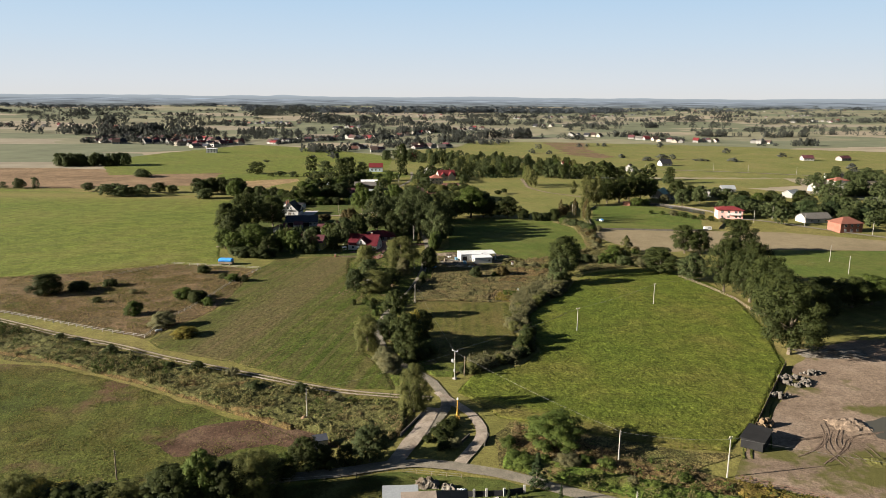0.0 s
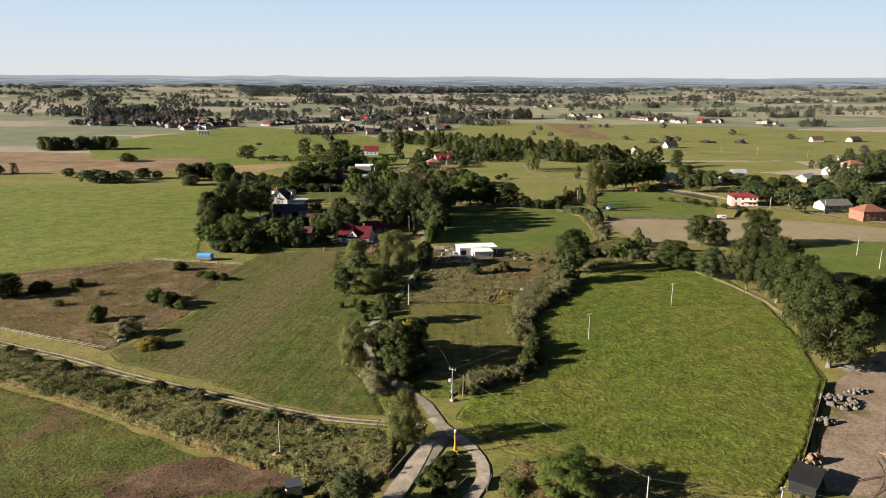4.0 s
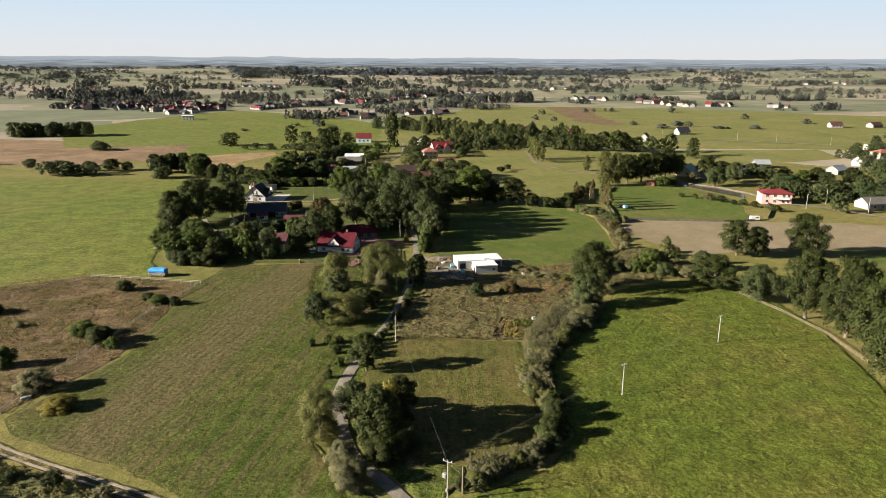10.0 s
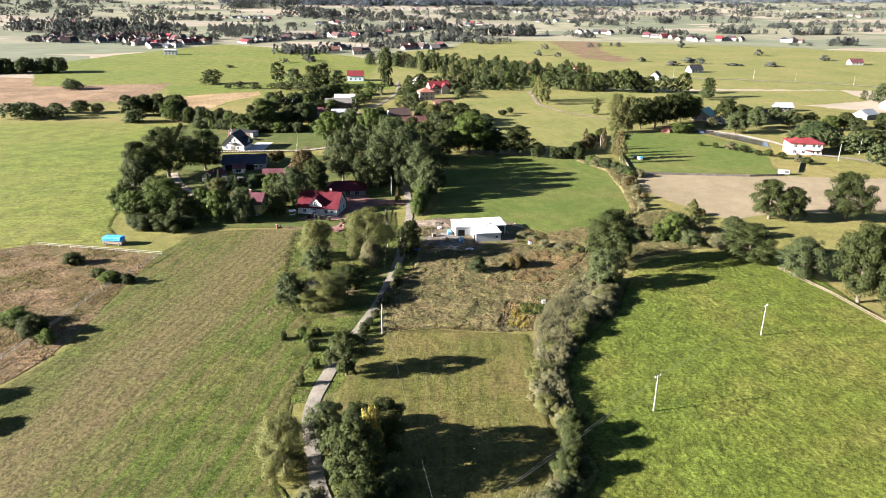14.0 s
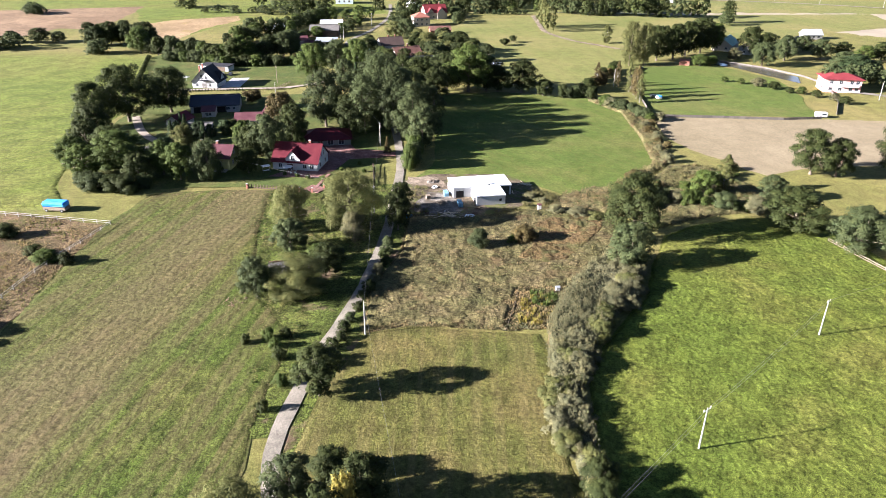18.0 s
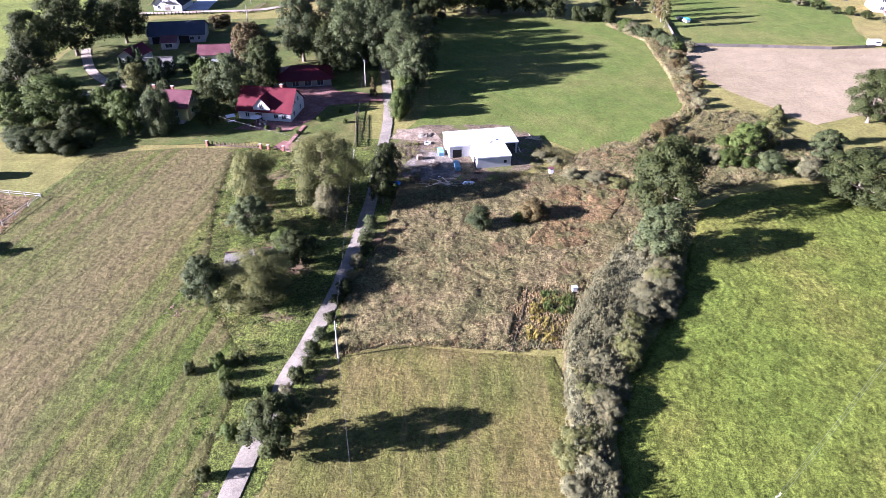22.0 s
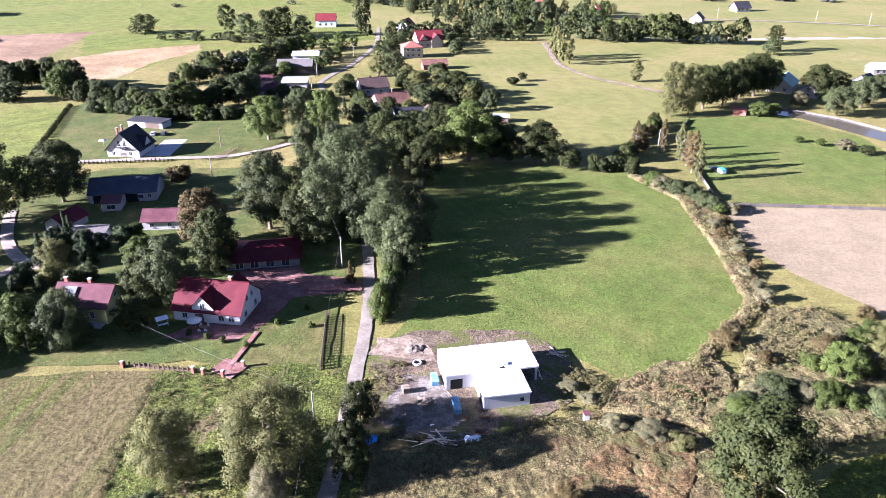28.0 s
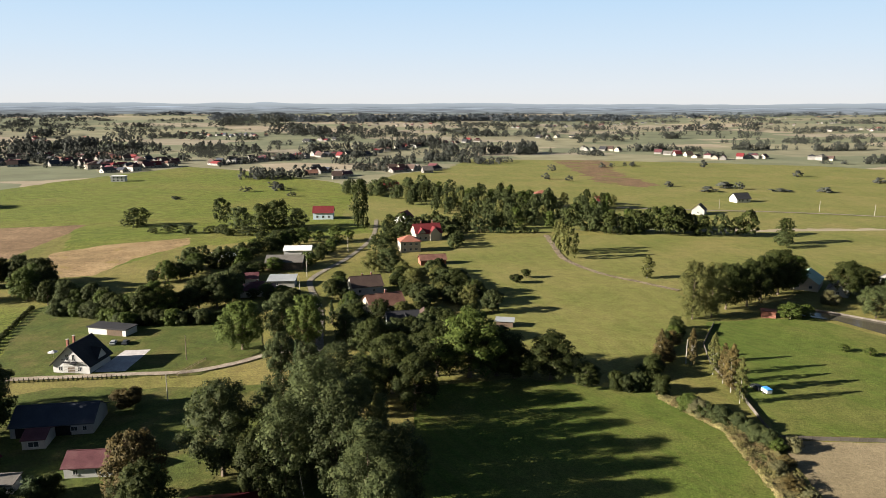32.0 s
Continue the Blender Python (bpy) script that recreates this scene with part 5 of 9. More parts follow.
# scattered shrubs of the rough pasture
for x, y, h, w, m in [(-108, 235, 4.6, 6.4, FRESH), (-93, 222, 4.8, 8.5, SCR), (-82, 212.5, 2.8, 8.0, YEL), (-98, 256, 4.0, 8.0, FRESH), (-91, 250.5, 4.6, 8.0, OAK), (-86, 247, 3.0, 4.5, FRESH), (-104, 296, 3.2, 6.5, OAK), (-143, 266, 3.6, 9.0, OAK), (-87, 282, 3.0, 6.5, FRESH), (-92, 286, 2.4, 4.5, OAK), (-134, 273, 2.8, 6.5, OAK), (-153, 261, 7.5, 13, OAK), (-82, 281, 3.0, 3.5, OAK), (-120, 262, 1.8, 3.4, SCR), (-128, 250, 2.0, 4.0, OAK)]:
    plant("shrub", x, y, h, w, m, "thorny shrub in the rough pasture", "pasture shrubs")

# trees and bushes below the tracks
for k, x, y, h, w, m in [("oak", -15, 134.5, 7.4, 8.2, POP), ("oak", -27.6, 130.5, 7.0, 7.5, OAK), ("willow", -35.5, 120.5, 9.0, 11, PALE), ("oak", -44.6, 118.0, 10.5, 7.5, FRESH), ("oak", -49, 116, 7.5, 11, OAK), ("willow", -57.5, 114.5, 5.8, 11, PALE), ("oak", -68, 113, 6.0, 10, OAK), ("willow", -76, 113, 8, 10, PALE), ("oak", -86, 112, 8, 12, OAK), ("oak", -40, 118, 8.0, 9, OAK), ("oak", -52, 120, 6.5, 8, OAK), ("oak", -62, 113, 6.0, 10, OAK),
                         ("shrub", -33, 127, 4.0, 7, OAK), ("shrub", -24, 132, 4.0, 6, OAK), ("shrub", -19.5, 133.5, 4.0, 5, OAK), ("shrub", -31.5, 130, 4.0, 5, FRESH), ("shrub", -43, 125, 4.5, 7, POP), ("shrub", -50, 123, 3.6, 6, OAK), ("shrub", -72, 121, 2.2, 6, YEL), ("shrub", -78, 122, 2.0, 6, YEL), ("shrub", -66, 120, 2.4, 6, SCR), ("shrub", -60, 120, 3.0, 6, OAK), ("shrub", -30.5, 119, 3.2, 3.0, OAK), ("shrub", -46, 113.5, 4.5, 7, OAK), ("shrub", -55, 110.5, 4.0, 8, OAK), ("shrub", -65, 109, 4.0, 8, OAK)]:
    plant(k, x, y, h, w, m, "dense bush along the village road", "bushes along the road")
plant_row("shrub", [(-120, 208), (-85, 190), (-58, 178), (-40, 168), (-24, 162)], 11, 2.6, 4.4, [SCR, OAK, POP], "shrub in the scrub beside the track", "track scrub", 3.0)
plant_row("shrub", [(12, 140), (16, 136), (30, 131), (42, 127), (50, 126)], 4.5, 2.0, 4.2, [SCR, FRESH, FRESH], "weedy shrub beside the village road", "roadside scrub", 3.0)
# no ditch is dug here; dark shrubs are added to imitate its shade
plant_row("shrub", [(-3, 142), (0, 147), (2.5, 153), (2, 146), (0, 141), (3, 140)], 2.2, 1.7, 3.2, [OAK, OAK, SCR], "dark shrub added for the ditch's shade between the tracks", "ditch shrubs", 1.0)

# behind the white house and among the settlement
plant_row("oak", [(-196, 552), (-172, 556), (-152, 528), (-128, 520), (-108, 508), (-90, 512), (-80, 524), (-76, 540)], 4.2, 11, 10, [OAK, POP, FRESH], "leafy tree in the belt behind the white house", "belt behind the white house", 4.0)
plant_row("shrub", [(-140, 515), (-118, 505), (-100, 498), (-84, 500), (-70, 506)], 3.2, 4.5, 6.5, [OAK, POP, FRESH], "shrub in the belt behind the white house", "belt behind the white house", 3.0)
plant_row("oak", [(-290, 566), (-262, 560), (-238, 558), (-210, 566)], 13, 7, 10, [OAK, POP], "bushy tree in the field hedge", "field hedge", 3.0)
for k, x, y, h, w, m in [("oak", -14, 580, 12, 13, POP), ("oak", -22, 582, 10, 11, PALE), ("willow", -1, 550, 9, 12, PALE), ("oak", 10, 556, 8, 9, OAK), ("oak", 17, 540, 11, 13, OAK), ("oak", 24, 530, 9, 10, OAK), ("oak", 30, 514, 9, 9, POP), ("shrub", 22, 512, 4, 6, OAK), ("conifer", -30, 500, 9, 5, SPRUCE), ("conifer", -26, 512, 8, 5, SPRUCE), ("oak", -35, 535, 8, 8, OAK), ("oak", -12, 500, 9, 9, OAK), ("oak", -20, 488, 11, 11, OAK), ("oak", 12, 480, 11, 12, OAK), ("oak", 2, 472, 10, 11, POP), ("oak", -12, 466, 12, 12, OAK), ("oak", -22, 478, 10, 9, POP), ("orchard", 44, 560, 4, 6, OAK), ("orchard", 50, 570, 4, 5, OAK),
                         ("oak", -191, 715, 11, 20, OAK), ("oak", -136, 720, 17, 14, OAK), ("oak", -101, 690, 17, 19, OAK), ("oak", -95, 708, 17, 19, OAK), ("oak", -118, 700, 14, 17, POP), ("oak", -82, 700, 13, 16, POP), ("poplar", -42, 710, 29, 15, OAK), ("birch", 78, 612, 15, 10, PALE), ("birch", 75.5, 630, 17, 9, PALE), ("birch", 76, 622, 16, 8, PALE), ("birch", 106, 569, 11, 8, PALE), ("oak", 210, 652, 14, 13, OAK), ("oak", 204, 640, 9, 10, POP)]:
    plant(k, x, y, h, w, m, "leafy tree among the far cottages", "settlement trees")
plant_row("shrub", [(-170, 690), (-140, 690), (-120, 682), (-90, 670), (-70, 672)], 11, 4.5, 10, [OAK, POP], "dense shrub in the field hedge", "far field hedge", 4)
plant_row("oak", [(-34, 560), (-30, 534), (-26, 522), (-24, 505), (-20, 492)], 4.5, 5.5, 6.5, [OAK, POP, FRESH], "garden tree beside the lane cottages", "settlement trees", 2.5)
plant_row("oak", [(-4, 508), (2, 516), (6, 528), (-2, 540), (-10, 560), (-6, 570)], 4.5, 6.5, 7, [OAK, POP, PALE], "garden tree behind the lane cottages", "settlement trees", 3)
plant_row("oak", [(-56, 520), (-52, 532), (-84, 536), (-88, 550), (-76, 578), (-54, 606), (-52, 640)], 6, 5.5, 7, [OAK, FRESH, POP], "garden tree by the lane barns", "settlement trees", 2.5)
plant_row("oak", [(10, 482), (2, 474), (-8, 470), (-18, 476)], 4, 9, 9, [OAK, POP], "dark tree before the cottages", "settlement trees", 3)
plant_row("oak", [(16, 640), (20, 660), (14, 684), (-6, 692), (-18, 676), (-22, 650), (-24, 620)], 6, 6, 7, [OAK, POP], "garden tree round the villa", "settlement trees", 3)
plant_row("oak", [(-120, 560), (-108, 575), (-112, 592), (-96, 590), (-92, 612), (-84, 634), (-74, 650)], 5, 8, 9, [OAK, POP, FRESH], "leafy tree behind the lane barns", "settlement trees", 4)
plant_row("oak", [(-26, 694), (-6, 704), (16, 702), (36, 700), (58, 704)], 5, 9, 9, [OAK, POP, POP], "leafy tree behind the villa", "settlement trees", 4)
plant_row("oak", [(20, 520), (12, 530), (14, 548), (6, 566), (12, 582)], 5, 7, 7, [OAK, POP, PALE], "leafy tree at the meadow edge", "settlement trees", 3)
plant_row("oak", [(-70, 660), (-50, 655), (-44, 668)], 9, 8, 9, [OAK, FRESH], "garden tree by the settlement road", "settlement trees", 3)
plant_row("oak", [(-78, 640), (-86, 620), (-88, 596), (-84, 572), (-80, 552)], 6, 7, 8, [OAK, POP, FRESH], "leafy tree beside the farm buildings", "settlement trees", 3)
plant_row("oak", [(96, 700), (112, 690), (130, 686), (150, 682), (170, 680), (190, 676), (205, 676)], 9, 14, 14, [OAK, OAK, POP], "dark tree in the long shelter belt", "long shelter belt", 3)
plant_row("oak", [(60, 716), (82, 712), (110, 712), (150, 705), (180, 700)], 10, 12, 13, [OAK, FRESH, POP], "leafy tree behind the long shelter belt", "long shelter belt", 5)
plant_row("oak", [(10, 790), (28, 770), (42, 752), (56, 735), (66, 720)], 5, 12, 9, [POP, POP, OAK, PALE], "young slender tree in the copse", "birch copse", 9)
plant_row("poplar", [(-20, 830), (0, 815), (24, 790), (45, 765)], 7, 14, 9, [POP, PALE, OAK], "young slender tree in the copse", "birch copse", 9)
plant_row("shrub", [(-14, 700), (20, 690), (50, 688), (72, 688)], 4.5, 4.0, 5.0, [OAK, SPRUCE], "dark hedge bush by the villa garden", "villa hedge", 1.0)
plant_row("oak", [(140, 470), (150, 462), (170, 440), (178, 425)], 6.5, 3.2, 5.0, [SCR, OAK, FRESH], "orchard bush along the wall", "orchard row", 1.5)
plant_row("oak", [(200, 480), (214, 470), (228, 462), (246, 450), (262, 440), (280, 430)], 8, 10, 12, [OAK, POP, SPRUCE], "leafy tree between the houses", "trees between the houses", 8)
plant_row("oak", [(192, 545), (205, 540), (220, 530), (240, 520), (262, 505), (285, 490)], 10, 9, 11, [OAK, FRESH, POP], "leafy tree between the houses", "trees between the houses", 10)

COPSE = random.Random(14)
for i in range(80):
    u, v = COPSE.random(), COPSE.gauss(0, 13)
    x, y = -10 + 150 * u + v * 0.5, 850 - 60 * u + v if i % 3 else 735 + 40 * (1 - u) + v * 0.6
    if i % 3 == 0:
        x = 30 + 100 * u
    plant(COPSE.choice(("oak", "poplar", "oak", "birch")), x, y, COPSE.uniform(8, 15), COPSE.uniform(7, 11), COPSE.choice((OAK, POP, POP, FRESH, PALE)), "leafy tree in the mixed copse", "mixed copse")

# ---- far woods, hedges and village trees: one mass each ----
def far_trees(name, label, spots, material, leaf=0.16, n=34, seed=1, masses=9):
    """Many low trees joined; spots are rows of x, y, height, width."""
    rng = np.random.default_rng(seed)
    forms = []
    for i in range(6):
        C, R = crown_shape("oak" if i % 2 else "shrub", rng, 1.0, 1.0, masses)
        V, F, N = leaf_cloud(rng, C, R, np.full(masses, max(3, n // masses)), leaf, 0.3)
        V[:, 2] = np.maximum(V[:, 2], 0.0)
        forms.append((V, N))
    out, facing = [], []
    for x, y, h, w in spots:
        V, N = forms[int(rng.integers(6))]
        a = rng.uniform(0, 6.28)
        c, s = math.cos(a), math.sin(a)
        facing.append(np.stack([N[:, 0] * c - N[:, 1] * s, N[:, 0] * s + N[:, 1] * c, N[:, 2]], 1))
        out.append(np.stack([(V[:, 0] * c - V[:, 1] * s) * w + x, (V[:, 0] * s + V[:, 1] * c) * w + y, V[:, 2] * h * 1.05 + float(ground_z(x, y)) - 0.1], 1))
    V = np.concatenate(out)
    ob = new(name, mesh_np(name, V, np.arange(len(V)).reshape(-1, 3), material, np.concatenate(facing)))
    return tagged(ob, label, "trees", kind="stuff")


FAR_RNG = np.random.default_rng(77)
for i, (group, mname) in enumerate(sorted(FAR_PLANTS)):
    far_trees("tree_belt", "leafy trees of the " + group, FAR_PLANTS[group, mname], bpy.data.materials[mname], 0.048, 1200, 90 + i, 30)


def shrink(y):
    """How much smaller a thing looks where the far land is drawn together."""
    s = max(0.0, (y - 1200) / 3700)
    return (y - 127) / (1200 + 3700 * s + 30000 * s ** 3 - 127) if y > 1200 else 1.0


def strip_spots(x0, y0, x1, y1, n, h, w, wide):
    out = []
    seeds = FAR_RNG.random(max(3, n // 9))
    for i in range(int(n * 0.85)):
        t = float(np.clip(seeds[int(FAR_RNG.integers(len(seeds)))] + FAR_RNG.normal() * 0.035, 0, 1)) if FAR_RNG.random() < 0.8 else FAR_RNG.random()
        k = FAR_RNG.uniform(0.65, 1.3)
        y = y0 + (y1 - y0) * t + FAR_RNG.normal() * wide
        x = x0 + (x1 - x0) * t + FAR_RNG.normal() * wide * 1.5
        q = max(shrink(math.hypot(x, y - 127) + 127), 0.35)
        out.append((x, y, h * k * q, 0.85 * w * k * max(q, 0.6) * FAR_RNG.uniform(0.8, 1.3)))
    return out


def belt_spots(x0, y0, x1, y1, n, h, w, wide):
    """Trees of one belt or grove, in loose groups."""
    out = []
    seeds = FAR_RNG.random(max(3, n // 6))
    for i in range(n):
        t = float(np.clip(seeds[int(FAR_RNG.integers(len(seeds)))] + FAR_RNG.normal() * 0.05, 0, 1)) if FAR_RNG.random() < 0.7 else FAR_RNG.random()
        k = FAR_RNG.uniform(0.5, 1.12)
        out.append((x0 + (x1 - x0) * t + FAR_RNG.normal() * w * 0.4, y0 + (y1 - y0) * t + FAR_RNG.normal() * wide, h * k, w * k * FAR_RNG.uniform(0.8, 1.25)))
    return out


spots = []
for a in [(300, 555, 420, 610, 50, 8, 10, 8), (340, 640, 440, 720, 50, 8, 10, 8), (200, 470, 300, 420, 40, 8, 10, 8), (-60, 905, -10, 880, 40, 10, 11, 16),
          (-432, 777, -363, 793, 44, 11, 11, 4), (-425, 781, -370, 792, 30, 11, 11, 3), (-408, 783, -388, 788, 14, 11, 10, 3), (-365, 800, -358, 790, 8, 10, 10, 3), (-300, 684, -284, 676, 9, 6, 11, 3), (-362, 586, -346, 582, 8, 7, 10, 3), (-258, 538, -230, 545, 12, 7, 12, 3), (-185, 532, -178, 528, 5, 6, 11, 2),
          (520, 780, 620, 700, 26, 8, 12, 12), (330, 560, 480, 520, 70, 11, 13, 22), (300, 470, 420, 430, 60, 11, 13, 20), (420, 620, 560, 560, 40, 9, 12, 20), (270, 480, 330, 400, 36, 9, 11, 14)]:
    spots += strip_spots(*a)
far_trees("tree_belt", "dark green trees between the houses and fields", spots, L_POPLAR, 0.052, 780, 2, 30)
spots = []
# groves of the village and along the first hedges
for a in [(-770, 1499, -639, 1459, 60, 19.8, 15.8, 40), (-666, 1510, -603, 1573, 50, 18.7, 15.6, 40), (-543, 1439, -517, 1522, 34, 15.9, 13.9, 30), (-416, 1444, -399, 1528, 14, 15, 13, 14), (-381, 1473, -287, 1448, 30, 13.7, 11.7, 22),
          (-195, 1025, -142, 1038, 34, 11.5, 9.6, 10), (-280, 1196, -253, 1256, 12, 7.1, 7.9, 12), (-215, 1449, -173, 1536, 20, 14, 13, 24), (-173, 1536, -80, 1537, 44, 16.6, 13.5, 30)]:
    spots += belt_spots(*a)
for a in [(-84, 1599, 19, 1664, 44, 16.7, 13.4, 34), (-122, 1110, -61, 1142, 26, 9.3, 8.6, 18), (-67, 1215, 16, 1300, 40, 11.5, 10.6, 24), (62, 1424, 178, 1450, 56, 17.3, 13.5, 10), (17, 1451, 68, 1537, 16, 12.1, 12.1, 16), (188, 1450, 273, 1396, 20, 9.5, 8.6, 8),
          (358, 1502, 438, 1528, 30, 12.3, 10.2, 8), (419, 1472, 478, 1497, 16, 9, 9, 8), (549, 1521, 658, 1512, 36, 13.3, 11.3, 8), (670, 1484, 760, 1502, 34, 13.1, 10.1, 6), (224, 1177, 274, 1195, 10, 5.3, 6.9, 6), (596, 1232, 656, 1250, 18, 11.3, 9.7, 8)]:
    spots += belt_spots(*a)
for a in [(-620, 1225, -540, 1200, 30, 8, 9, 14), (-640, 1330, -430, 1300, 70, 11, 11, 30), (-530, 1240, -360, 1130, 60, 6, 7, 22), (-300, 1225, -190, 1340, 36, 9, 9, 16), (-190, 1375, -90, 1400, 34, 9, 9, 14), (380, 1440, 520, 1345, 24, 7, 8, 7), (542, 1233, 589, 1232, 8, 4.8, 6.4, 6)]:
    spots += belt_spots(*a)
for i in range(46):
    x, y = FAR_RNG.uniform(-820, 60), FAR_RNG.uniform(1230, 1620)
    spots += belt_spots(x, y, x + FAR_RNG.uniform(30, 90), y + FAR_RNG.uniform(-20, 30), int(FAR_RNG.integers(6, 16)), FAR_RNG.uniform(7, 12), FAR_RNG.uniform(8, 11), 10)
for x, y, h, w in [(262, 905, 5, 16), (290, 935, 6, 18), (300, 925, 7, 10), (240, 950, 5, 10), (150, 1000, 6, 9), (128, 1020, 7, 9), (370, 900, 5, 14), (150, 1120, 8, 10), (360, 1180, 9, 12), (330, 905, 3, 20), (-150, 930, 7, 12), (-170, 905, 5, 10), (-142, 915, 8, 12), (-120, 870, 4, 8), (-215, 850, 3, 8), (420, 1050, 7, 12), (470, 980, 6, 14), (445, 760, 4, 16), (415, 735, 4, 14), (465, 800, 7, 13)]:
    spots += [(x, y, h, w), (x + w * 0.3, y + 3, h * 0.7, w * 0.7)]
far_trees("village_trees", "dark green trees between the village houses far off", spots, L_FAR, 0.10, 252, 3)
# groves and belts between the far fields
spots = []
for a in [(-890, 1821, -833, 1908, 26, 16.8, 15.5, 30), (-654, 1864, -565, 1914, 18, 11.8, 13.1, 25), (-397, 2014, -276, 1983, 34, 22.4, 19.6, 30), (-283, 2024, -138, 1990, 40, 19.7, 16.9, 30), (-145, 2074, 22, 2121, 34, 14.8, 16.3, 30), (21, 1993, 125, 1951, 30, 18, 16.6, 26),
          (125, 1951, 240, 1947, 26, 13.7, 13.7, 20), (-819, 2227, -670, 2205, 20, 12.5, 14.1, 26), (-1158, 2140, -1081, 2163, 22, 18.2, 16.7, 40), (-1195, 2369, -1047, 2482, 22, 12.1, 17.3, 60), (-649, 2372, -450, 2462, 60, 22.5, 20.7, 60), (-552, 1878, -526, 1959, 9, 12, 12, 16)]:
    spots += belt_spots(*a)
for a in [(724, 1684, 776, 1677, 16, 9.3, 9.3, 6), (376, 2151, 603, 2125, 36, 12.1, 12.1, 20), (632, 2121, 777, 2143, 26, 16.6, 13.6, 20), (800, 2091, 860, 2126, 8, 17.9, 14.9, 10), (860, 2034, 1050, 2035, 36, 12.9, 12.9, 20), (521, 1829, 548, 1826, 24, 13, 10.2, 4),
          (839, 1667, 916, 1717, 8, 9.3, 10.5, 10), (289, 2308, 394, 2299, 18, 11.5, 13.2, 20), (598, 2516, 837, 2475, 26, 9, 14.4, 40), (862, 2542, 1379, 2404, 44, 10.7, 16, 60), (24, 2317, 281, 2308, 30, 11.6, 14.9, 30)]:
    spots += belt_spots(*a)
for a in [(-1500, 1700, -900, 1650, 60, 13, 15, 60), (-1350, 1500, -800, 1480, 50, 14, 14, 40), (1050, 2030, 1700, 1900, 60, 12, 14, 30), (800, 1560, 1300, 1500, 50, 11, 12, 14), (1100, 1700, 1700, 1600, 40, 10, 14, 20)]:
    spots += belt_spots(*a)
for i in range(210):
    x, y = FAR_RNG.uniform(-1500, 1700), FAR_RNG.uniform(1620, 2600)
    q = 0.55 + 0.45 * (2600 - y) / 980
    spots += belt_spots(x, y, x + FAR_RNG.uniform(30, 160), y + FAR_RNG.uniform(-20, 20), int(FAR_RNG.integers(5, 15)), FAR_RNG.uniform(8, 14) * q, FAR_RNG.uniform(9, 14), 9)
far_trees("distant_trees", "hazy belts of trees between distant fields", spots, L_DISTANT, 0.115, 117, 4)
spots = []
for a in [(-717, 2595, -246, 2617, 190, 17, 22.5, 40), (-246, 2617, 26, 2626, 150, 19, 22.7, 40), (26, 2664, 350, 2691, 170, 19, 23.2, 40), (350, 2691, 664, 2696, 150, 16, 23.4, 40), (675, 2738, 951, 2784, 30, 10, 24.1, 40), (-1472, 2660, -1139, 2766, 44, 9.8, 31.3, 80),
          (-1184, 2866, -818, 2955, 36, 10.6, 29.6, 80), (-898, 3220, 32, 3321, 44, 9.6, 33.6, 100), (32, 3321, 1019, 3229, 44, 9.6, 33.7, 100), (947, 3016, 1645, 2828, 50, 10.7, 29.9, 100)]:
    spots += belt_spots(*a)
for a in [(-2400, 2600, -1500, 2650, 60, 12, 32, 80), (1650, 2828, 2600, 2600, 60, 12, 32, 80)]:
    spots += belt_spots(*a)
for i in range(120):
    x, y = FAR_RNG.uniform(-2300, 2400), FAR_RNG.uniform(2600, 3240)
    spots += belt_spots(x, y, x + FAR_RNG.uniform(60, 320), y, int(FAR_RNG.integers(5, 14)), FAR_RNG.uniform(5, 10), FAR_RNG.uniform(18, 30), 12)
far_trees("distant_forest", "dark forest along the far plain, haze blue put into its leaves", spots, L_FOREST, 0.14, 72, 6)

# ---- houses: walls, roof, chimneys, windows and doors ----
def wall_mesh(w, d, hw, hr, style):
    bm = bmesh.new()
    x, y = w / 2, d / 2
    if style == "gable":
        prof = [(-y, -0.1), (y, -0.1), (y, hw), (0, hw + hr), (-y, hw)]
        a = [bm.verts.new((-x, p, z)) for p, z in prof]
        b = [bm.verts.new((x, p, z)) for p, z in prof]
        bm.faces.new(a[::-1])
        bm.faces.new(b)
        for i in range(5):
            j = (i + 1) % 5
            bm.faces.new((a[i], a[j], b[j], b[i]))
        bmesh.ops.recalc_face_normals(bm, faces=bm.faces)
    else:
        add_box(bm, (w, d, hw + 0.1), (0, 0, hw / 2 - 0.05))
    return bm


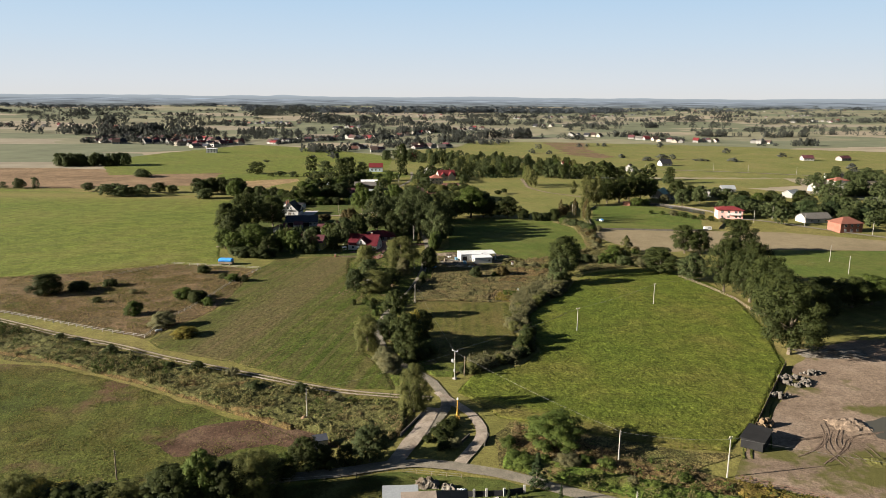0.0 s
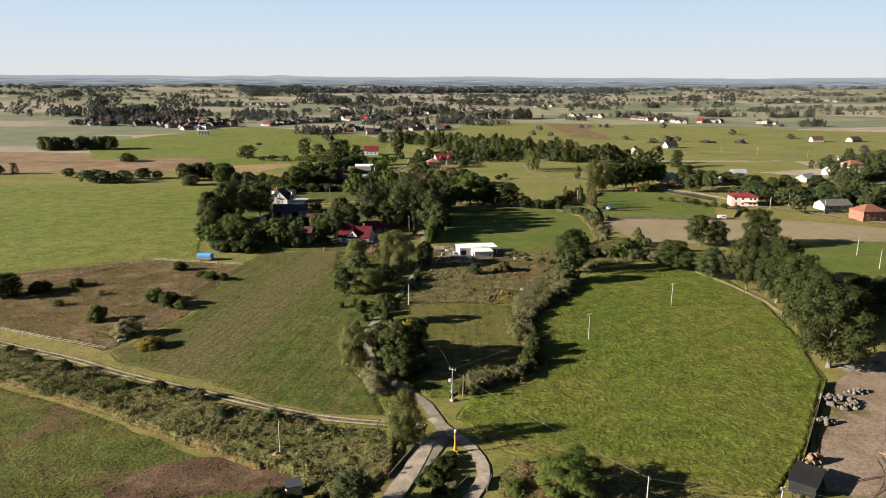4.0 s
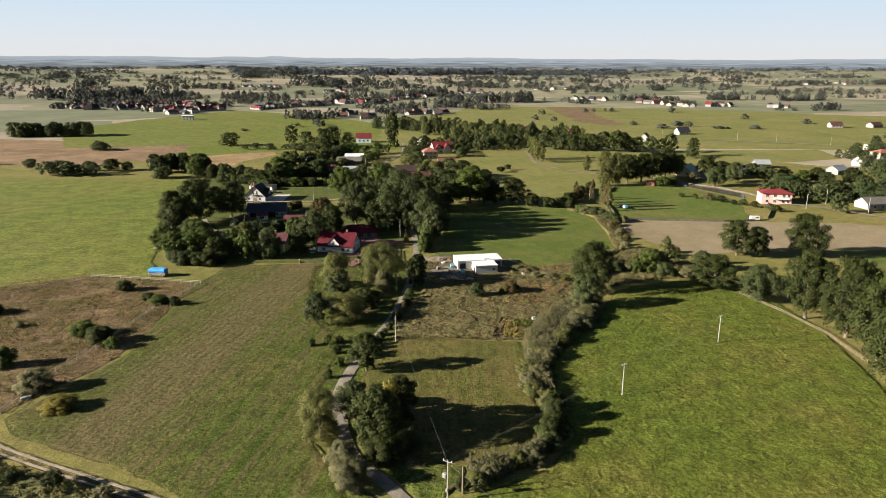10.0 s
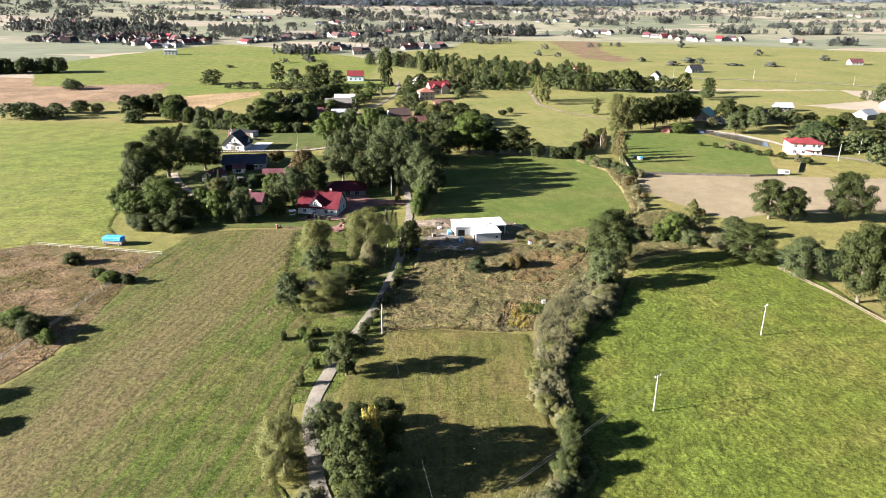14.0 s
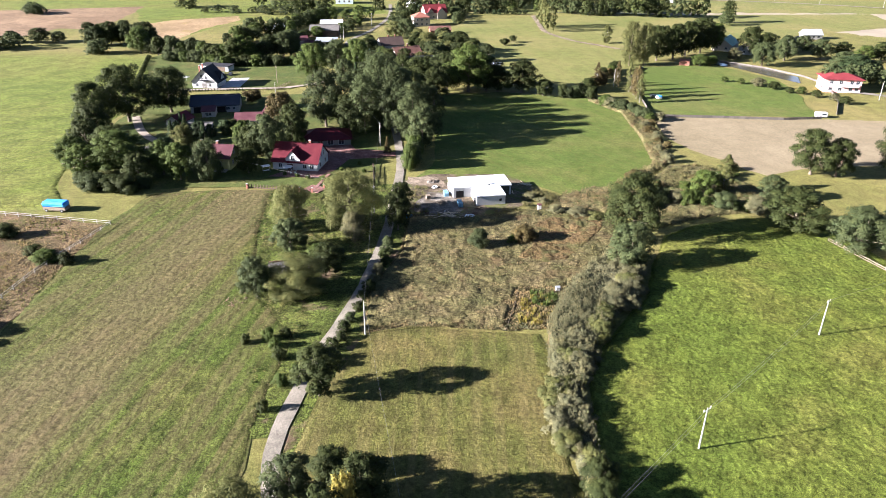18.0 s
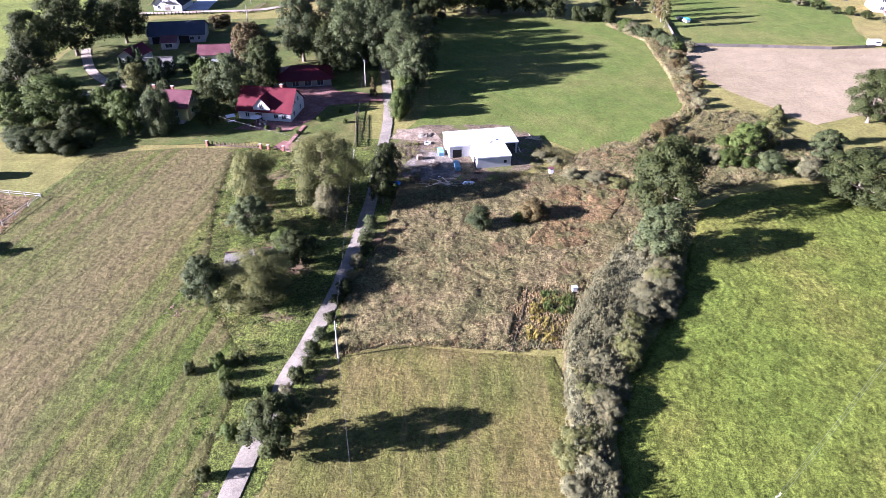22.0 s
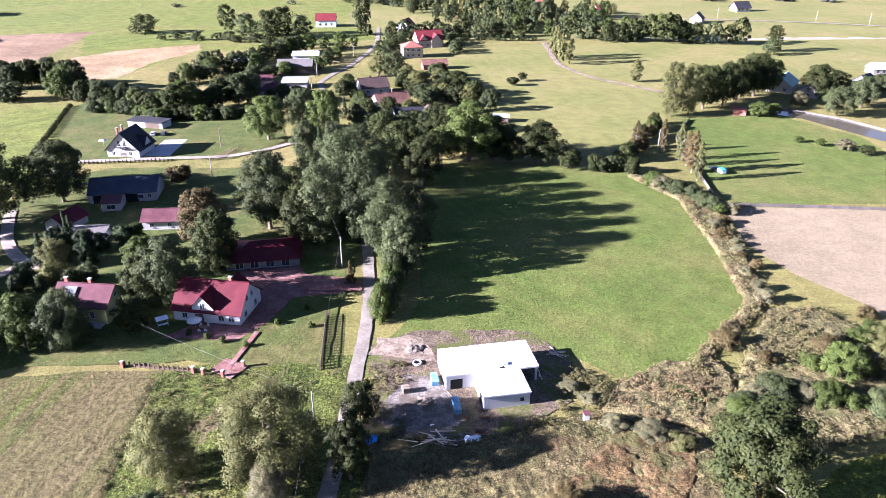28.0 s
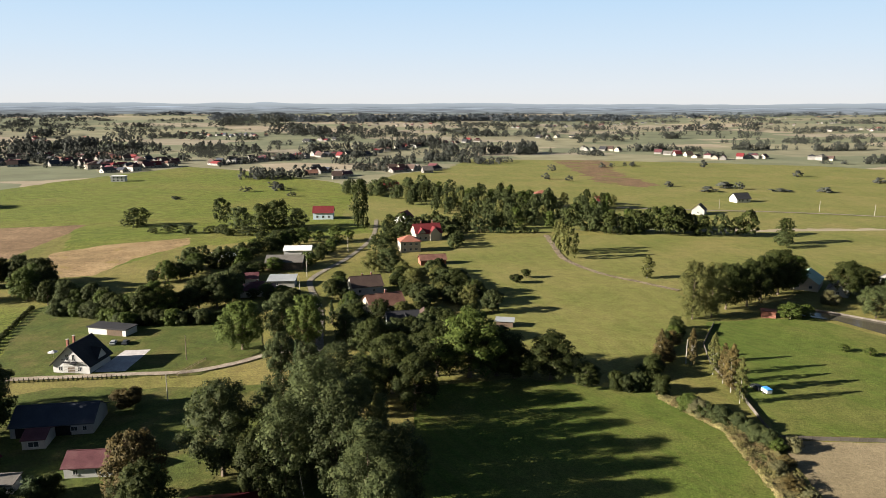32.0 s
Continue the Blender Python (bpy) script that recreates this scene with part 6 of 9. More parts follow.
def roof_mesh(w, d, hw, hr, style, over, thick=0.16):
    bm = bmesh.new()
    x, y = w / 2 + over, d / 2 + over
    drop = hr * over / (d / 2)
    lo, hi = hw - drop + 0.02, hw + hr + 0.02
    if style == "gable":
        for s in (-1, 1):
            q = [(-x, s * y, lo), (x, s * y, lo), (x, 0, hi), (-x, 0, hi)]
            t = [bm.verts.new(p) for p in q]
            u = [bm.verts.new((p[0], p[1], p[2] + thick)) for p in q]
            bm.faces.new(t)
            bm.faces.new(u[::-1])
            for i in range(4):
                j = (i + 1) % 4
                bm.faces.new((t[i], u[i], u[j], t[j]))
        add_box(bm, (2 * x, 0.28, 0.12), (0, 0, hi + thick))
    elif style in ("hip", "tent"):
        r = max(0.0, x - y) if style == "hip" else 0.0
        base = [(-x, -y), (x, -y), (x, y), (-x, y)]
        t = [bm.verts.new((a, b, lo)) for a, b in base]
        u = [bm.verts.new((a, b, lo + thick)) for a, b in base]
        bm.faces.new(t[::-1])
        for i in range(4):
            j = (i + 1) % 4
            bm.faces.new((t[i], t[j], u[j], u[i]))
        if r > 0.2:
            a, b = bm.verts.new((-r, 0, hi + thick)), bm.verts.new((r, 0, hi + thick))
            for f in ((u[0], u[1], b, a), (u[1], u[2], b), (u[2], u[3], a, b), (u[3], u[0], a)):
                bm.faces.new(f)
        else:
            a = bm.verts.new((0, 0, hi + thick))
            for i in range(4):
                bm.faces.new((u[i], u[(i + 1) % 4], a))
    elif style == "shed":
        q = [(-x, -y, hw), (x, -y, hw), (x, y, hw + hr), (-x, y, hw + hr)]
        t = [bm.verts.new((a, b, c + 0.02)) for a, b, c in q]
        u = [bm.verts.new((a, b, c + 0.02 + thick)) for a, b, c in q]
        bm.faces.new(t[::-1])
        bm.faces.new(u)
        for i in range(4):
            j = (i + 1) % 4
            bm.faces.new((t[i], t[j], u[j], u[i]))
    else:
        add_box(bm, (2 * x, 2 * y, 0.3), (0, 0, hw + 0.15))
    bmesh.ops.recalc_face_normals(bm, faces=bm.faces)
    return bm


def face_pose(side, u, z, w, d, out=0.0):
    """A pose on one of the outer walls: x along the wall, y outwards."""
    return {"S": pose(u, -d / 2 - out, z, 0, 0, 180), "N": pose(u, d / 2 + out, z), "E": pose(w / 2 + out, u, z, 0, 0, -90), "W": pose(-w / 2 - out, u, z, 0, 0, 90)}[side]


WINDOWS = {}


def add_window(root, m, ww, wh, simple=False, framemat=None):
    key = (round(ww, 2), round(wh, 2), simple)
    if key not in WINDOWS:
        t = 0.09
        fr = bmesh.new()
        for size, at in (((ww, 0.08, t), (0, 0.02, wh / 2 - t / 2)), ((ww, 0.08, t), (0, 0.02, -wh / 2 + t / 2)), ((t, 0.08, wh), (-ww / 2 + t / 2, 0.02, 0)), ((t, 0.08, wh), (ww / 2 - t / 2, 0.02, 0)), ((0.06, 0.08, wh), (0, 0.02, 0))):
            add_box(fr, size, at)
        WINDOWS[key] = (mesh_of("window", fr, M_WHITE), mesh_of("pane", box((ww - 0.1, 0.03, wh - 0.1), (0, 0.015, 0)), M_GLASS), mesh_of("sill", box((ww + 0.16, 0.16, 0.06), (0, 0.06, -wh / 2 - 0.03)), M_GREY))
    f, p, s = WINDOWS[key]
    if simple:
        ob = part("window", p, None, root)
        ob.matrix_local = m
        return
    ob = part("window", f, None, root)
    ob.matrix_local = m
    part("pane", p, None, ob)
    part("sill", s, None, ob)


def house(name, label, x, y, rz, w, d, hw, hr, wall, roof, style="gable", over=0.5, windows=(), doors=(), chimneys=(), group="", simple=False, z=0.0, category="house"):
    root = thing(name, label, category, pose(x, y, z, 0, 0, rz), group)
    part("wall", wall_mesh(w, d, hw, hr if style != "shed" else 0, style), wall, root)
    part("roof", roof_mesh(w, d, hw, hr, style, over), roof, root)
    for side, u, zc, ww, wh in windows:
        add_window(root, face_pose(side, u, zc, w, d), ww, wh, simple)
    for side, u, dw, dh in doors:
        ob = part("door", box((dw, 0.08, dh), (0, 0.02, dh / 2)), M_WOODDARK, root)
        ob.matrix_local = face_pose(side, u, 0, w, d)
        if not simple:
            part("handle", box((0.14, 0.06, 0.04), (dw * 0.36, 0.08, 1.0)), M_STEEL, ob)
    for u, v, top in chimneys:
        ob = part("chimney", box((0.7, 0.55, top - hw), (u, v, (top + hw) / 2)), M_BRICKWALL if not simple else M_GREY, root)
        part("cap", box((0.85, 0.7, 0.1), (u, v, top + 0.05)), M_GREY, ob)
    return root


def gable_front(root, name, u, z0, width, rise, reach, w, d, side, wall, roof):
    """A cross gable or dormer: a small gabled body that runs back into the roof."""
    m = face_pose(side, u, z0, w, d)
    bm = wall_mesh(reach, width, rise[0], rise[1], "gable")
    bmesh.ops.transform(bm, matrix=pose(0, -reach / 2 + 0.05, 0, 0, 0, 90), verts=bm.verts)
    ob = part(name, bm, wall, root)
    ob.matrix_local = m
    bm = roof_mesh(reach, width, rise[0], rise[1], "gable", 0.3, 0.12)
    bmesh.ops.transform(bm, matrix=pose(0, -reach / 2 + 0.05, 0, 0, 0, 90), verts=bm.verts)
    part("roof", bm, roof, ob)
    return ob


# red-roofed house with its garage
red = house("house", "white house with a dark red tiled roof and dormer", -39.7, 350.0, -10, 14.6, 10.6, 2.9, 4.4, M_WHITE, M_REDROOF,
            windows=[("S", -4.8, 1.5, 1.2, 1.3), ("S", 3.2, 1.5, 1.3, 1.3), ("S", 5.4, 1.5, 1.3, 1.3), ("E", -2.6, 1.5, 1.2, 1.3), ("E", 2.4, 1.5, 1.2, 1.3), ("E", -1.2, 4.4, 1.0, 1.3), ("E", 1.2, 4.4, 1.0, 1.3)],
            doors=[("S", -1.6, 1.8, 2.1)], chimneys=[(3.5, 0.2, 8.3)])
dormer = gable_front(red, "dormer", -0.6, 2.6, 4.6, (1.2, 2.6), 4.2, 14.6, 10.6, "S", M_WHITE, M_REDROOF)
add_window(dormer, pose(0, 0.06, 1.5), 1.1, 1.5)
gable_front(red, "entrance_gable", 1.0, 0.0, 4.2, (2.6, 2.2), 3.4, 14.6, 17.2, "N", M_WHITE, M_REDROOF)
# shade under the deep eaves is put into the wall's duller render
house("garage", "long low garage with a red tiled roof", -35.3, 374.5, 10, 17.0, 11.0, 2.5, 2.3, M_FARWALL, M_REDROOF, style="hip", over=0.7,
      windows=[("S", u, 1.3, 2.0, 1.8) for u in (-5.5, -2.0, 1.6, 5.2)], category="garage")
# olive house
olive = house("house", "olive-green house with a maroon sheet roof", -66.0, 349.0, -6, 11.5, 8.4, 4.2, 2.8, M_GREENWALL, M_MAROON,
              windows=[("S", -2.0, 2.2, 1.2, 1.5), ("S", 2.6, 2.2, 1.0, 1.7), ("E", -1.6, 2.2, 1.0, 1.4), ("E", 1.6, 2.2, 1.0, 1.4), ("E", 0, 5.0, 1.0, 1.2)], chimneys=[(-4.4, 0.3, 8.2), (0.6, 0.5, 8.0)])
part("skylight_panel", box((2.6, 3.2, 0.12), (-2.6, -2.35, 5.95), rx=33.7), M_SKYPANEL, olive, "blue-grey sheet repair on the roof")
part("porch", box((4.0, 2.2, 0.5), (3.0, -5.2, 0.25)), M_GREY, olive)
# barn and outbuildings
barn = house("barn", "long barn with a blue-grey roof", -85.0, 416.3, 9, 18.6, 11.5, 3.0, 2.9, M_GREY, M_BARNROOF, over=0.4,
             windows=[("S", 5.0, 1.7, 1.6, 1.2), ("S", 7.4, 1.7, 1.0, 1.2)], category="barn")
# open bays are slabs on the wall, their inner shade painted black
part("open_bay", box((4.2, 0.2, 2.6), (2.2, -5.7, 1.3)), M_DARK, barn, "shade-dark slab for an open bay of the barn")
part("open_bay", box((3.0, 0.2, 2.6), (-6.6, -5.7, 1.3)), M_DARK, barn, "shade-dark slab for an open bay of the barn")
house("shed", "lean shed wing with a maroon roof", -85.3, 407.2, 9, 5.0, 6.6, 2.5, 1.2, M_GREY, M_MAROON, over=0.3, category="shed", windows=[("S", 0, 1.4, 2.4, 1.4)])
house("cottage", "small white cottage with a maroon roof", -66.6, 395.0, 5, 9.6, 7.4, 2.7, 1.9, M_WHITE, M_MAROON, windows=[("S", -2.4, 1.5, 1.1, 1.2), ("S", 2.2, 1.5, 1.1, 1.2)])
house("gazebo", "small wooden gazebo with a pointed red roof", -61.8, 403.0, 5, 4.2, 4.2, 2.4, 2.6, M_WOODDARK, M_MAROON, style="tent", category="gazebo", windows=[("S", 0, 1.4, 2.0, 1.2)])
house("cottage", "little outbuilding with a dark red roof", -92.3, 393.6, 72, 8.0, 6.4, 2.5, 2.0, M_GREY, M_REDROOF, windows=[("W", 0, 1.4, 1.2, 1.2)])
house("shed", "low greenhouse shed with a pale sheet roof", -83.0, 386.5, 5, 9.0, 4.0, 2.0, 0.6, M_GREY, M_ETERNIT, style="shed", over=0.2, category="shed")
# white house
wh = house("house", "white house with a steep black roof and balcony", -99.6, 456.8, 84, 11.0, 11.4, 3.0, 5.6, M_WHITE, M_DARKROOF, over=0.7,
           windows=[("W", -2.6, 1.5, 1.2, 1.4), ("W", -1.0, 5.0, 1.0, 2.0), ("W", 1.0, 5.0, 1.0, 2.0), ("W", 3.4, 1.5, 1.2, 1.4)], doors=[("W", 0.0, 2.2, 2.1)], chimneys=[(1.5, 3.0, 9.4), (-1.0, 3.4, 9.0)])
rail = bmesh.new()
for i in range(13):
    add_box(rail, (0.05, 0.05, 1.0), (-2.1 + i * 0.35, 0.9, 4.2))
for z in (3.72, 4.7):
    add_box(rail, (4.3, 0.07, 0.07), (0, 0.9, z))
add_box(rail, (4.4, 1.0, 0.16), (0, 0.5, 3.6))
ob = part("balcony", rail, M_DARKROOF, wh)
ob.matrix_local = face_pose("W", 0, 0, 11.0, 11.4)
for i in range(6):
    ob = part("stone_band", box((4.6, 0.1, 0.16), (0, 0.06, 0.35 + i * 0.5)), M_GREY, wh)
    ob.matrix_local = face_pose("W", 0, 0, 11.0, 11.4)
gable_front(wh, "side_gable", 1.0, 2.6, 5.0, (0.6, 3.0), 5.0, 11.0, 11.4, "S", M_WHITE, M_DARKROOF)
house("carport", "low flat-roofed carport with white walls", -105.2, 489.6, -14, 15.0, 6.0, 2.5, 0.2, M_WHITE, M_DARKROOF, style="flat", over=0.4, category="carport", doors=[("S", 3.0, 6.0, 2.2)])

# unfinished white building
site = thing("unfinished_building", "unfinished white block building with flat insulated roofs", "building", pose(16.1, 327.6, 0, 0, 0, 10.2))
bm = bmesh.new()
add_box(bm, (13.2, 8.2, 3.0), (-1.9, 0, 1.5))
part("wall", bm, M_WHITE, site)
bm = bmesh.new()
add_box(bm, (17.2, 8.6, 0.32), (0, 0, 3.12))
part("roof", bm, M_WHITEROOF, site, "white insulation boards on the main roof")
for u, v in ((8.2, -3.9), (8.2, 3.9), (5.6, 3.9)):
    part("pier", box((0.4, 0.4, 3.0), (u, v, 1.5)), M_WHITE, site)
part("annex_wall", box((8.2, 6.9, 2.7), (0.9, -7.3, 1.35)), M_WHITE, site)
part("annex_roof", box((8.5, 7.2, 0.3), (0.9, -7.3, 2.85)), M_WHITEROOF, site)
# openings and hatch hole are slabs coloured as the shade within
part("opening", box((0.7, 0.08, 0.7), (3.6, -10.78, 1.5)), M_DARK, site, "shade-dark slab for a small square window hole")
part("opening", box((0.08, 1.6, 2.0), (-3.24, -8.6, 1.0)), M_DARK, site, "shade-dark slab for the door hole in the annex")
part("opening", box((2.2, 0.08, 2.2), (-6.6, -4.14, 1.1)), M_DARK, site, "shade-dark slab for the door hole in the main wall")
part("roof_hatch", box((1.1, 0.9, 0.35), (2.6, -2.6, 3.4)), M_WHITEROOF, site)
part("hatch_hole", box((0.8, 0.6, 0.06), (1.9, -3.6, 3.3)), M_DARK, site)
hrng = random.Random(3)
for i in range(14):
    part("insulation_joint", box((0.5, 0.12, 0.03), (hrng.uniform(-7.5, 2.5), hrng.uniform(-3.2, 3.6), 3.295), rz=-8), M_GREY, site)

# settlement along the lane
house("house", "white cottage with a hipped maroon roof", -67.5, 541.5, 14, 14.0, 9.5, 3.0, 2.4, M_WHITE, M_MAROON, style="hip", windows=[("S", -4, 1.5, 1.3, 1.3), ("S", 0, 1.5, 1.3, 1.3), ("S", 4, 1.5, 1.3, 1.3)], chimneys=[(0, 0.5, 6.2)], group="settlement houses")
house("outbuilding", "low outbuilding with a pale sheet roof", -60.2, 556.5, 4, 11.5, 9.0, 3.0, 0.8, M_GREY, M_SHEETROOF, style="shed", category="outbuilding", windows=[("S", -2, 1.6, 1.6, 1.2)])
house("barn", "open barn with a weathered grey roof", -66.0, 591.0, 2, 17.5, 10.5, 4.0, 2.4, M_WOODDARK, M_ETERNIT, category="barn", doors=[("S", -4, 3.6, 3.2), ("S", 3.5, 3.6, 3.2)])
house("barn", "maroon-roofed barn beside the lane", -78.0, 560.0, 10, 12.0, 8.0, 3.0, 1.8, M_GREY, M_MAROON, category="barn", windows=[("S", 0, 1.6, 1.3, 1.0)])
house("barn", "low barn with a white sheet roof", -66.0, 623.0, 4, 14.0, 10.0, 3.2, 1.5, M_WHITE, M_WHITEROOF, category="barn", windows=[("S", 3, 1.6, 1.4, 1.2)])
house("shed", "polytunnel-like shed with a pale roof", -101.0, 608.0, 8, 12.0, 8.0, 2.6, 1.6, M_GREY, M_SHEETROOF, category="shed")
house("house", "cottage with a brown tiled roof", -22.5, 545.5, 20, 13.0, 11.0, 3.6, 3.4, M_GREY, M_BROWNROOF, windows=[("S", -3.5, 1.8, 1.3, 1.4), ("S", 2.5, 1.8, 1.3, 1.4), ("W", 0, 1.8, 1.3, 1.4)], chimneys=[(3, 0.5, 8.2), (-1, 0.4, 8.0)], group="settlement houses")
house("house", "wide cottage with a rusty red-brown roof", -12.4, 516.5, 24, 14.0, 11.0, 3.6, 3.4, M_CREAM, M_RUSTROOF, windows=[("S", -4.5, 1.8, 1.3, 1.4), ("S", -1, 1.8, 1.3, 1.4), ("S", 3.5, 1.8, 1.3, 1.4), ("W", 0, 2, 1.3, 1.4)], chimneys=[(1, 0.5, 8.4)], group="settlement houses")
gab = house("house", "grey cottage with a dark roof and dormer", -4.0, 494.5, 12, 11.0, 9.0, 3.4, 3.0, M_WHITE, M_DARKROOF, windows=[("S", -3.4, 1.7, 1.2, 1.4), ("S", 3.6, 1.7, 1.2, 1.4)], group="settlement houses")
g2 = gable_front(gab, "dormer", 0.6, 3.0, 3.6, (0.8, 2.0), 4.0, 11.0, 9.6, "S", M_WHITE, M_DARKROOF)
add_window(g2, pose(0, 0.06, 1.2), 1.0, 1.3)
house("house", "small white house with a grey roof", 4.4, 497.8, 102, 8.0, 6.0, 3.2, 2.4, M_WHITE, M_BROWNROOF, windows=[("W", 0, 1.7, 1.6, 1.4)], group="settlement houses")
house("shed", "garden shed with a pale sheet roof", 33.0, 497.0, -10, 6.0, 3.5, 2.2, 0.4, M_WOODDARK, M_SHEETROOF, style="shed", category="shed")
house("house", "pink-grey house with a hipped red roof", -7.0, 633.5, 12, 11.0, 10.5, 6.0, 2.6, M_CREAM, M_ORANGEROOF, style="hip", windows=[("S", u, z, 1.4, 1.4) for u in (-3.2, 0, 3.2) for z in (1.6, 4.5)], group="settlement houses")
v = house("villa", "large villa with bright red roofs", 2.0, 668.0, 18, 16.0, 12.0, 4.6, 4.8, M_CREAM, M_BRIGHTROOF, windows=[("S", u, 1.7, 1.4, 1.4) for u in (-5.5, -2, 5.5)] + [("E", 0, 5.0, 1.2, 1.4)], chimneys=[(-3, 0.6, 11), (4, 0.6, 11)], group="settlement houses")
gable_front(v, "front_gable", 3.2, 0.0, 6.0, (4.6, 3.4), 7.0, 16.0, 15.0, "S", M_CREAM, M_BRIGHTROOF)
gable_front(v, "front_gable", -4.4, 3.6, 4.4, (1.4, 2.4), 5.0, 16.0, 12.4, "S", M_CREAM, M_BRIGHTROOF)
house("outbuilding", "low brick outbuilding with a red-brown roof", 6.0, 600.0, 12, 13.0, 7.0, 2.8, 2.0, M_BRICKWALL, M_RUSTROOF, category="outbuilding", windows=[("S", 2, 1.5, 1.4, 1.2)])
house("house", "white house with a red roof and pale green gable", -14.0, 727.0, 70, 12.0, 9.0, 4.0, 4.0, M_WHITE, M_BRIGHTROOF, windows=[("W", 0, 4.6, 1.6, 1.4), ("W", -2, 1.7, 1.3, 1.4), ("W", 2, 1.7, 1.3, 1.4)], group="settlement houses")
house("house", "pale blue house with a bright red roof", -72.0, 747.0, 4, 14.0, 11.0, 4.8, 3.8, M_BLUEWALL, M_BRIGHTROOF, windows=[("S", u, 2.0, 1.5, 1.6) for u in (-4, 0, 4)], group="settlement houses")
house("house", "orange-roofed house behind the copse", 98.0, 850.0, 0, 12.0, 10.0, 5.5, 2.4, M_CREAM, M_ORANGEROOF, style="hip", windows=[("S", u, z, 1.4, 1.4) for u in (-3, 3) for z in (1.6, 4.3)], group="settlement houses")
house("house", "low house with a red roof", 143.5, 822.0, 10, 12.0, 9.0, 3.4, 3.0, M_CREAM, M_BRIGHTROOF, windows=[("S", -2, 1.6, 1.4, 1.4), ("S", 3, 1.6, 1.4, 1.4)], group="settlement houses")
house("house", "white house with a black roof standing alone", 263.0, 836.0, 14, 13.0, 10.0, 3.4, 4.2, M_WHITE, M_DARKROOF, over=0.8, windows=[("S", u, 1.8, 1.6, 1.6) for u in (-4, -1, 3.4)] + [("W", -2, 1.8, 1.4, 1.5), ("W", 2, 1.8, 1.4, 1.5), ("W", 0, 5.4, 1.6, 1.4)], group="far houses")
house("house", "grey cottage beside the shelter belt", 203.5, 768.0, 60, 10.0, 9.0, 3.6, 4.0, M_GREY, M_BROWNROOF, windows=[("W", 0, 1.8, 1.4, 1.4)], group="far houses")
house("house", "farmhouse with a maroon roof among trees", -35.0, 920.0, 0, 14.0, 10.0, 3.6, 3.6, M_CREAM, M_BRIGHTROOF, windows=[("S", u, 1.8, 1.4, 1.4) for u in (-4, 0, 4)], group="far houses")
# right side houses
ph = house("house", "pink two-storey house with a flat hipped red roof", 187.0, 454.0, -10, 15.5, 10.5, 6.2, 1.6, M_PINKWALL, M_BRIGHTROOF, style="hip", over=0.9, windows=[("S", u, z, 1.6, 1.5) for u in (-5, -1, 3.5, 6.0) for z in (1.6, 4.6)] + [("W", u, z, 1.4, 1.5) for u in (-2.5, 2.5) for z in (1.6, 4.6)], group="houses by the road")
part("balcony", box((8.0, 1.4, 0.9), (2.5, -5.9, 3.3)), M_WHITE, ph)
house("house", "brick-pink house with an orange hipped roof", 237.5, 408.0, 10, 14.5, 11.0, 5.6, 3.0, M_BRICKWALL, M_ORANGEROOF, style="hip", windows=[("S", u, z, 1.5, 1.5) for u in (-4, 0, 4) for z in (1.6, 4.3)], group="houses by the road")
house("house", "low farmhouse with a weathered grey roof", 236.0, 441.0, 10, 18.0, 10.0, 3.0, 2.8, M_GREY, M_ETERNIT, windows=[("S", u, 1.5, 1.4, 1.3) for u in (-5, 0, 5)], group="houses by the road")
house("house", "old house with a pale green sheet roof", 172.0, 553.0, 55, 16.0, 11.0, 3.6, 3.4, M_CREAM, M_GREENROOF, windows=[("W", -2.5, 1.8, 1.4, 1.4), ("W", 2.5, 1.8, 1.4, 1.4)], group="houses by the road")
house("shed", "grey barn with a dark roof by the pond", 179.0, 540.0, 55, 9.0, 8.0, 3.0, 2.6, M_GREY, M_BROWNROOF, category="shed", windows=[("W", 0, 1.6, 1.4, 1.3)])
house("shed", "small brick-red hut by the paddock", 134.0, 508.0, -20, 5.0, 3.5, 2.2, 0.3, M_BRICKWALL, M_ORANGEROOF, style="shed", over=0.2, category="hut")
for i, (x, y, rz, w, d, hw, hr, wall, roof, st) in enumerate([
    (363, 644, 12, 14, 11, 5.0, 2.4, M_FARWALL, M_ORANGEROOF, "hip"), (350, 612, 70, 12, 10, 4, 3.6, M_FARWALL, M_DARKROOF, "gable"), (322, 600, 20, 13, 10, 4, 3.4, M_GREY, M_BROWNROOF, "gable"), (392, 600, 15, 14, 11, 4, 4, M_FARWALL, M_DARKROOF, "gable"),
    (388, 696, 10, 15, 9, 5.4, 0.3, M_GREY, M_ETERNIT, "flat"), (479, 928, 0, 14, 10, 3.4, 3.4, M_GREY, M_MAROON, "gable"), (528, 930, 20, 16, 10, 3.4, 3.0, M_FARWALL, M_MAROON, "gable"), (280, 560, 30, 12, 9, 3.2, 2.6, M_FARWALL, M_SHEETROOF, "gable"),
    (260, 470, 15, 12, 9, 3.4, 3.2, M_FARWALL, M_BROWNROOF, "gable"), (300, 430, 20, 14, 10, 3.4, 3.2, M_GREY, M_MAROON, "gable"), (215, 560, 40, 10, 8, 3.0, 2.8, M_FARWALL, M_BARNROOF, "gable"), (240, 590, 0, 11, 8, 3, 2.6, M_FARWALL, M_SHEETROOF, "gable")]):
    house("house", "detached house among trees by the road", x, y, rz, w, d, hw, hr, wall, roof, style=st, windows=[("S", u, 1.7, 1.4, 1.4) for u in (-w * 0.28, 0, w * 0.28)], group="far houses", simple=True)
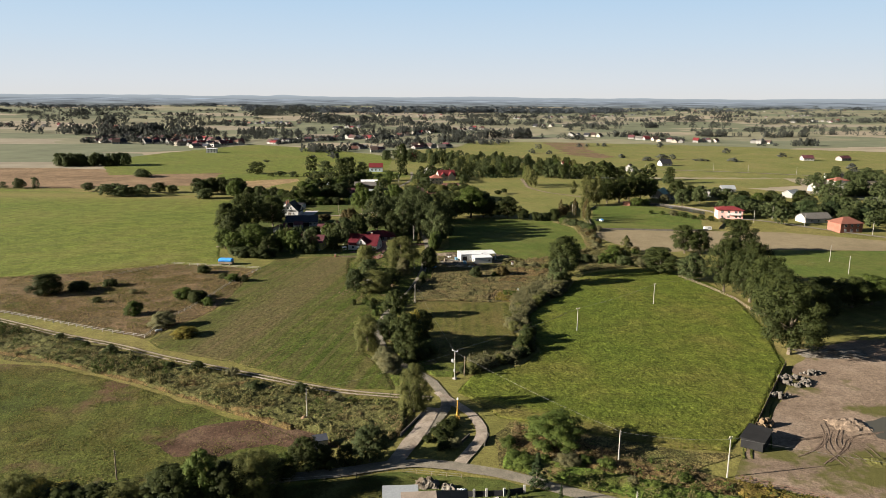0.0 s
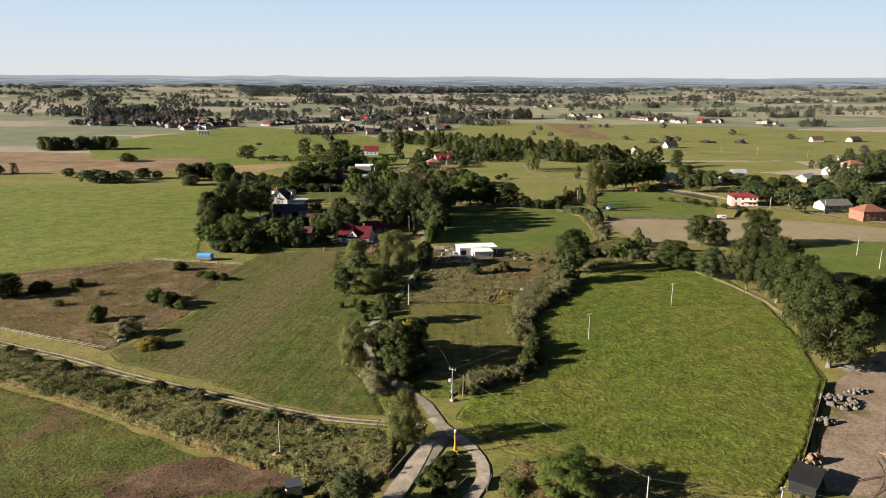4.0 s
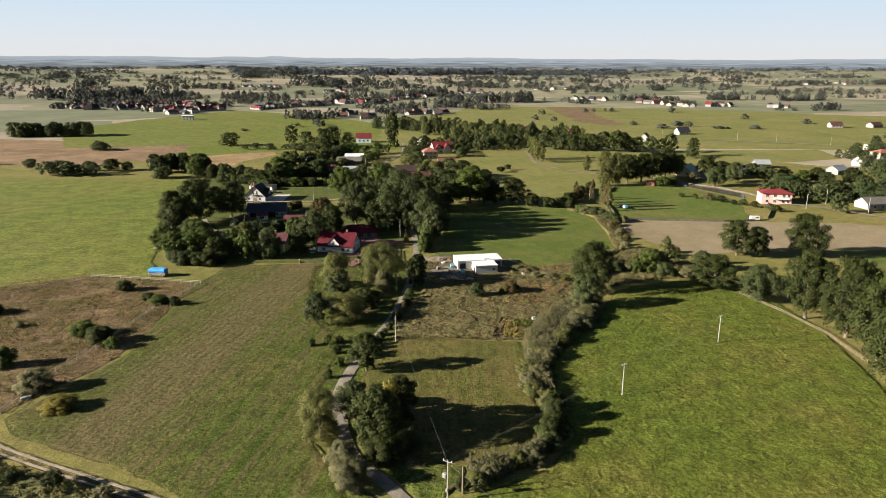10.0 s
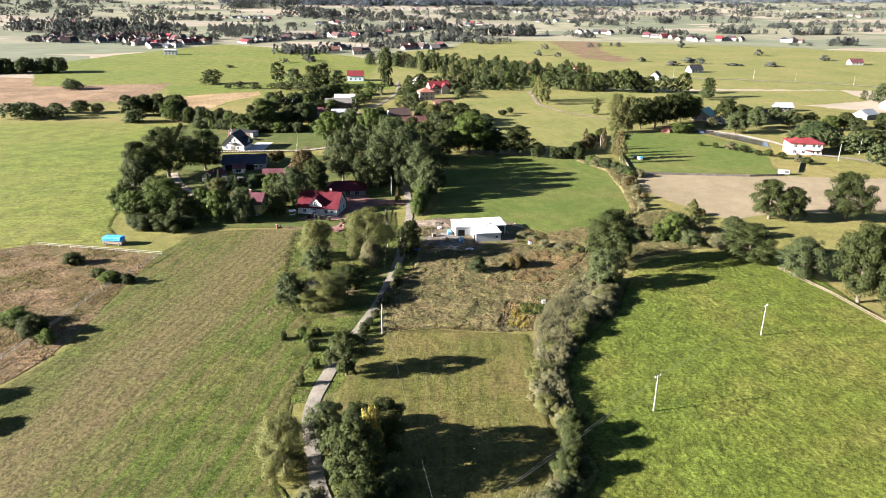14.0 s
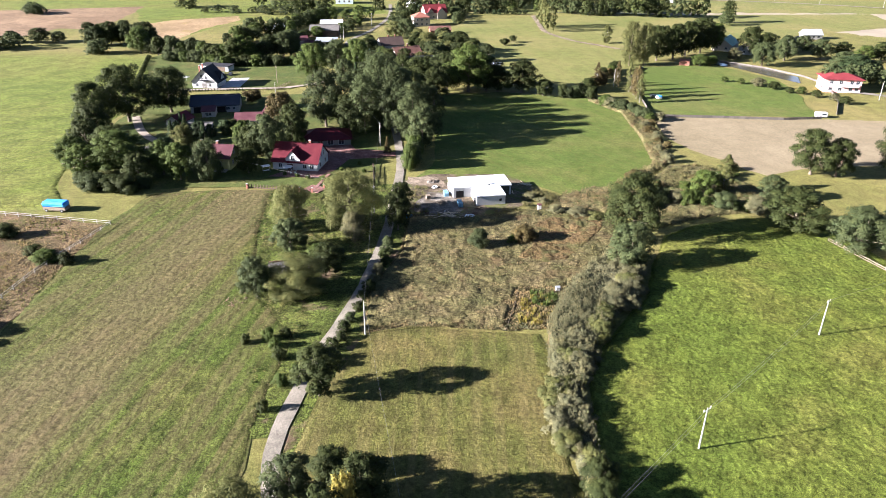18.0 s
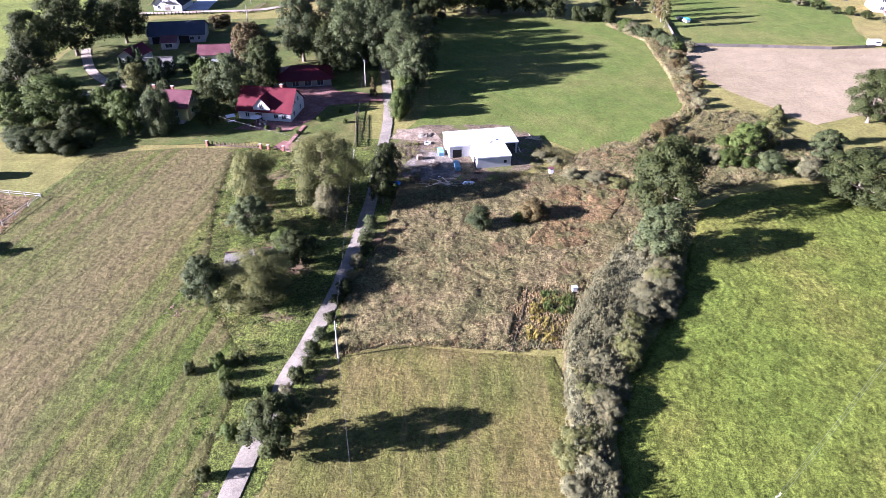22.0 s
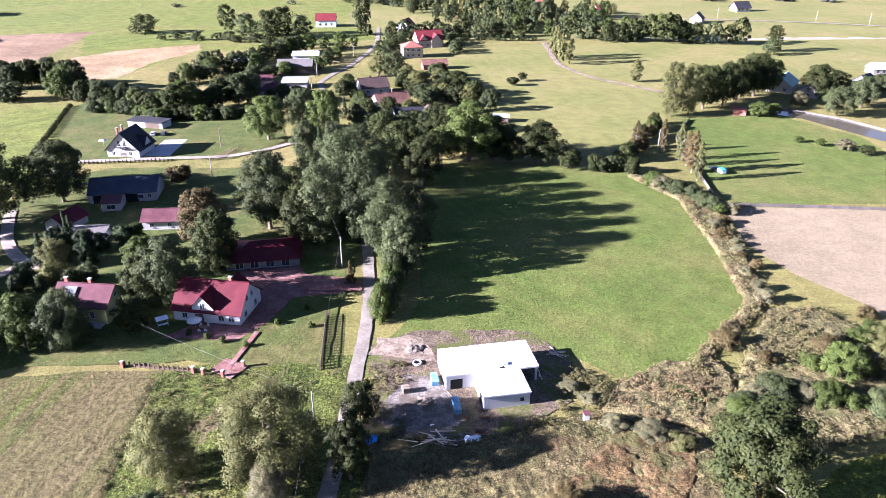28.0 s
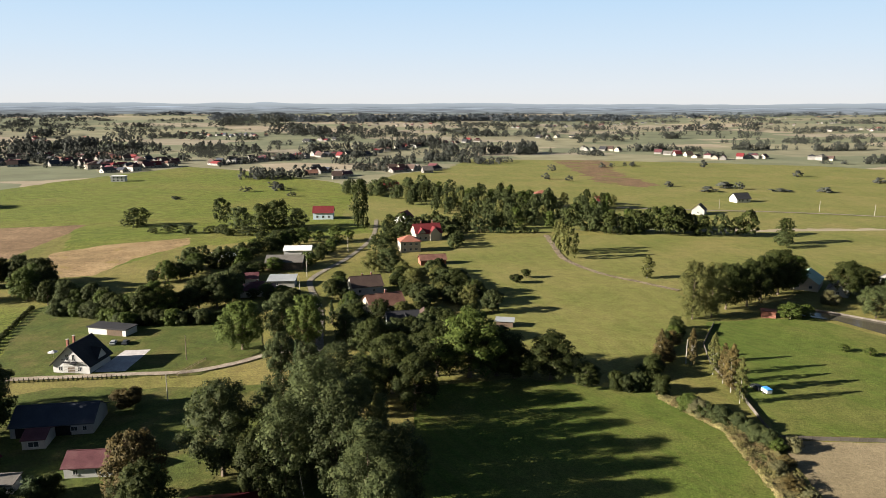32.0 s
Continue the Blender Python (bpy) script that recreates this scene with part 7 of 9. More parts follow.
# houses at the village road below
fr = house("house", "house with a hipped beige lichen-grown roof", -0.6, 107.0, 94, 21.0, 11.6, 3.2, 3.6, M_CREAM, M_BEIGEROOF, style="hip", over=0.4, windows=[("N", 5.0, 1.7, 1.3, 1.4), ("N", 0, 1.7, 1.3, 1.4)], group="roadside houses")
house("outbuilding", "flat-roofed white annex with a grey sheet roof", -7.6, 117.4, 4, 6.2, 4.0, 2.7, 0.4, M_WHITE, M_SHEETROOF, style="shed", over=0.25, windows=[("S", -1.2, 1.2, 1.0, 1.7), ("S", 1.4, 1.2, 0.8, 1.7)], category="annex")
house("house", "house with a brown sheet roof", 20.5, 102.0, -6, 15.0, 12.0, 3.2, 4.6, M_CREAM, M_BROWNROOF, windows=[("N", -4, 1.7, 1.3, 1.4), ("N", 4, 1.7, 1.3, 1.4)], chimneys=[(4, 0.4, 8.6)], group="roadside houses")
house("shed", "black tar-roofed field shed", 69.6, 143.0, -38, 4.6, 7.0, 2.3, 0.4, M_TARROOF, M_TARROOF, style="shed", over=0.3, category="shed")

# ---- far village: small houses in loose rows ----
VRNG = random.Random(11)
VROOFS = [M_MAROON, M_MAROON, M_BROWNROOF, M_BROWNROOF, M_DARKROOF, M_DARKROOF, M_ETERNIT, M_BRIGHTROOF, M_RUSTROOF, M_BARNROOF]
VWALLS = [M_GREY, M_FARWALL, M_CREAM, M_FARWALL, M_FARWALL, M_FARWALL]
FORMS = {}
DISTANT = {}


def village_house(x, y, rz):
    """One of a handful of house forms, each with its own roof and walls."""
    q = max(shrink(math.hypot(x, y - 127) + 127), 0.45)
    i, wi, ri = VRNG.randrange(6), VRNG.randrange(len(VWALLS)), VRNG.randrange(len(VROOFS))
    w, d, hw, hr, st = [(12, 9, 3.2, 4.0, "gable"), (10, 9, 4.2, 4.4, "gable"), (14, 10, 3.0, 3.4, "gable"), (11, 11, 5.6, 2.6, "hip"), (16, 9, 3.0, 2.6, "gable"), (12, 10, 3.4, 4.6, "gable")][i]
    if y > 1330:
        for bm, mm in ((wall_mesh(w, d, hw, hr, st), VWALLS[wi]), (roof_mesh(w, d, hw, hr, st, 0.6, 0.2), VROOFS[ri])):
            bmesh.ops.transform(bm, matrix=Matrix.LocRotScale((x, y, float(ground_z(x, y))), Euler((0, 0, radians(rz))), (q, q, q)), verts=bm.verts)
            DISTANT.setdefault(mm.name, []).append(bm)
        return
    if (i, wi) not in FORMS:
        FORMS[i, wi] = mesh_of("wall", wall_mesh(w, d, hw, hr, st), VWALLS[wi])
    if (i, "r", ri) not in FORMS:
        FORMS[i, "r", ri] = mesh_of("roof", roof_mesh(w, d, hw, hr, st, 0.6, 0.2), VROOFS[ri])
    root = thing("house", "small village house far off among trees", "house", Matrix.LocRotScale((x, y, float(ground_z(x, y))), Euler((0, 0, radians(rz))), (q, q, q)), "village houses")
    part("wall", FORMS[i, wi], None, root)
    part("roof", FORMS[i, "r", ri], None, root)
    if y < 1300:
        for side, u in (("S", -w * 0.28), ("S", w * 0.2), ("W", 0), ("E", 0)):
            add_window(root, face_pose(side, u, 1.7, w, d), 1.5, 1.5, True)


VILLAGE = [(-608, 1232, -540, 1195, 9, 10), (-632, 1315, -577, 1339, 12, 12), (-532, 1254, -440, 1178, 16, 12), (-440, 1178, -370, 1110, 18, 12), (-534, 1341, -437, 1298, 14, 10), (-384, 1143, -341, 1196, 16, 12), (-415, 1255, -355, 1235, 9, 8), (-297, 1215, -268, 1235, 8, 8), (-265, 1256, -196, 1346, 16, 12),
           (-143, 1065, -129, 1110, 5, 8), (-109, 1025, -92, 1065, 5, 6), (-187, 1371, -99, 1397, 18, 12), (-52, 1110, 12, 1142, 8, 10), (-103, 1451, 14, 1731, 18, 24)]
OUTLYING = [(-597, 1949, -387, 1896, 18, 14), (-276, 1758, -209, 1797, 9, 14), (25, 1664, 102, 1801, 10, 14), (237, 1870, 321, 1903, 6, 10), (263, 1534, 328, 1503, 6, 6), (382, 1446, 443, 1297, 9, 6), (475, 1342, 519, 1341, 5, 6), (569, 1317, 599, 1294, 5, 5),
            (205, 2211, 411, 2298, 9, 12), (404, 2298, 736, 2494, 16, 20), (647, 2215, 1064, 2356, 16, 24), (961, 2057, 1159, 2052, 22, 16), (1124, 2340, 1341, 2343, 12, 20), (836, 2806, 1547, 2672, 20, 40), (-439, 2290, 25, 2429, 14, 30), (-1400, 1640, -700, 1700, 30, 40)]
for x0, y0, x1, y1, n, wide in VILLAGE + OUTLYING:
    for i in range(n):
        t = (i + VRNG.random()) / n
        village_house(x0 + (x1 - x0) * t + VRNG.gauss(0, 4), y0 + (y1 - y0) * t + VRNG.gauss(0, wide), VRNG.choice((-40, -35, -30, 50, 55, 60, 15)) + VRNG.gauss(0, 6))
house("house", "white flat-roofed new house at the village edge", -328, 998, 8, 14, 9, 5.6, 0.3, M_WHITE, M_WHITEROOF, style="flat", windows=[("S", u, z, 1.6, 1.5) for u in (-4, 0, 4) for z in (1.6, 4.2)], group="village houses", simple=True)
for mname in sorted(DISTANT):
    ob = new("distant_houses", mesh_of("distant_houses", join_bm(DISTANT[mname]), bpy.data.materials[mname]))
    tagged(ob, "walls and roofs of distant village houses", "houses", kind="stuff")

# ---- poles and wires ----
def power_pole(x, y, h=8.3, arm=0.0, rz=0.0, label="pale concrete power pole standing in the grass", double=False, lamp=False, mat=None):
    root = thing("power_pole", label, "pole", pose(x, y, 0, 0, 0, rz), "power poles")
    part("shaft", tube([(0, 0, -0.2), (0, 0, h * 0.5), (0, 0, h)], [0.17, 0.14, 0.09], 8), mat or M_POLE, root)
    if arm:
        part("crossarm", box((arm, 0.12, 0.12), (0, 0, h - 0.35)), M_STEEL, root)
        for u in (-arm / 2 + 0.1, 0, arm / 2 - 0.1):
            part("insulator", tube([(u, 0, h - 0.3), (u, 0, h - 0.05), (u, 0, h + 0.05)], [0.05, 0.09, 0.04], 6), M_INSUL, root)
    else:
        for k in range(3):
            part("insulator", tube([(0.14, 0, h - 0.4 - 0.35 * k), (0.26, 0, h - 0.4 - 0.35 * k), (0.3, 0, h - 0.36 - 0.35 * k)], [0.03, 0.07, 0.03], 6), M_INSUL, root)
    if lamp:
        part("lamp_arm", tube([(0, 0, h - 0.3), (0, -0.9, h + 0.2)], [0.04, 0.04], 6), M_STEEL, root)
        part("lamp_head", box((0.25, 0.7, 0.14), (0, -1.2, h + 0.22), bevel=0.04), M_STEEL, root)
    return root


main = power_pole(3.4, 179.0, 8.4, 1.8, -30, "concrete power pole with a transformer box beside the lane")
part("transformer", box((0.7, 0.6, 0.9), (-0.6, 0, 5.2), bevel=0.06), M_STEEL, main)
part("switch_box", box((0.4, 0.3, 0.6), (0, -0.3, 2.6), bevel=0.03), M_STEEL, main)
part("footing", box((1.0, 1.0, 0.5), (0, 0, 0.25), bevel=0.1), M_POLE, main)
power_pole(6.1, 181.5, 5.6, mat=M_WOOD, label="thin wooden pole beside the power pole")
power_pole(44.2, 219.5, 8.3, 1.8, 35, "concrete power pole with a crossarm in the crop")
power_pole(78.6, 251.3, 8.3, 1.2, 35, "concrete power pole standing in the crop")
power_pole(-10.3, 251.8, 7.7, label="short concrete power pole at the edge of the lane")
power_pole(-13.2, 311.2, 8.2, label="concrete power pole in the shade of the willow")
power_pole(-15.7, 369.5, 8.3, label="concrete power pole by the garden gate", lamp=True)
power_pole(-31.9, 153.8, 8.0, label="concrete power pole at the pasture corner")
power_pole(37.0, 134.2, 7.6, label="concrete power pole among roadside weeds")
power_pole(57.6, 128.7, 9.0, 1.0, 20, "concrete power pole at the corner of the yard")
power_pole(-64.4, 126.3, 6.5, label="thin pole in the pasture", mat=M_WOOD)
power_pole(35.5, 115.0, 5.0, label="short pale post beside the village road")
power_pole(-70.0, 462.3, 8.2, label="wooden power pole on the lawn", mat=M_WOOD)
power_pole(-64.3, 431.5, 7.5, label="concrete power pole by the drive")
power_pole(-32.0, 426.4, 9.0, label="tall yellowish wooden pole by the lane", mat=M_FRESHWOOD)
power_pole(85.5, 458.8, 8.0, label="concrete power pole by the wall")
power_pole(179.6, 301.3, 8.3, label="concrete power pole in the meadow")
power_pole(184.0, 325.0, 8.3, label="concrete power pole in the meadow")
power_pole(-52.0, 571.0, 8.5, lamp=True, label="street lamp pole beside the settlement road")
power_pole(-40.0, 628.0, 8.5, lamp=True, label="street lamp pole beside the settlement road")
power_pole(-50.5, 545.0, 7.5, label="concrete pole beside the settlement road")
for x, y in ((196, 436), (222, 424), (247, 396), (214, 450), (262, 380), (300, 780), (330, 760), (228, 792), (370, 735)):
    power_pole(x, y, 8.3, label="concrete power pole beside the far road")


def wire(a, b, sag=0.7):
    a, b = Vector(a), Vector(b)
    pts = [a.lerp(b, i / 10) - Vector((0, 0, sag * 4 * (i / 10) * (1 - i / 10))) for i in range(11)]
    ob = new("power_line", mesh_of("power_line", tube(pts, [0.018] * 11, 4), M_WIRE))
    tagged(ob, "thin sagging power line between two poles", "power line", "power lines")


for a, b in [((3.4, 179, 8.3), (44.2, 219.5, 8.2)), ((4.0, 179, 8.3), (44.8, 219.5, 8.2)), ((44.2, 219.5, 8.2), (78.6, 251.3, 8.2)), ((44.8, 219.5, 8.2), (79.2, 251.3, 8.2)), ((3.4, 179, 7.8), (37, 134.2, 7.2)), ((37, 134.2, 7.2), (57.6, 128.7, 8.4)), ((3.4, 179, 7.8), (-10.3, 251.8, 7.3)), ((-10.3, 251.8, 7.3), (-13.2, 311.2, 7.8)), ((-13.2, 311.2, 7.8), (-15.7, 369.5, 7.9)), ((-13.2, 311.2, 7.8), (-58, 342, 4.6)), ((3.4, 179, 7.6), (-31.9, 153.8, 7.4)), ((57.6, 128.7, 8.8), (110, 112, 8.8)), ((-15.7, 369.5, 7.9), (-32, 426.4, 8.6)), ((78.6, 251.3, 8.2), (179.6, 301.3, 8.2))]:
    wire(a, b)


# ---- fences, walls and gates ----
def fence(name, label, pts, gap, post, rails, matp, matr, group="", slats=0):
    """Posts along a line with rails between them, each a part."""
    root = thing(name, label, "fence", pose(pts[0][0], pts[0][1], 0), group)
    post_me = mesh_of("post", box(post, (0, 0, post[2] / 2 - 0.1), bevel=0.015), matp)
    o = Vector((*pts[0], 0))
    for a, b in zip(pts, pts[1:]):
        a, b = Vector((*a, 0)), Vector((*b, 0))
        n = max(1, round((b - a).length / gap))
        rz = math.degrees(math.atan2(b.y - a.y, b.x - a.x))
        step = (b - a).length / n
        rail_me = mesh_of("rail", box((step, rails[0], rails[1]), (step / 2, 0, 0)), matr)
        for i in range(n):
            p = a.lerp(b, i / n) - o
            ob = part("post", post_me, None, root)
            ob.matrix_local = pose(p.x, p.y, 0, 0, 0, rz)
            for z in rails[2]:
                r = part("rail", rail_me, None, root)
                r.matrix_local = pose(p.x, p.y, z, 0, 0, rz)
    ob = part("post", post_me, None, root)
    q = Vector((*pts[-1], 0)) - o
    ob.matrix_local = pose(q.x, q.y, 0)
    return root


fence("paddock_fence", "white tape fence on thin posts round the rough pasture", [(-143, 286), (-122.6, 311), (-81, 303), (-87, 276.5), (-89.5, 250), (-94, 228), (-94, 210.3), (-114.3, 218), (-130.9, 225.1), (-149.8, 233.4), (-168, 241)], 4.0, (0.14, 0.14, 1.4), (0.05, 0.09, (0.7, 1.2)), M_POLE, M_POLE)
fence("board_fence", "dark board fence between the crop and the yard", [(98.5, 190), (78, 158.5), (70.5, 147)], 2.4, (0.14, 0.14, 1.6), (0.04, 1.15, (0.62,)), M_WOODDARK, M_WOODDARK)
fence("rail_fence", "weathered rail fence along the shelter belt", [(102, 294), (108, 276), (112, 258), (112, 238)], 2.5, (0.12, 0.12, 1.4), (0.05, 0.12, (0.5, 1.0)), M_WOOD, M_WOOD)
fence("wire_fence", "rusty rail along the yard and the roadside weeds", [(60, 128), (80, 117), (106, 104), (130, 92)], 3.0, (0.1, 0.1, 1.2), (0.04, 0.06, (0.5, 1.0)), M_WOODDARK, M_RUSTROOF)
fence("garden_fence", "dark wooden garden fence on low posts", [(-51.6, 329.6), (-45, 328.6), (-38.4, 327.7)], 0.9, (0.3, 0.16, 1.3), (0.05, 0.3, (0.3,)), M_WOODDARK, M_WOODDARK)
fence("lane_fence", "slatted fence casting a striped shadow beside the lane", [(-14.8, 328.4), (-15.6, 338), (-16.4, 347.5)], 0.95, (0.5, 0.14, 1.5), (0.08, 0.1, (0.3, 1.2)), M_WOODDARK, M_WOODDARK)
fence("front_fence", "dark solid fence with grey pillars at the front garden", [(0.3, 121), (6.2, 120.8), (8.6, 121), (12, 121.2), (16, 122.4)], 2.9, (0.45, 0.45, 1.9), (0.08, 1.3, (0.75,)), M_GREY, M_DARKROOF)
fence("road_fence", "low wire fence along the front lawn", [(-40, 124.5), (-30, 125.5), (-20, 127), (-8, 129.5), (4, 127.5)], 3.2, (0.09, 0.09, 1.2), (0.02, 0.03, (0.6, 1.1)), M_WOOD, M_STEEL)
fence("drive_gate", "open rail gate and fence beside the drive", [(-72, 447), (-68, 449), (-66, 455), (-64, 462)], 2.0, (0.12, 0.12, 1.3), (0.05, 0.1, (0.5, 1.0)), M_WOOD, M_WOOD)
fence("bed_fence", "low board edge of the vegetable bed", [(17.3, 253.2), (20.2, 263.5), (21.4, 269)], 2.4, (0.08, 0.08, 0.8), (0.04, 0.2, (0.25,)), M_WOOD, M_WOOD)


def panel_wall(name, label, pts, h, material):
    """Concrete panel wall: each bay a slab between posts."""
    root = thing(name, label, "wall", pose(pts[0][0], pts[0][1], 0))
    o = Vector((*pts[0], 0))
    for a, b in zip(pts, pts[1:]):
        a, b = Vector((*a, 0)), Vector((*b, 0))
        n = max(1, round((b - a).length / 2.1))
        rz = math.degrees(math.atan2(b.y - a.y, b.x - a.x))
        step = (b - a).length / n
        pm = mesh_of("panel", box((step - 0.16, 0.08, h), (step / 2, 0, h / 2 - 0.05)), material)
        qm = mesh_of("post", box((0.16, 0.16, h + 0.12), (0, 0, h / 2)), material)
        for i in range(n):
            p = a.lerp(b, i / n) - o
            part("panel", pm, None, root).matrix_local = pose(p.x, p.y, 0, 0, 0, rz)
            part("post", qm, None, root).matrix_local = pose(p.x, p.y, 0, 0, 0, rz)
    return root


panel_wall("panel_wall", "weathered concrete panel wall round the paddock", [(110, 499), (97.2, 475.5), (92.6, 457), (92.2, 436), (89.2, 408.3), (114.9, 406.4), (140, 404), (156, 406)], 1.1, M_STONE)
panel_wall("pond_wall", "pale concrete wall along the pond", [(150, 520), (163.5, 509), (173, 499.5), (184, 480), (186, 468)], 0.9, M_STONE)
panel_wall("orchard_wall", "low concrete wall along the orchard", [(186, 462), (176, 432), (165, 412)], 1.1, M_STONE)
for x, y in ((-51.9, 329.2), (-38.2, 327.4), (-36.2, 326.8), (-32.4, 326.2), (-29.4, 329.2)):
    pl = thing("gate_pillar", "red brick garden pillar with a grey cap", "pillar", pose(x, y, 0, 0, 0, -8), "garden pillars")
    part("shaft", box((0.5, 0.5, 1.5), (0, 0, 0.7), bevel=0.02), M_BRICKWALL, pl)
    part("cap", box((0.62, 0.62, 0.1), (0, 0, 1.5)), M_GREY, pl)
tagged(new("paved_bed", mesh_of("paved_bed", box((5.4, 4.4, 0.12), (-32.0, 328.6, 0.26), rz=-30), M_BRICKPAVE)), "faded red paved bed at the garden corner", "paving")

# clipped conifers in front of the white house
for i in range(30):
    plant("conifer", -121 + i * 1.33, 443.2 + i * 0.15, TREE_RNG.uniform(1.1, 1.5), 0.95, SPRUCE, "small clipped conifer in a row before the white house", "clipped conifer row", name="clipped_conifer")
for i in range(22):
    plant("shrub", -129 - i * 1.0, 442 + i * 3.65, 1.5, 2.8, OAK, "clipped hedge bush along the lawn", "lawn hedge", name="hedge_bush")
for x, y, h in ((12.8, 120.0, 2.6), (14.1, 118.4, 2.4), (15.4, 116.6, 2.3), (16.3, 114.4, 2.2), (22.6, 119.6, 3.8), (26.5, 117.5, 2.4), (29.0, 115.5, 2.6)):
    plant("conifer", x, y, h, 1.6, SPRUCE, "slim dark conifer in the front garden", "front garden conifers", name="garden_conifer")
for i in range(9):
    plant("conifer", 117 + i * 1.4, 262 - i * 3.2, 3.6, 2.2, FRESH, "young conifer behind the rail fence", "young conifers", name="young_conifer")
for x, y in ((-26.1, 344.2), (-30.5, 336), (-35.5, 337.6), (-39, 338.9), (-43, 340.4), (-21, 350), (-19, 343)):
    plant("shrub", x, y, 1.3, 1.6, FRESH, "small round garden bush", "garden bushes")


# ---- vehicles ----
def wheel(parent, x, y, r=0.32, wdt=0.22):
    t = part("wheel", tube([(x, y - wdt / 2, r), (x, y - wdt / 2 + 0.03, r), (x, y + wdt / 2 - 0.03, r), (x, y + wdt / 2, r)], [r * 0.9, r, r, r * 0.9], 14), M_RUBBER, parent)
    part("rim", tube([(x, y - wdt / 2 - 0.01, r), (x, y + wdt / 2 + 0.01, r)], [r * 0.55, r * 0.55], 10), M_STEEL, t)


def car(x, y, rz, paint, label):
    root = thing("car", label, "car", pose(x, y, 0, 0, 0, rz), "parked cars")
    bm = bmesh.new()
    prof = [(-2.1, 0.35), (-2.1, 0.85), (-1.95, 0.98), (-1.5, 1.42), (0.3, 1.46), (1.0, 0.98), (1.95, 0.85), (2.1, 0.6), (2.1, 0.35)]
    rows = [[bm.verts.new((u, s * (0.84 if z < 1.1 else 0.66), z)) for u, z in prof] for s in (-1, 1)]
    for i in range(len(prof)):
        j = (i + 1) % len(prof)
        bm.faces.new((rows[0][i], rows[0][j], rows[1][j], rows[1][i]))
    bm.faces.new(rows[0][::-1])
    bm.faces.new(rows[1])
    bmesh.ops.recalc_face_normals(bm, faces=bm.faces)
    part("body", bm, paint, root)
    part("windscreen", box((0.8, 1.2, 0.03), (0.68, 0, 1.24), ry=35), M_GLASS, root)
    part("rear_window", box((0.5, 1.15, 0.03), (-1.74, 0, 1.22), ry=-45), M_GLASS, root)
    for s in (-1, 1):
        part("side_window", box((1.5, 0.03, 0.32), (-0.55, s * 0.75, 1.2), rx=s * 22), M_GLASS, root)
        part("headlight", box((0.1, 0.3, 0.14), (2.08, s * 0.62, 0.7)), M_FOIL, root)
        for u in (-1.3, 1.35):
            wheel(root, u, s * 0.78)
    return root


car(-99.6, 477.6, 100, M_CARSILVER, "silver car parked on the lawn by the drive")
car(-95.6, 477.8, 98, M_CARDARK, "dark car parked on the lawn by the drive")
car(98.4, 438.8, 100, M_CARDARK, "dark car parked in the paddock")
trailer = thing("car_trailer", "small trailer with a bright blue cover", "trailer", pose(99.8, 435.6, 0, 0, 0, 100))
part("box", box((2.8, 1.7, 0.9), (0, 0, 0.95), bevel=0.05), M_CARWHITE, trailer)
part("cover", box((2.9, 1.8, 0.35), (0, 0, 1.55), bevel=0.12), M_TARP, trailer)
for s in (-1, 1):
    wheel(trailer, 0, s * 0.9)
wagon = thing("farm_wagon", "wooden farm wagon under a blue tarpaulin", "wagon", pose(-99.4, 312.6, 0, 0, 0, -6))
part("bed", box((6.3, 2.6, 0.9), (0, 0, 0.95), bevel=0.04), M_WOOD, wagon)
bm = bmesh.new()
vs = add_box(bm, (6.5, 2.9, 1.5), (0, 0, 2.05), bevel=0.4)
bmesh.ops.subdivide_edges(bm, edges=bm.edges, cuts=2)
for q_ in bm.verts:
    q_.co += 0.16 * Vector(noise.noise_vector(q_.co * 1.3))
part("tarpaulin", bm, M_TARP, wagon, "crumpled bright blue tarpaulin")
for u in (-1.8, 1.8):
    for s in (-1, 1):
        wheel(wagon, u * 1.2, s * 1.3, 0.45, 0.24)
van = thing("trailer_caravan", "white boxy caravan at the edge of the tan field", "caravan", pose(156.5, 408.0, 0, 0, 0, -4))
part("body", box((4.4, 2.1, 1.8), (0, 0, 1.3), bevel=0.15), M_WHITE, van)
part("window", box((1.6, 0.05, 0.6), (0.8, -1.06, 1.6)), M_GLASS, van)
for s in (-1, 1):
    wheel(van, 0, s * 1.0)


# ---- building site ----
def pallet(x, y, rz, w, d, h, mat, label):
    root = thing("brick_pallet", label, "pallet", pose(x, y, 0, 0, 0, rz), "pallets of bricks")
    for u in (-w * 0.4, 0, w * 0.4):
        part("runner", box((0.1, d, 0.12), (u, 0, 0.06)), M_WOOD, root)
    n = max(2, int(d / 1.0))
    for i in range(n):
        part("wrapping", box((w, d / n - 0.08, h), (0, -d / 2 + (i + 0.5) * d / n, 0.12 + h / 2), bevel=0.03), mat, root)


pallet(6.4, 324.6, 8, 1.3, 3.0, 1.0, M_BLUEWRAP, "blue-wrapped pallet of blocks by the wall")
pallet(10.2, 317.2, 8, 1.2, 4.0, 1.0, M_BLUEWRAP, "row of blue-wrapped block pallets")
pallet(1.3, 321.6, 15, 1.2, 1.4, 1.1, M_WOOD, "grey pallet of stacked blocks")
tyre = thing("concrete_ring", "white concrete ring lying on the ground", "ring", pose(3.1, 330.2, 0))
bm = bmesh.new()
for i in range(16):
    a = i * math.tau / 16
    add_box(bm, (0.18, 0.36, 0.5), (0.75 * math.cos(a), 0.75 * math.sin(a), 0.25), rz=math.degrees(a))
part("ring", bm, M_WHITE, tyre)
SRNG = random.Random(8)


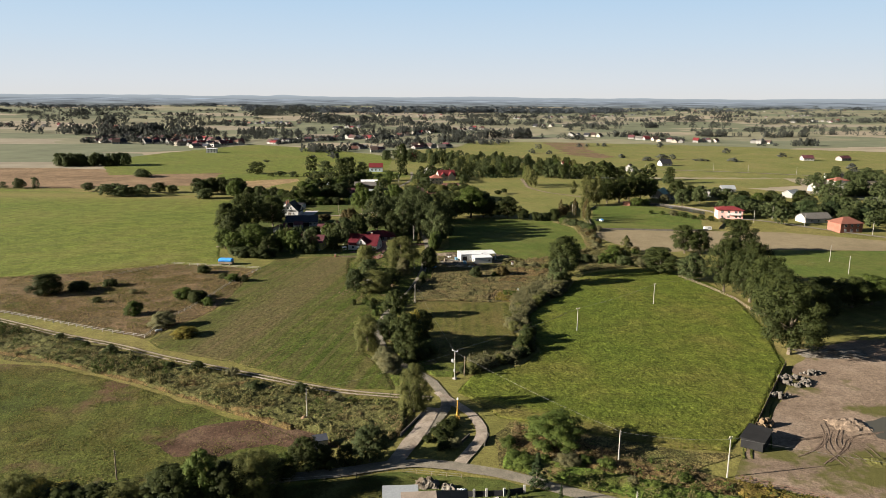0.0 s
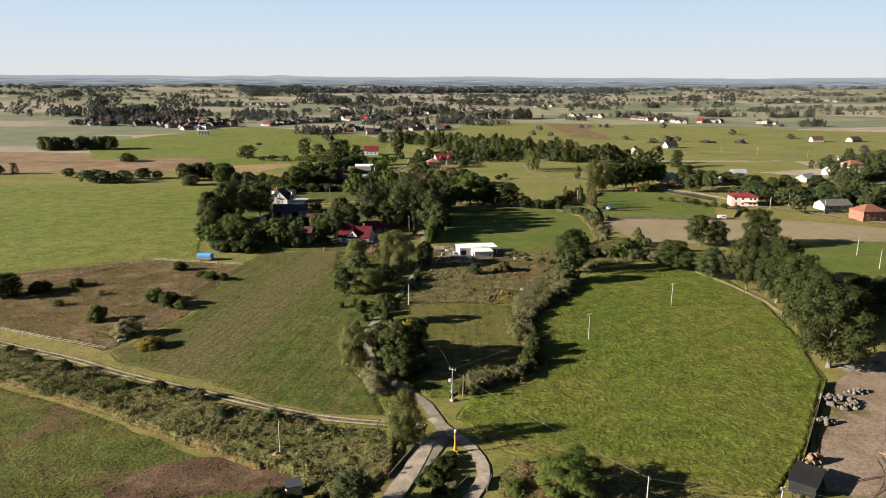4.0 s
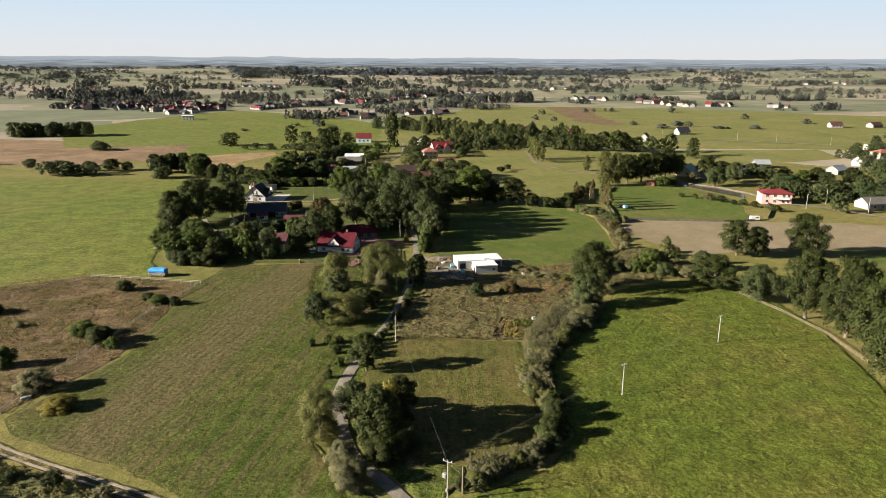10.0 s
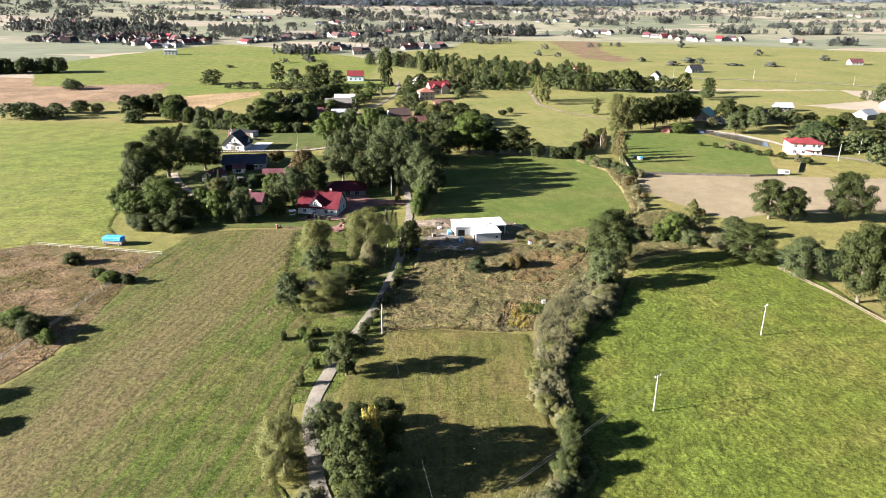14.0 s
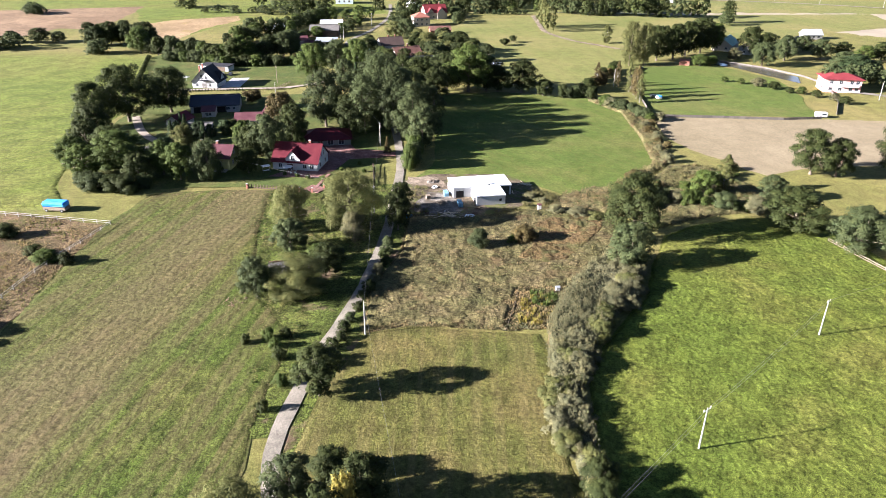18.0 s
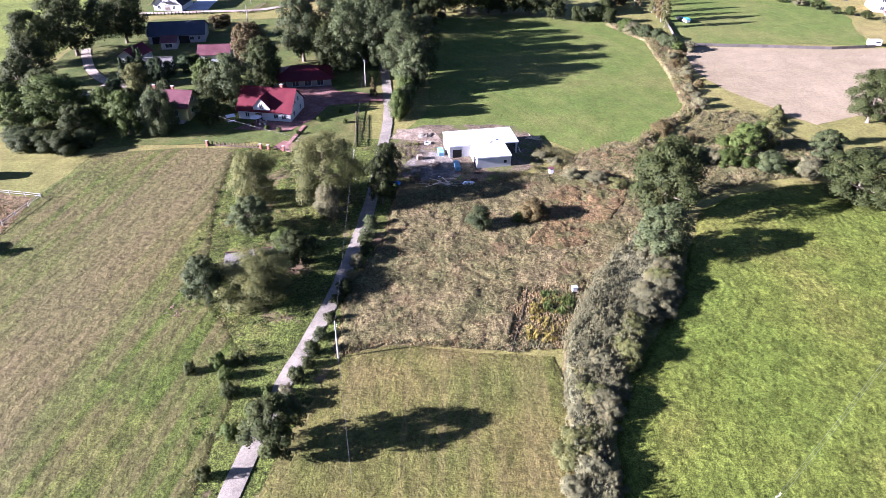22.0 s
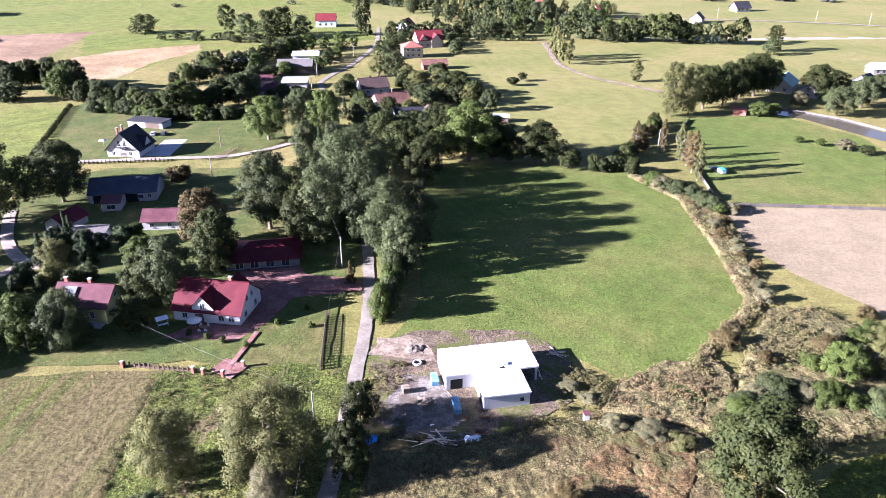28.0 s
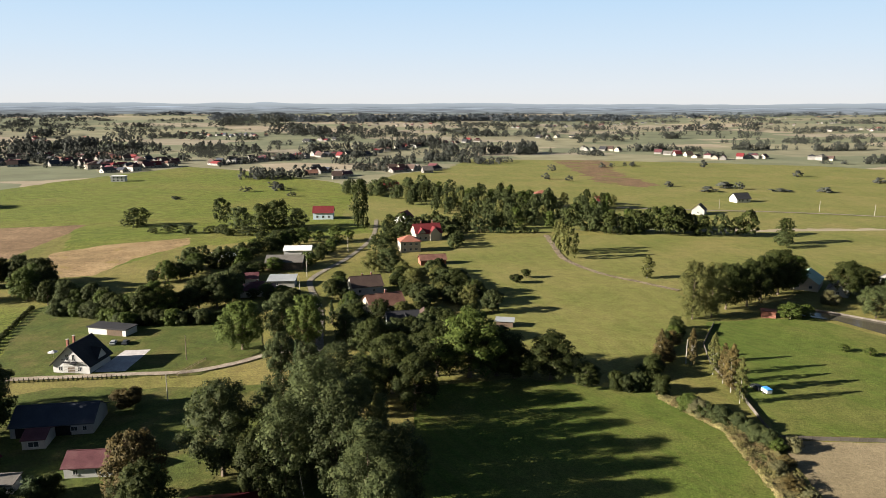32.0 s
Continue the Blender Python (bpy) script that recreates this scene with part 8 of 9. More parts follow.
def board_heap(x, y, n, length, label, mats, spread, group="timber heaps", turn=0.0):
    root = thing("timber_heap", label, "timber", pose(x, y, 0), group)
    for i in range(n):
        l = length * SRNG.uniform(0.6, 1.0)
        ob = part("board", box((l, SRNG.uniform(0.1, 0.25), 0.06)), SRNG.choice(mats), root)
        ob.matrix_local = pose(SRNG.gauss(0, spread), SRNG.gauss(0, spread * 0.6), 0.1 + 0.04 * i, SRNG.gauss(0, 3), SRNG.gauss(0, 4), turn + SRNG.gauss(0, 22))


board_heap(7.0, 308.6, 26, 4.2, "untidy heap of pale boards and offcuts", [M_WOOD, M_FRESHWOOD, M_WOOD], 1.6)
board_heap(5.4, 307.4, 3, 9.0, "long pale planks lying on the ground", [M_FRESHWOOD], 0.3, turn=4)
board_heap(-0.7, 312.0, 16, 2.4, "small heap of sticks and boards", [M_WOOD], 0.5)
board_heap(30.2, 333.2, 7, 5.0, "stack of pale planks beside the building", [M_FRESHWOOD], 0.35, turn=-35)
board_heap(26.2, 326.6, 6, 3.2, "leaning boards at the open end of the building", [M_FRESHWOOD, M_WOOD], 0.6, turn=80)


def crumpled(name, label, x, y, sx, sy, h, mat, category):
    bm = bmesh.new()
    bmesh.ops.create_grid(bm, x_segments=14, y_segments=14, size=0.5)
    for q in bm.verts:
        r = max(abs(q.co.x), abs(q.co.y)) * 2
        q.co.z = h * max(0.0, 1 - r ** 2) * (0.7 + 0.6 * noise.noise(Vector((q.co.x * 6, q.co.y * 6, x)))) + 0.05
        q.co.x, q.co.y = q.co.x * sx * (1 + 0.25 * noise.noise(q.co * 4)), q.co.y * sy * (1 + 0.25 * noise.noise(q.co * 4 + Vector((3, 1, 0))))
    ob = new(name, mesh_of(name, bm, mat))
    ob.matrix_world = pose(x, y, 0)
    return tagged(ob, label, category)


crumpled("foil_heap", "crumpled white and blue foil on the ground", 12.6, 309.0, 2.8, 2.2, 0.8, M_FOIL, "foil")
crumpled("foil_sheet", "blue plastic sheet beside the lane", -3.8, 309.0, 2.0, 2.2, 0.9, M_TARP, "plastic sheet")
crumpled("foil_sheet", "thin white sheet trampled on the sand", 6.0, 312.8, 2.4, 1.6, 0.15, M_FOIL, "plastic sheet")
crumpled("sand_mound", "grey sand mound on the site", 2.0, 315.2, 6.0, 4.6, 0.9, M_RUBBLE, "mound")
crumpled("sand_mound", "pale sand mound on the site", 5.4, 318.8, 4.5, 3.2, 0.8, M_RUBBLE, "mound")
crumpled("sand_mound", "light gravel mound by the access", 2.6, 335.0, 4.0, 3.4, 0.7, M_RUBBLE, "mound")
crumpled("sand_mound", "pale sand mound by the front fence", -2.8, 125.0, 5.0, 3.6, 1.8, M_RUBBLE, "mound")
crumpled("sand_mound", "gravel mound by the front fence", 1.4, 124.0, 3.2, 2.4, 1.1, M_RUBBLE, "mound")
crumpled("foil_sheet", "white foil cover on the gravel", 3.8, 123.0, 2.4, 1.8, 0.6, M_FOIL, "plastic sheet")
crumpled("earth_bank", "bank of dug brown earth by the pond", 95.5, 152.5, 9.0, 7.0, 1.5, M_YARD, "earth bank")
crumpled("earth_bank", "low bank of grey spoil in the yard", 118.0, 200.0, 22.0, 9.0, 1.2, M_RUBBLE, "earth bank")
crumpled("compost_heap", "dark compost heap in the corner of the yard", 92.0, 135.0, 6.0, 5.0, 0.8, M_YARD, "compost heap")
for i in range(9):
    crumpled("rubble_mound", "small mound of earth and rubble", SRNG.uniform(-1, 28), SRNG.uniform(309, 315), SRNG.uniform(0.8, 2.0), SRNG.uniform(0.8, 2.0), SRNG.uniform(0.2, 0.5), SRNG.choice([M_RUBBLE, M_BARE]), "rubble")
well = thing("meter_box", "narrow pale masonry box in the weeds", "utility box", pose(31.9, 313.6, 0, 0, 0, 5))
part("body", box((0.95, 0.8, 1.7), (0, 0, 0.85), bevel=0.03), M_WHITE, well)
part("roof", box((1.2, 1.0, 0.14), (0, 0, 1.77), rx=6), M_MAROON, well)
part("slab", box((1.2, 1.6, 0.1), (0.5, -1.5, 0.06)), M_POLE, well)
hive = thing("bee_hive", "small white box hive among the weeds", "hive", pose(30.0, 269.0, 0, 0, 0, 8))
part("body", box((0.9, 0.7, 0.9), (0, 0, 0.6), bevel=0.03), M_WHITE, hive)
part("lid", box((1.05, 0.85, 0.12), (0, 0, 1.1)), M_SHEETROOF, hive)
for u in (-0.35, 0.35):
    part("leg", box((0.08, 0.6, 0.2), (u, 0, 0.08)), M_WOOD, hive)

# ruined shed beside the grey trees
ruin = thing("ruined_shed", "ruined stone shed with a fallen roof", "shed", pose(-30.0, 278.0, 0, 0, 0, 12))
for sz, at in (((9.0, 0.4, 1.5), (0, 2.4, 0.7)), ((0.4, 5.0, 1.2), (-4.4, 0, 0.55)), ((0.4, 5.0, 1.7), (4.4, 0, 0.8)), ((4.0, 0.4, 1.0), (-2.4, -2.4, 0.45))):
    part("wall", box(sz, at, bevel=0.06), M_STONE, ruin)
part("roof_sheet", box((5.4, 4.4, 0.12), (-1.6, -0.2, 1.3), rx=8, ry=-6), M_ETERNIT, ruin, "sagging grey roof sheet")
part("roof_beam", box((9.0, 0.18, 0.2), (0, 2.4, 1.6)), M_RUSTROOF, ruin)
part("roof_beam", box((0.16, 5.0, 0.16), (1.6, 0, 1.6), rx=-8), M_WOODDARK, ruin)

# red house terrace
um = thing("parasol", "white garden parasol on the terrace", "parasol", pose(-42.4, 342.6, 0.05))
part("pole", tube([(0, 0, 0), (0, 0, 2.5)], [0.03, 0.03], 6), M_STEEL, um)
bm = bmesh.new()
bmesh.ops.create_cone(bm, cap_ends=False, segments=8, radius1=1.6, radius2=0.05, depth=0.6)
bmesh.ops.translate(bm, vec=(0, 0, 2.3), verts=bm.verts)
part("canopy", bm, M_WHITE, um)
um2 = copy_thing(um, pose(-112.6, 464.5, 0.03))
tagged(um2, "white garden parasol on the lawn", "parasol")
tb = thing("garden_table", "wooden garden table on the terrace", "table", pose(-40.6, 342.2, 0.05, 0, 0, -10))
part("tabletop", box((1.6, 0.9, 0.06), (0, 0, 0.74)), M_WOOD, tb)
for u in (-0.7, 0.7):
    for s in (-0.38, 0.38):
        part("leg", box((0.07, 0.07, 0.72), (u, s, 0.36)), M_WOOD, tb)
for i, (u, v, r) in enumerate(((-0.9, 0.9, 0), (0.6, 1.0, 10), (-0.6, -1.0, 180), (0.7, -0.9, 170))):
    ch = thing("garden_chair", "white plastic garden chair on the terrace", "chair", pose(-40.6 + u, 342.2 + v, 0.05, 0, 0, r), "terrace chairs")
    part("seat", box((0.5, 0.5, 0.05), (0, 0, 0.44)), M_WHITE, ch)
    part("backrest", box((0.5, 0.05, 0.5), (0, 0.24, 0.7)), M_WHITE, ch)
    for a in (-0.2, 0.2):
        for b in (-0.2, 0.2):
            part("leg", box((0.05, 0.05, 0.42), (a, b, 0.21)), M_WHITE, ch)
sw = thing("garden_swing", "garden swing with a white canopy", "swing", pose(-49.4, 343.6, 0, 0, 0, 30))
for u in (-1.0, 1.0):
    part("frame", tube([(u, -0.7, 0), (u, 0, 1.9), (u, 0.7, 0)], [0.04, 0.04, 0.04], 6), M_STEEL, sw)
part("canopy", box((2.4, 1.4, 0.08), (0, 0, 1.95), rx=10), M_FOIL, sw)
part("bench", box((1.8, 0.5, 0.12), (0, 0, 0.5)), M_FOIL, sw)

# gas marker column at the fork
gm = thing("pipeline_marker", "yellow pipeline vent column on a square base", "marker post", pose(3.7, 155.0, 0))
part("base", box((1.1, 1.1, 0.7), (0, 0, 0.33), bevel=0.06), M_YELLOWPAINT, gm)
part("column", tube([(0, 0, 0.6), (0, 0, 1.6), (0, 0, 1.7), (0, 0, 4.8)], [0.32, 0.30, 0.17, 0.16], 10), M_YELLOWPAINT, gm)
part("cap", tube([(0, 0, 4.7), (0, 0, 5.2)], [0.22, 0.2], 10), M_FOIL, gm)

# bridge edges at the fork
for x, y, rz in ((0.1, 148.0, 66), (-6.9, 151.5, 68), (5.0, 143.6, 60), (10.0, 143.6, 75)):
    br = thing("culvert_wall", "low concrete culvert wall beside the track", "culvert", pose(x, y, 0, 0, 0, rz), "culvert walls")
    part("wall", box((13.0 if x < 0 else 5.0, 0.25, 0.75), (0, 0, 0.35), bevel=0.03), M_STONE, br)


# ---- yard: stones, logs and bales ----
def stone_mesh(seed):
    rng = random.Random(seed)
    bm = bmesh.new()
    bmesh.ops.create_icosphere(bm, subdivisions=1, radius=0.5)
    for q in bm.verts:
        q.co *= rng.uniform(0.7, 1.2)
        q.co.z *= 0.75
    return mesh_of("stone", bm, M_STONE)


STONES = [stone_mesh(i) for i in range(6)]
for cx, cy, n, sx, sy, lab in ((95.5, 178.5, 60, 4.0, 4.6, "heap of grey stones and broken concrete"), (86.8, 168, 26, 2.6, 1.8, "heap of grey stones by the fence"), (103, 184, 18, 3.2, 1.2, "scatter of grey stones in the grass")):
    heap = thing("stone_heap", lab, "stones", pose(cx, cy, 0), "stone heaps")
    for i in range(n):
        a, r = SRNG.uniform(0, 6.28), math.sqrt(SRNG.random())
        s = SRNG.uniform(0.6, 1.7)
        ob = part("stone", STONES[i % 6], None, heap)
        ob.matrix_local = Matrix.LocRotScale((sx * r * math.cos(a), sy * r * math.sin(a), 0.25 * s + (1 - r) * 0.9), Euler((SRNG.random() * 6, SRNG.random() * 6, SRNG.random() * 6)), (s, s * SRNG.uniform(0.7, 1.3), s))
for i in range(8):
    u, v, z = [(0, 0, 0.6), (1.4, 0.5, 0.6), (2.8, 1.0, 0.6), (0.5, 1.3, 0.6), (1.9, 1.8, 0.6), (0.9, 0.9, 1.7), (2.2, 1.3, 1.7), (3.6, 2.2, 0.6)][i]
    bl = thing("hay_bale", "round straw bale stacked by the shed", "bale", pose(73.6 + u, 150.2 + v, z, 0, 90, 30 + 10 * (i % 3)), "straw bales")
    part("straw", tube([(0, 0, -0.6), (0, 0, -0.55), (0, 0, 0.55), (0, 0, 0.6)], [0.52, 0.6, 0.6, 0.52], 14), M_HAY, bl)
feeder = thing("hay_feeder", "round hay feeder heaped with straw by the pole", "feeder", pose(-32.4, 152.6, 0))
part("ring", tube([(0, 0, 0), (0, 0, 0.7)], [1.1, 1.1], 14), M_STEEL, feeder)
part("straw", tube([(0, 0, 0.6), (0, 0, 1.0), (0, 0, 1.5)], [1.0, 0.8, 0.25], 12), M_HAY, feeder)
tr = thing("water_trough", "pale water trough in the rough pasture", "trough", pose(-92.5, 217.5, 0, 0, 0, 40))
part("tub", box((2.2, 0.9, 0.6), (0, 0, 0.3), bevel=0.08), M_SHEETROOF, tr)
house("shelter", "small grey field shelter by the pasture", -26.4, 140.4, 20, 2.8, 2.2, 1.9, 0.4, M_GREY, M_BARNROOF, style="shed", over=0.15, category="shelter")
tagged(new("front_paving", mesh_of("front_paving", box((4.5, 4.0, 0.08), (-10.4, 115.4, 0.30), rz=4), M_BRICKPAVE)), "red block paving beside the white annex", "paving")
tagged(new("front_drive", mesh_of("front_drive", box((2.8, 8.0, 0.06), (11.4, 116.6, 0.30), rz=28), M_CONCRETE)), "pale concrete drive in the front garden", "driveway")

# ---- grass, weeds and crop: many small tufts ----
SC_RNG = np.random.default_rng(21)


def inside(px, py, poly):
    r = np.zeros(len(px), bool)
    n = len(poly)
    for i in range(n):
        (x0, y0), (x1, y1) = poly[i], poly[(i + 1) % n]
        hit = ((y0 > py) != (y1 > py)) & (px < (x1 - x0) * (py - y0) / (y1 - y0 + 1e-9) + x0)
        r ^= hit
    return r


def patchiness(px, py, cell, seed):
    g = np.random.default_rng(seed).random((128, 128))
    u, v = px / cell, py / cell
    i, j = np.floor(u).astype(int), np.floor(v).astype(int)
    a, b = u - i, v - j
    a, b = a * a * (3 - 2 * a), b * b * (3 - 2 * b)
    return (g[i % 128, j % 128] * (1 - a) + g[(i + 1) % 128, j % 128] * a) * (1 - b) + (g[i % 128, (j + 1) % 128] * (1 - a) + g[(i + 1) % 128, (j + 1) % 128] * a) * b


def tufts(name, label, category, poly, n, h, w, material, cell=6.0, bias=0.5, blades=4, lean=0.5, seed=1):
    """Leaning blades in clumps, thick in some places and thin in others."""
    xs, ys = [q[0] for q in poly], [q[1] for q in poly]
    px, py = SC_RNG.uniform(min(xs), max(xs), n * 6), SC_RNG.uniform(min(ys), max(ys), n * 6)
    k = inside(px, py, poly)
    px, py = px[k], py[k]
    den = patchiness(px, py, cell, seed) * 0.65 + patchiness(px, py, cell * 0.3, seed + 9) * 0.35
    k = SC_RNG.random(len(px)) < np.clip((den - bias) * 4 + 0.5, 0.04, 1)
    px, py, den = px[k][:n], py[k][:n], den[k][:n]
    m = len(px)
    hh = h * SC_RNG.uniform(0.5, 1.4, m) * (0.6 + 0.8 * den)
    V = []
    for b in range(blades):
        a = SC_RNG.uniform(0, 6.28, m)
        c, s = np.cos(a), np.sin(a)
        ww = 0.6 * w * SC_RNG.uniform(0.6, 1.3, m)
        off = w * SC_RNG.uniform(0, 0.6, m)
        bx, by = px + c * off, py + s * off
        tip = hh * SC_RNG.uniform(0.7, 1.15, m)
        out = tip * lean * SC_RNG.uniform(0.3, 1.2, m)
        V.append(np.stack([np.stack([bx - s * ww * 0.5, by + c * ww * 0.5, np.full(m, 0.16)], 1), np.stack([bx + s * ww * 0.5, by - c * ww * 0.5, np.full(m, 0.16)], 1), np.stack([bx + c * out, by + s * out, tip + 0.16], 1)], 1))
    V = np.concatenate(V).reshape(-1, 3)
    ob = new(name, mesh_np(name, V, np.arange(len(V)).reshape(-1, 3), material))
    return tagged(ob, label, category, kind="stuff")


def sward(name, label, category, poly, cell, h, material, lumps=((4.0, 0.35), (1.3, 0.4), (0.5, 0.25)), rows=None, seed=1, base=0.22, power=1.0, edge=0.0427, taper=5):
    """The closed, lumpy top of a growth: a fine uneven sheet that sinks into the ground at its edge. rows: turn, spacing, share."""
    rng = np.random.default_rng(seed)
    xs, ys = [q[0] for q in poly], [q[1] for q in poly]
    X, Y = np.meshgrid(np.arange(min(xs) - cell, max(xs) + 2 * cell, cell), np.arange(min(ys) - cell, max(ys) + 2 * cell, cell))
    X = X + rng.uniform(-0.36, 0.36, X.shape) * cell
    Y = Y + rng.uniform(-0.36, 0.36, Y.shape) * cell
    ok = inside(X.ravel(), Y.ravel(), poly).reshape(X.shape)
    Z = sum(q * patchiness(X.ravel(), Y.ravel(), c, seed + 3 * i).reshape(X.shape) for i, (c, q) in enumerate(lumps))
    if rows:
        a = radians(rows[0])
        wob = patchiness(X.ravel(), Y.ravel(), 6.0, seed + 40).reshape(X.shape) * 2.2
        Z = Z * (1 - rows[2]) + rows[2] * (0.5 + 0.5 * np.sin(math.tau * (X * math.cos(a) - Y * math.sin(a)) / rows[1] + wob))
    Z = base + h * np.clip(Z, 0, 1) ** power
    core = ok.astype(float)
    for i in range(taper):
        core[1:-1, 1:-1] = (core[1:-1, 1:-1] + core[:-2, 1:-1] + core[2:, 1:-1] + core[1:-1, :-2] + core[1:-1, 2:]) / 5
    Z = edge + (Z - edge) * np.clip((core - 0.66) * 3.2, 0, 1)
    w_, keep = X.shape[1], (ok[:-1, :-1] & ok[1:, :-1] & ok[:-1, 1:] & ok[1:, 1:]).ravel()
    i = (np.arange(X.shape[0] - 1)[:, None] * w_ + np.arange(w_ - 1)[None]).ravel()[keep]
    F = np.stack([i, i + 1, i + w_ + 1, i + w_], 1)
    used, F = np.unique(F, return_inverse=True)
    ob = new(name, mesh_np(name, np.stack([X, Y, Z], -1).reshape(-1, 3)[used], F.reshape(-1, 4), material))
    return tagged(ob, label, category, kind="stuff")


def clumps(name, label, category, poly, n, h, w, material, cell=6.0, bias=0.5, leaf=0.12, k=81, seed=1):
    """Low leafy weeds: small bushy heaps of leaves joined into one growth."""
    xs, ys = [q[0] for q in poly], [q[1] for q in poly]
    n = int(n * 0.55)
    px, py = SC_RNG.uniform(min(xs), max(xs), n * 8), SC_RNG.uniform(min(ys), max(ys), n * 8)
    ok = inside(px, py, poly)
    px, py = px[ok], py[ok]
    den = patchiness(px, py, cell, seed) * 0.6 + patchiness(px, py, cell * 0.35, seed + 9) * 0.4
    ok = SC_RNG.random(len(px)) < np.clip((den - bias) * 4 + 0.5, 0.02, 1)
    px, py, den = px[ok][:n], py[ok][:n], den[ok][:n]
    hh = 0.15 + h * SC_RNG.uniform(0.5, 1.35, len(px)) * (0.55 + 0.9 * den)
    ww = w * SC_RNG.uniform(0.6, 1.35, len(px))
    ob = far_trees(name, label, list(zip(px.tolist(), py.tolist(), hh.tolist(), ww.tolist())), material, leaf * 0.6, int(k * 1.5), seed)
    return tagged(ob, label, category, kind="stuff")


CROP = [(27.5, 214), (29, 225), (30.5, 237), (35.5, 247), (41, 255.5), (48.5, 266), (54, 281), (62, 297), (73, 304), (85, 308), (99, 310), (107, 298), (111, 283), (113, 262), (108, 225), (99, 192), (77, 157), (62, 139), (50, 141), (28, 150), (14, 155), (4, 170), (8, 181), (22, 188), (30, 202)]
LOT = [(-5, 288), (-4, 309), (10, 308), (24, 312), (40, 316), (52, 309), (47, 280), (28, 254), (18, 253), (-2, 255), (-11, 252), (-11, 270)]
MIDF = [(-10, 252), (-2, 255), (18, 252), (24, 252), (25, 239), (23, 222), (25, 206), (20, 196), (8, 190), (-2, 192), (-12, 205), (-19, 216), (-16, 234)]
MOWN = [(-92, 208), (-84, 200), (-60, 190), (-40, 178), (-26, 172), (-12, 171), (-16, 185), (-24, 200), (-26, 225), (-24, 250), (-36, 270), (-42, 300), (-44, 326), (-62, 326), (-78, 323), (-83, 304), (-81, 241)]
ROUGHP = [(-190, 285), (-163, 292), (-124, 312), (-98, 308), (-82, 303), (-82, 241), (-89, 222), (-94, 210), (-121, 223), (-190, 250)]
PAST = [(-150, 200), (-126, 188), (-109, 186), (-78, 171), (-51, 155), (-30, 144), (-24, 137), (-34, 134), (-49, 132), (-62, 124), (-110, 118), (-150, 125)]
STRIP = [(-160, 228), (-124, 210), (-101, 200), (-80, 189), (-46, 174), (-24, 165), (-8, 163), (-8, 149), (-14, 139), (-22, 139), (-28, 146), (-51, 157), (-78, 173), (-109, 188), (-160, 206)]
NETTLE = [(12, 132), (24, 126), (40, 119.5), (52, 113), (75, 101.5), (105, 86), (125, 80), (128, 86), (106, 97), (80, 110), (60, 120), (42, 127), (26, 133), (14, 140)]
GOLD = [(58, 120), (80, 110), (106, 97), (128, 86), (130, 91), (106, 103.5), (80, 116), (60, 127), (54, 127)]
DRYS = [(14, 140), (26, 133), (42, 127), (56, 121), (60, 126), (52, 131), (40, 136), (28, 147), (17, 152)]
BAND = [(25.5, 206), (24.5, 216), (23.5, 229), (24, 240), (25, 250), (28, 260), (33, 270), (40, 281), (46, 288), (54, 284), (47, 268), (40, 257), (34.5, 248.5), (29.5, 238), (28, 226), (29, 210), (26, 198), (14, 186), (8, 184), (7, 189), (20, 196)]
HEADF = [(2, 440), (32, 447), (69, 437), (78, 424), (79, 383), (77, 352), (57, 329), (47, 319), (28, 342), (-3, 342), (3, 352), (3, 400)]
BACKH = [(56, 308), (62, 326), (60, 332), (78, 350), (84, 373), (88, 405), (80, 424), (70, 438), (68, 432), (78, 412), (77, 380), (74, 352), (56, 332), (46, 319), (52, 309)]
BACK2 = [(56, 308), (62, 326), (78, 350), (90, 350), (104, 320), (99, 313), (84, 311), (72, 307), (61, 301)]
LEFTM = [(-300, 270), (-163, 294), (-124, 314), (-98, 315), (-108, 330), (-122, 380), (-128, 430), (-230, 420), (-300, 380)]
LOTTOP = [(-5, 288), (-4, 309), (10, 308), (24, 312), (40, 316), (52, 309), (47, 280), (31, 270), (21.5, 270), (17.3, 254), (-2, 256), (-11, 253), (-11, 270)]
REDZONE = [(22, 284), (29, 281), (35, 283), (41, 291), (47, 300), (49, 309), (42, 313), (35, 309), (29, 303), (24, 297), (27, 291)]
RUSTEDGE = [(-160, 205), (-109, 187.5), (-78, 172.5), (-51, 156.5), (-34, 147), (-33, 150), (-50, 161), (-64, 167), (-78, 176), (-94, 183), (-109, 191), (-134, 200), (-160, 212)]
sward("crop", "closed leafy top of the lush green crop", "crop", CROP, 0.34, 0.34, M_CROP, ((3.0, 0.12), (0.9, 0.4), (0.42, 0.48)), seed=51, base=0.24)
sward("weeds", "matted brown and straw-coloured weeds of the lot", "weeds", LOTTOP, 0.34, 0.8, M_WEEDLOT, ((5.0, 0.3), (1.7, 0.45), (0.6, 0.25)), seed=52)
sward("weeds", "withered reddish weeds of the lot", "weeds", REDZONE, 0.34, 0.9, M_REDWEED, ((5.0, 0.3), (1.7, 0.45), (0.6, 0.25)), seed=57, base=0.3)
sward("weeds", "tangled grey-green brush along the track", "weeds", STRIP, 0.40, 1.3, M_BRUSH, ((7.0, 0.25), (2.2, 0.45), (0.8, 0.3)), seed=53, base=0.45)
sward("weeds", "rusty dry weeds along the edge of the pasture", "weeds", RUSTEDGE, 0.36, 0.9, M_REDWEED, ((4.0, 0.3), (1.6, 0.45), (0.6, 0.25)), seed=58, base=0.3, taper=7)
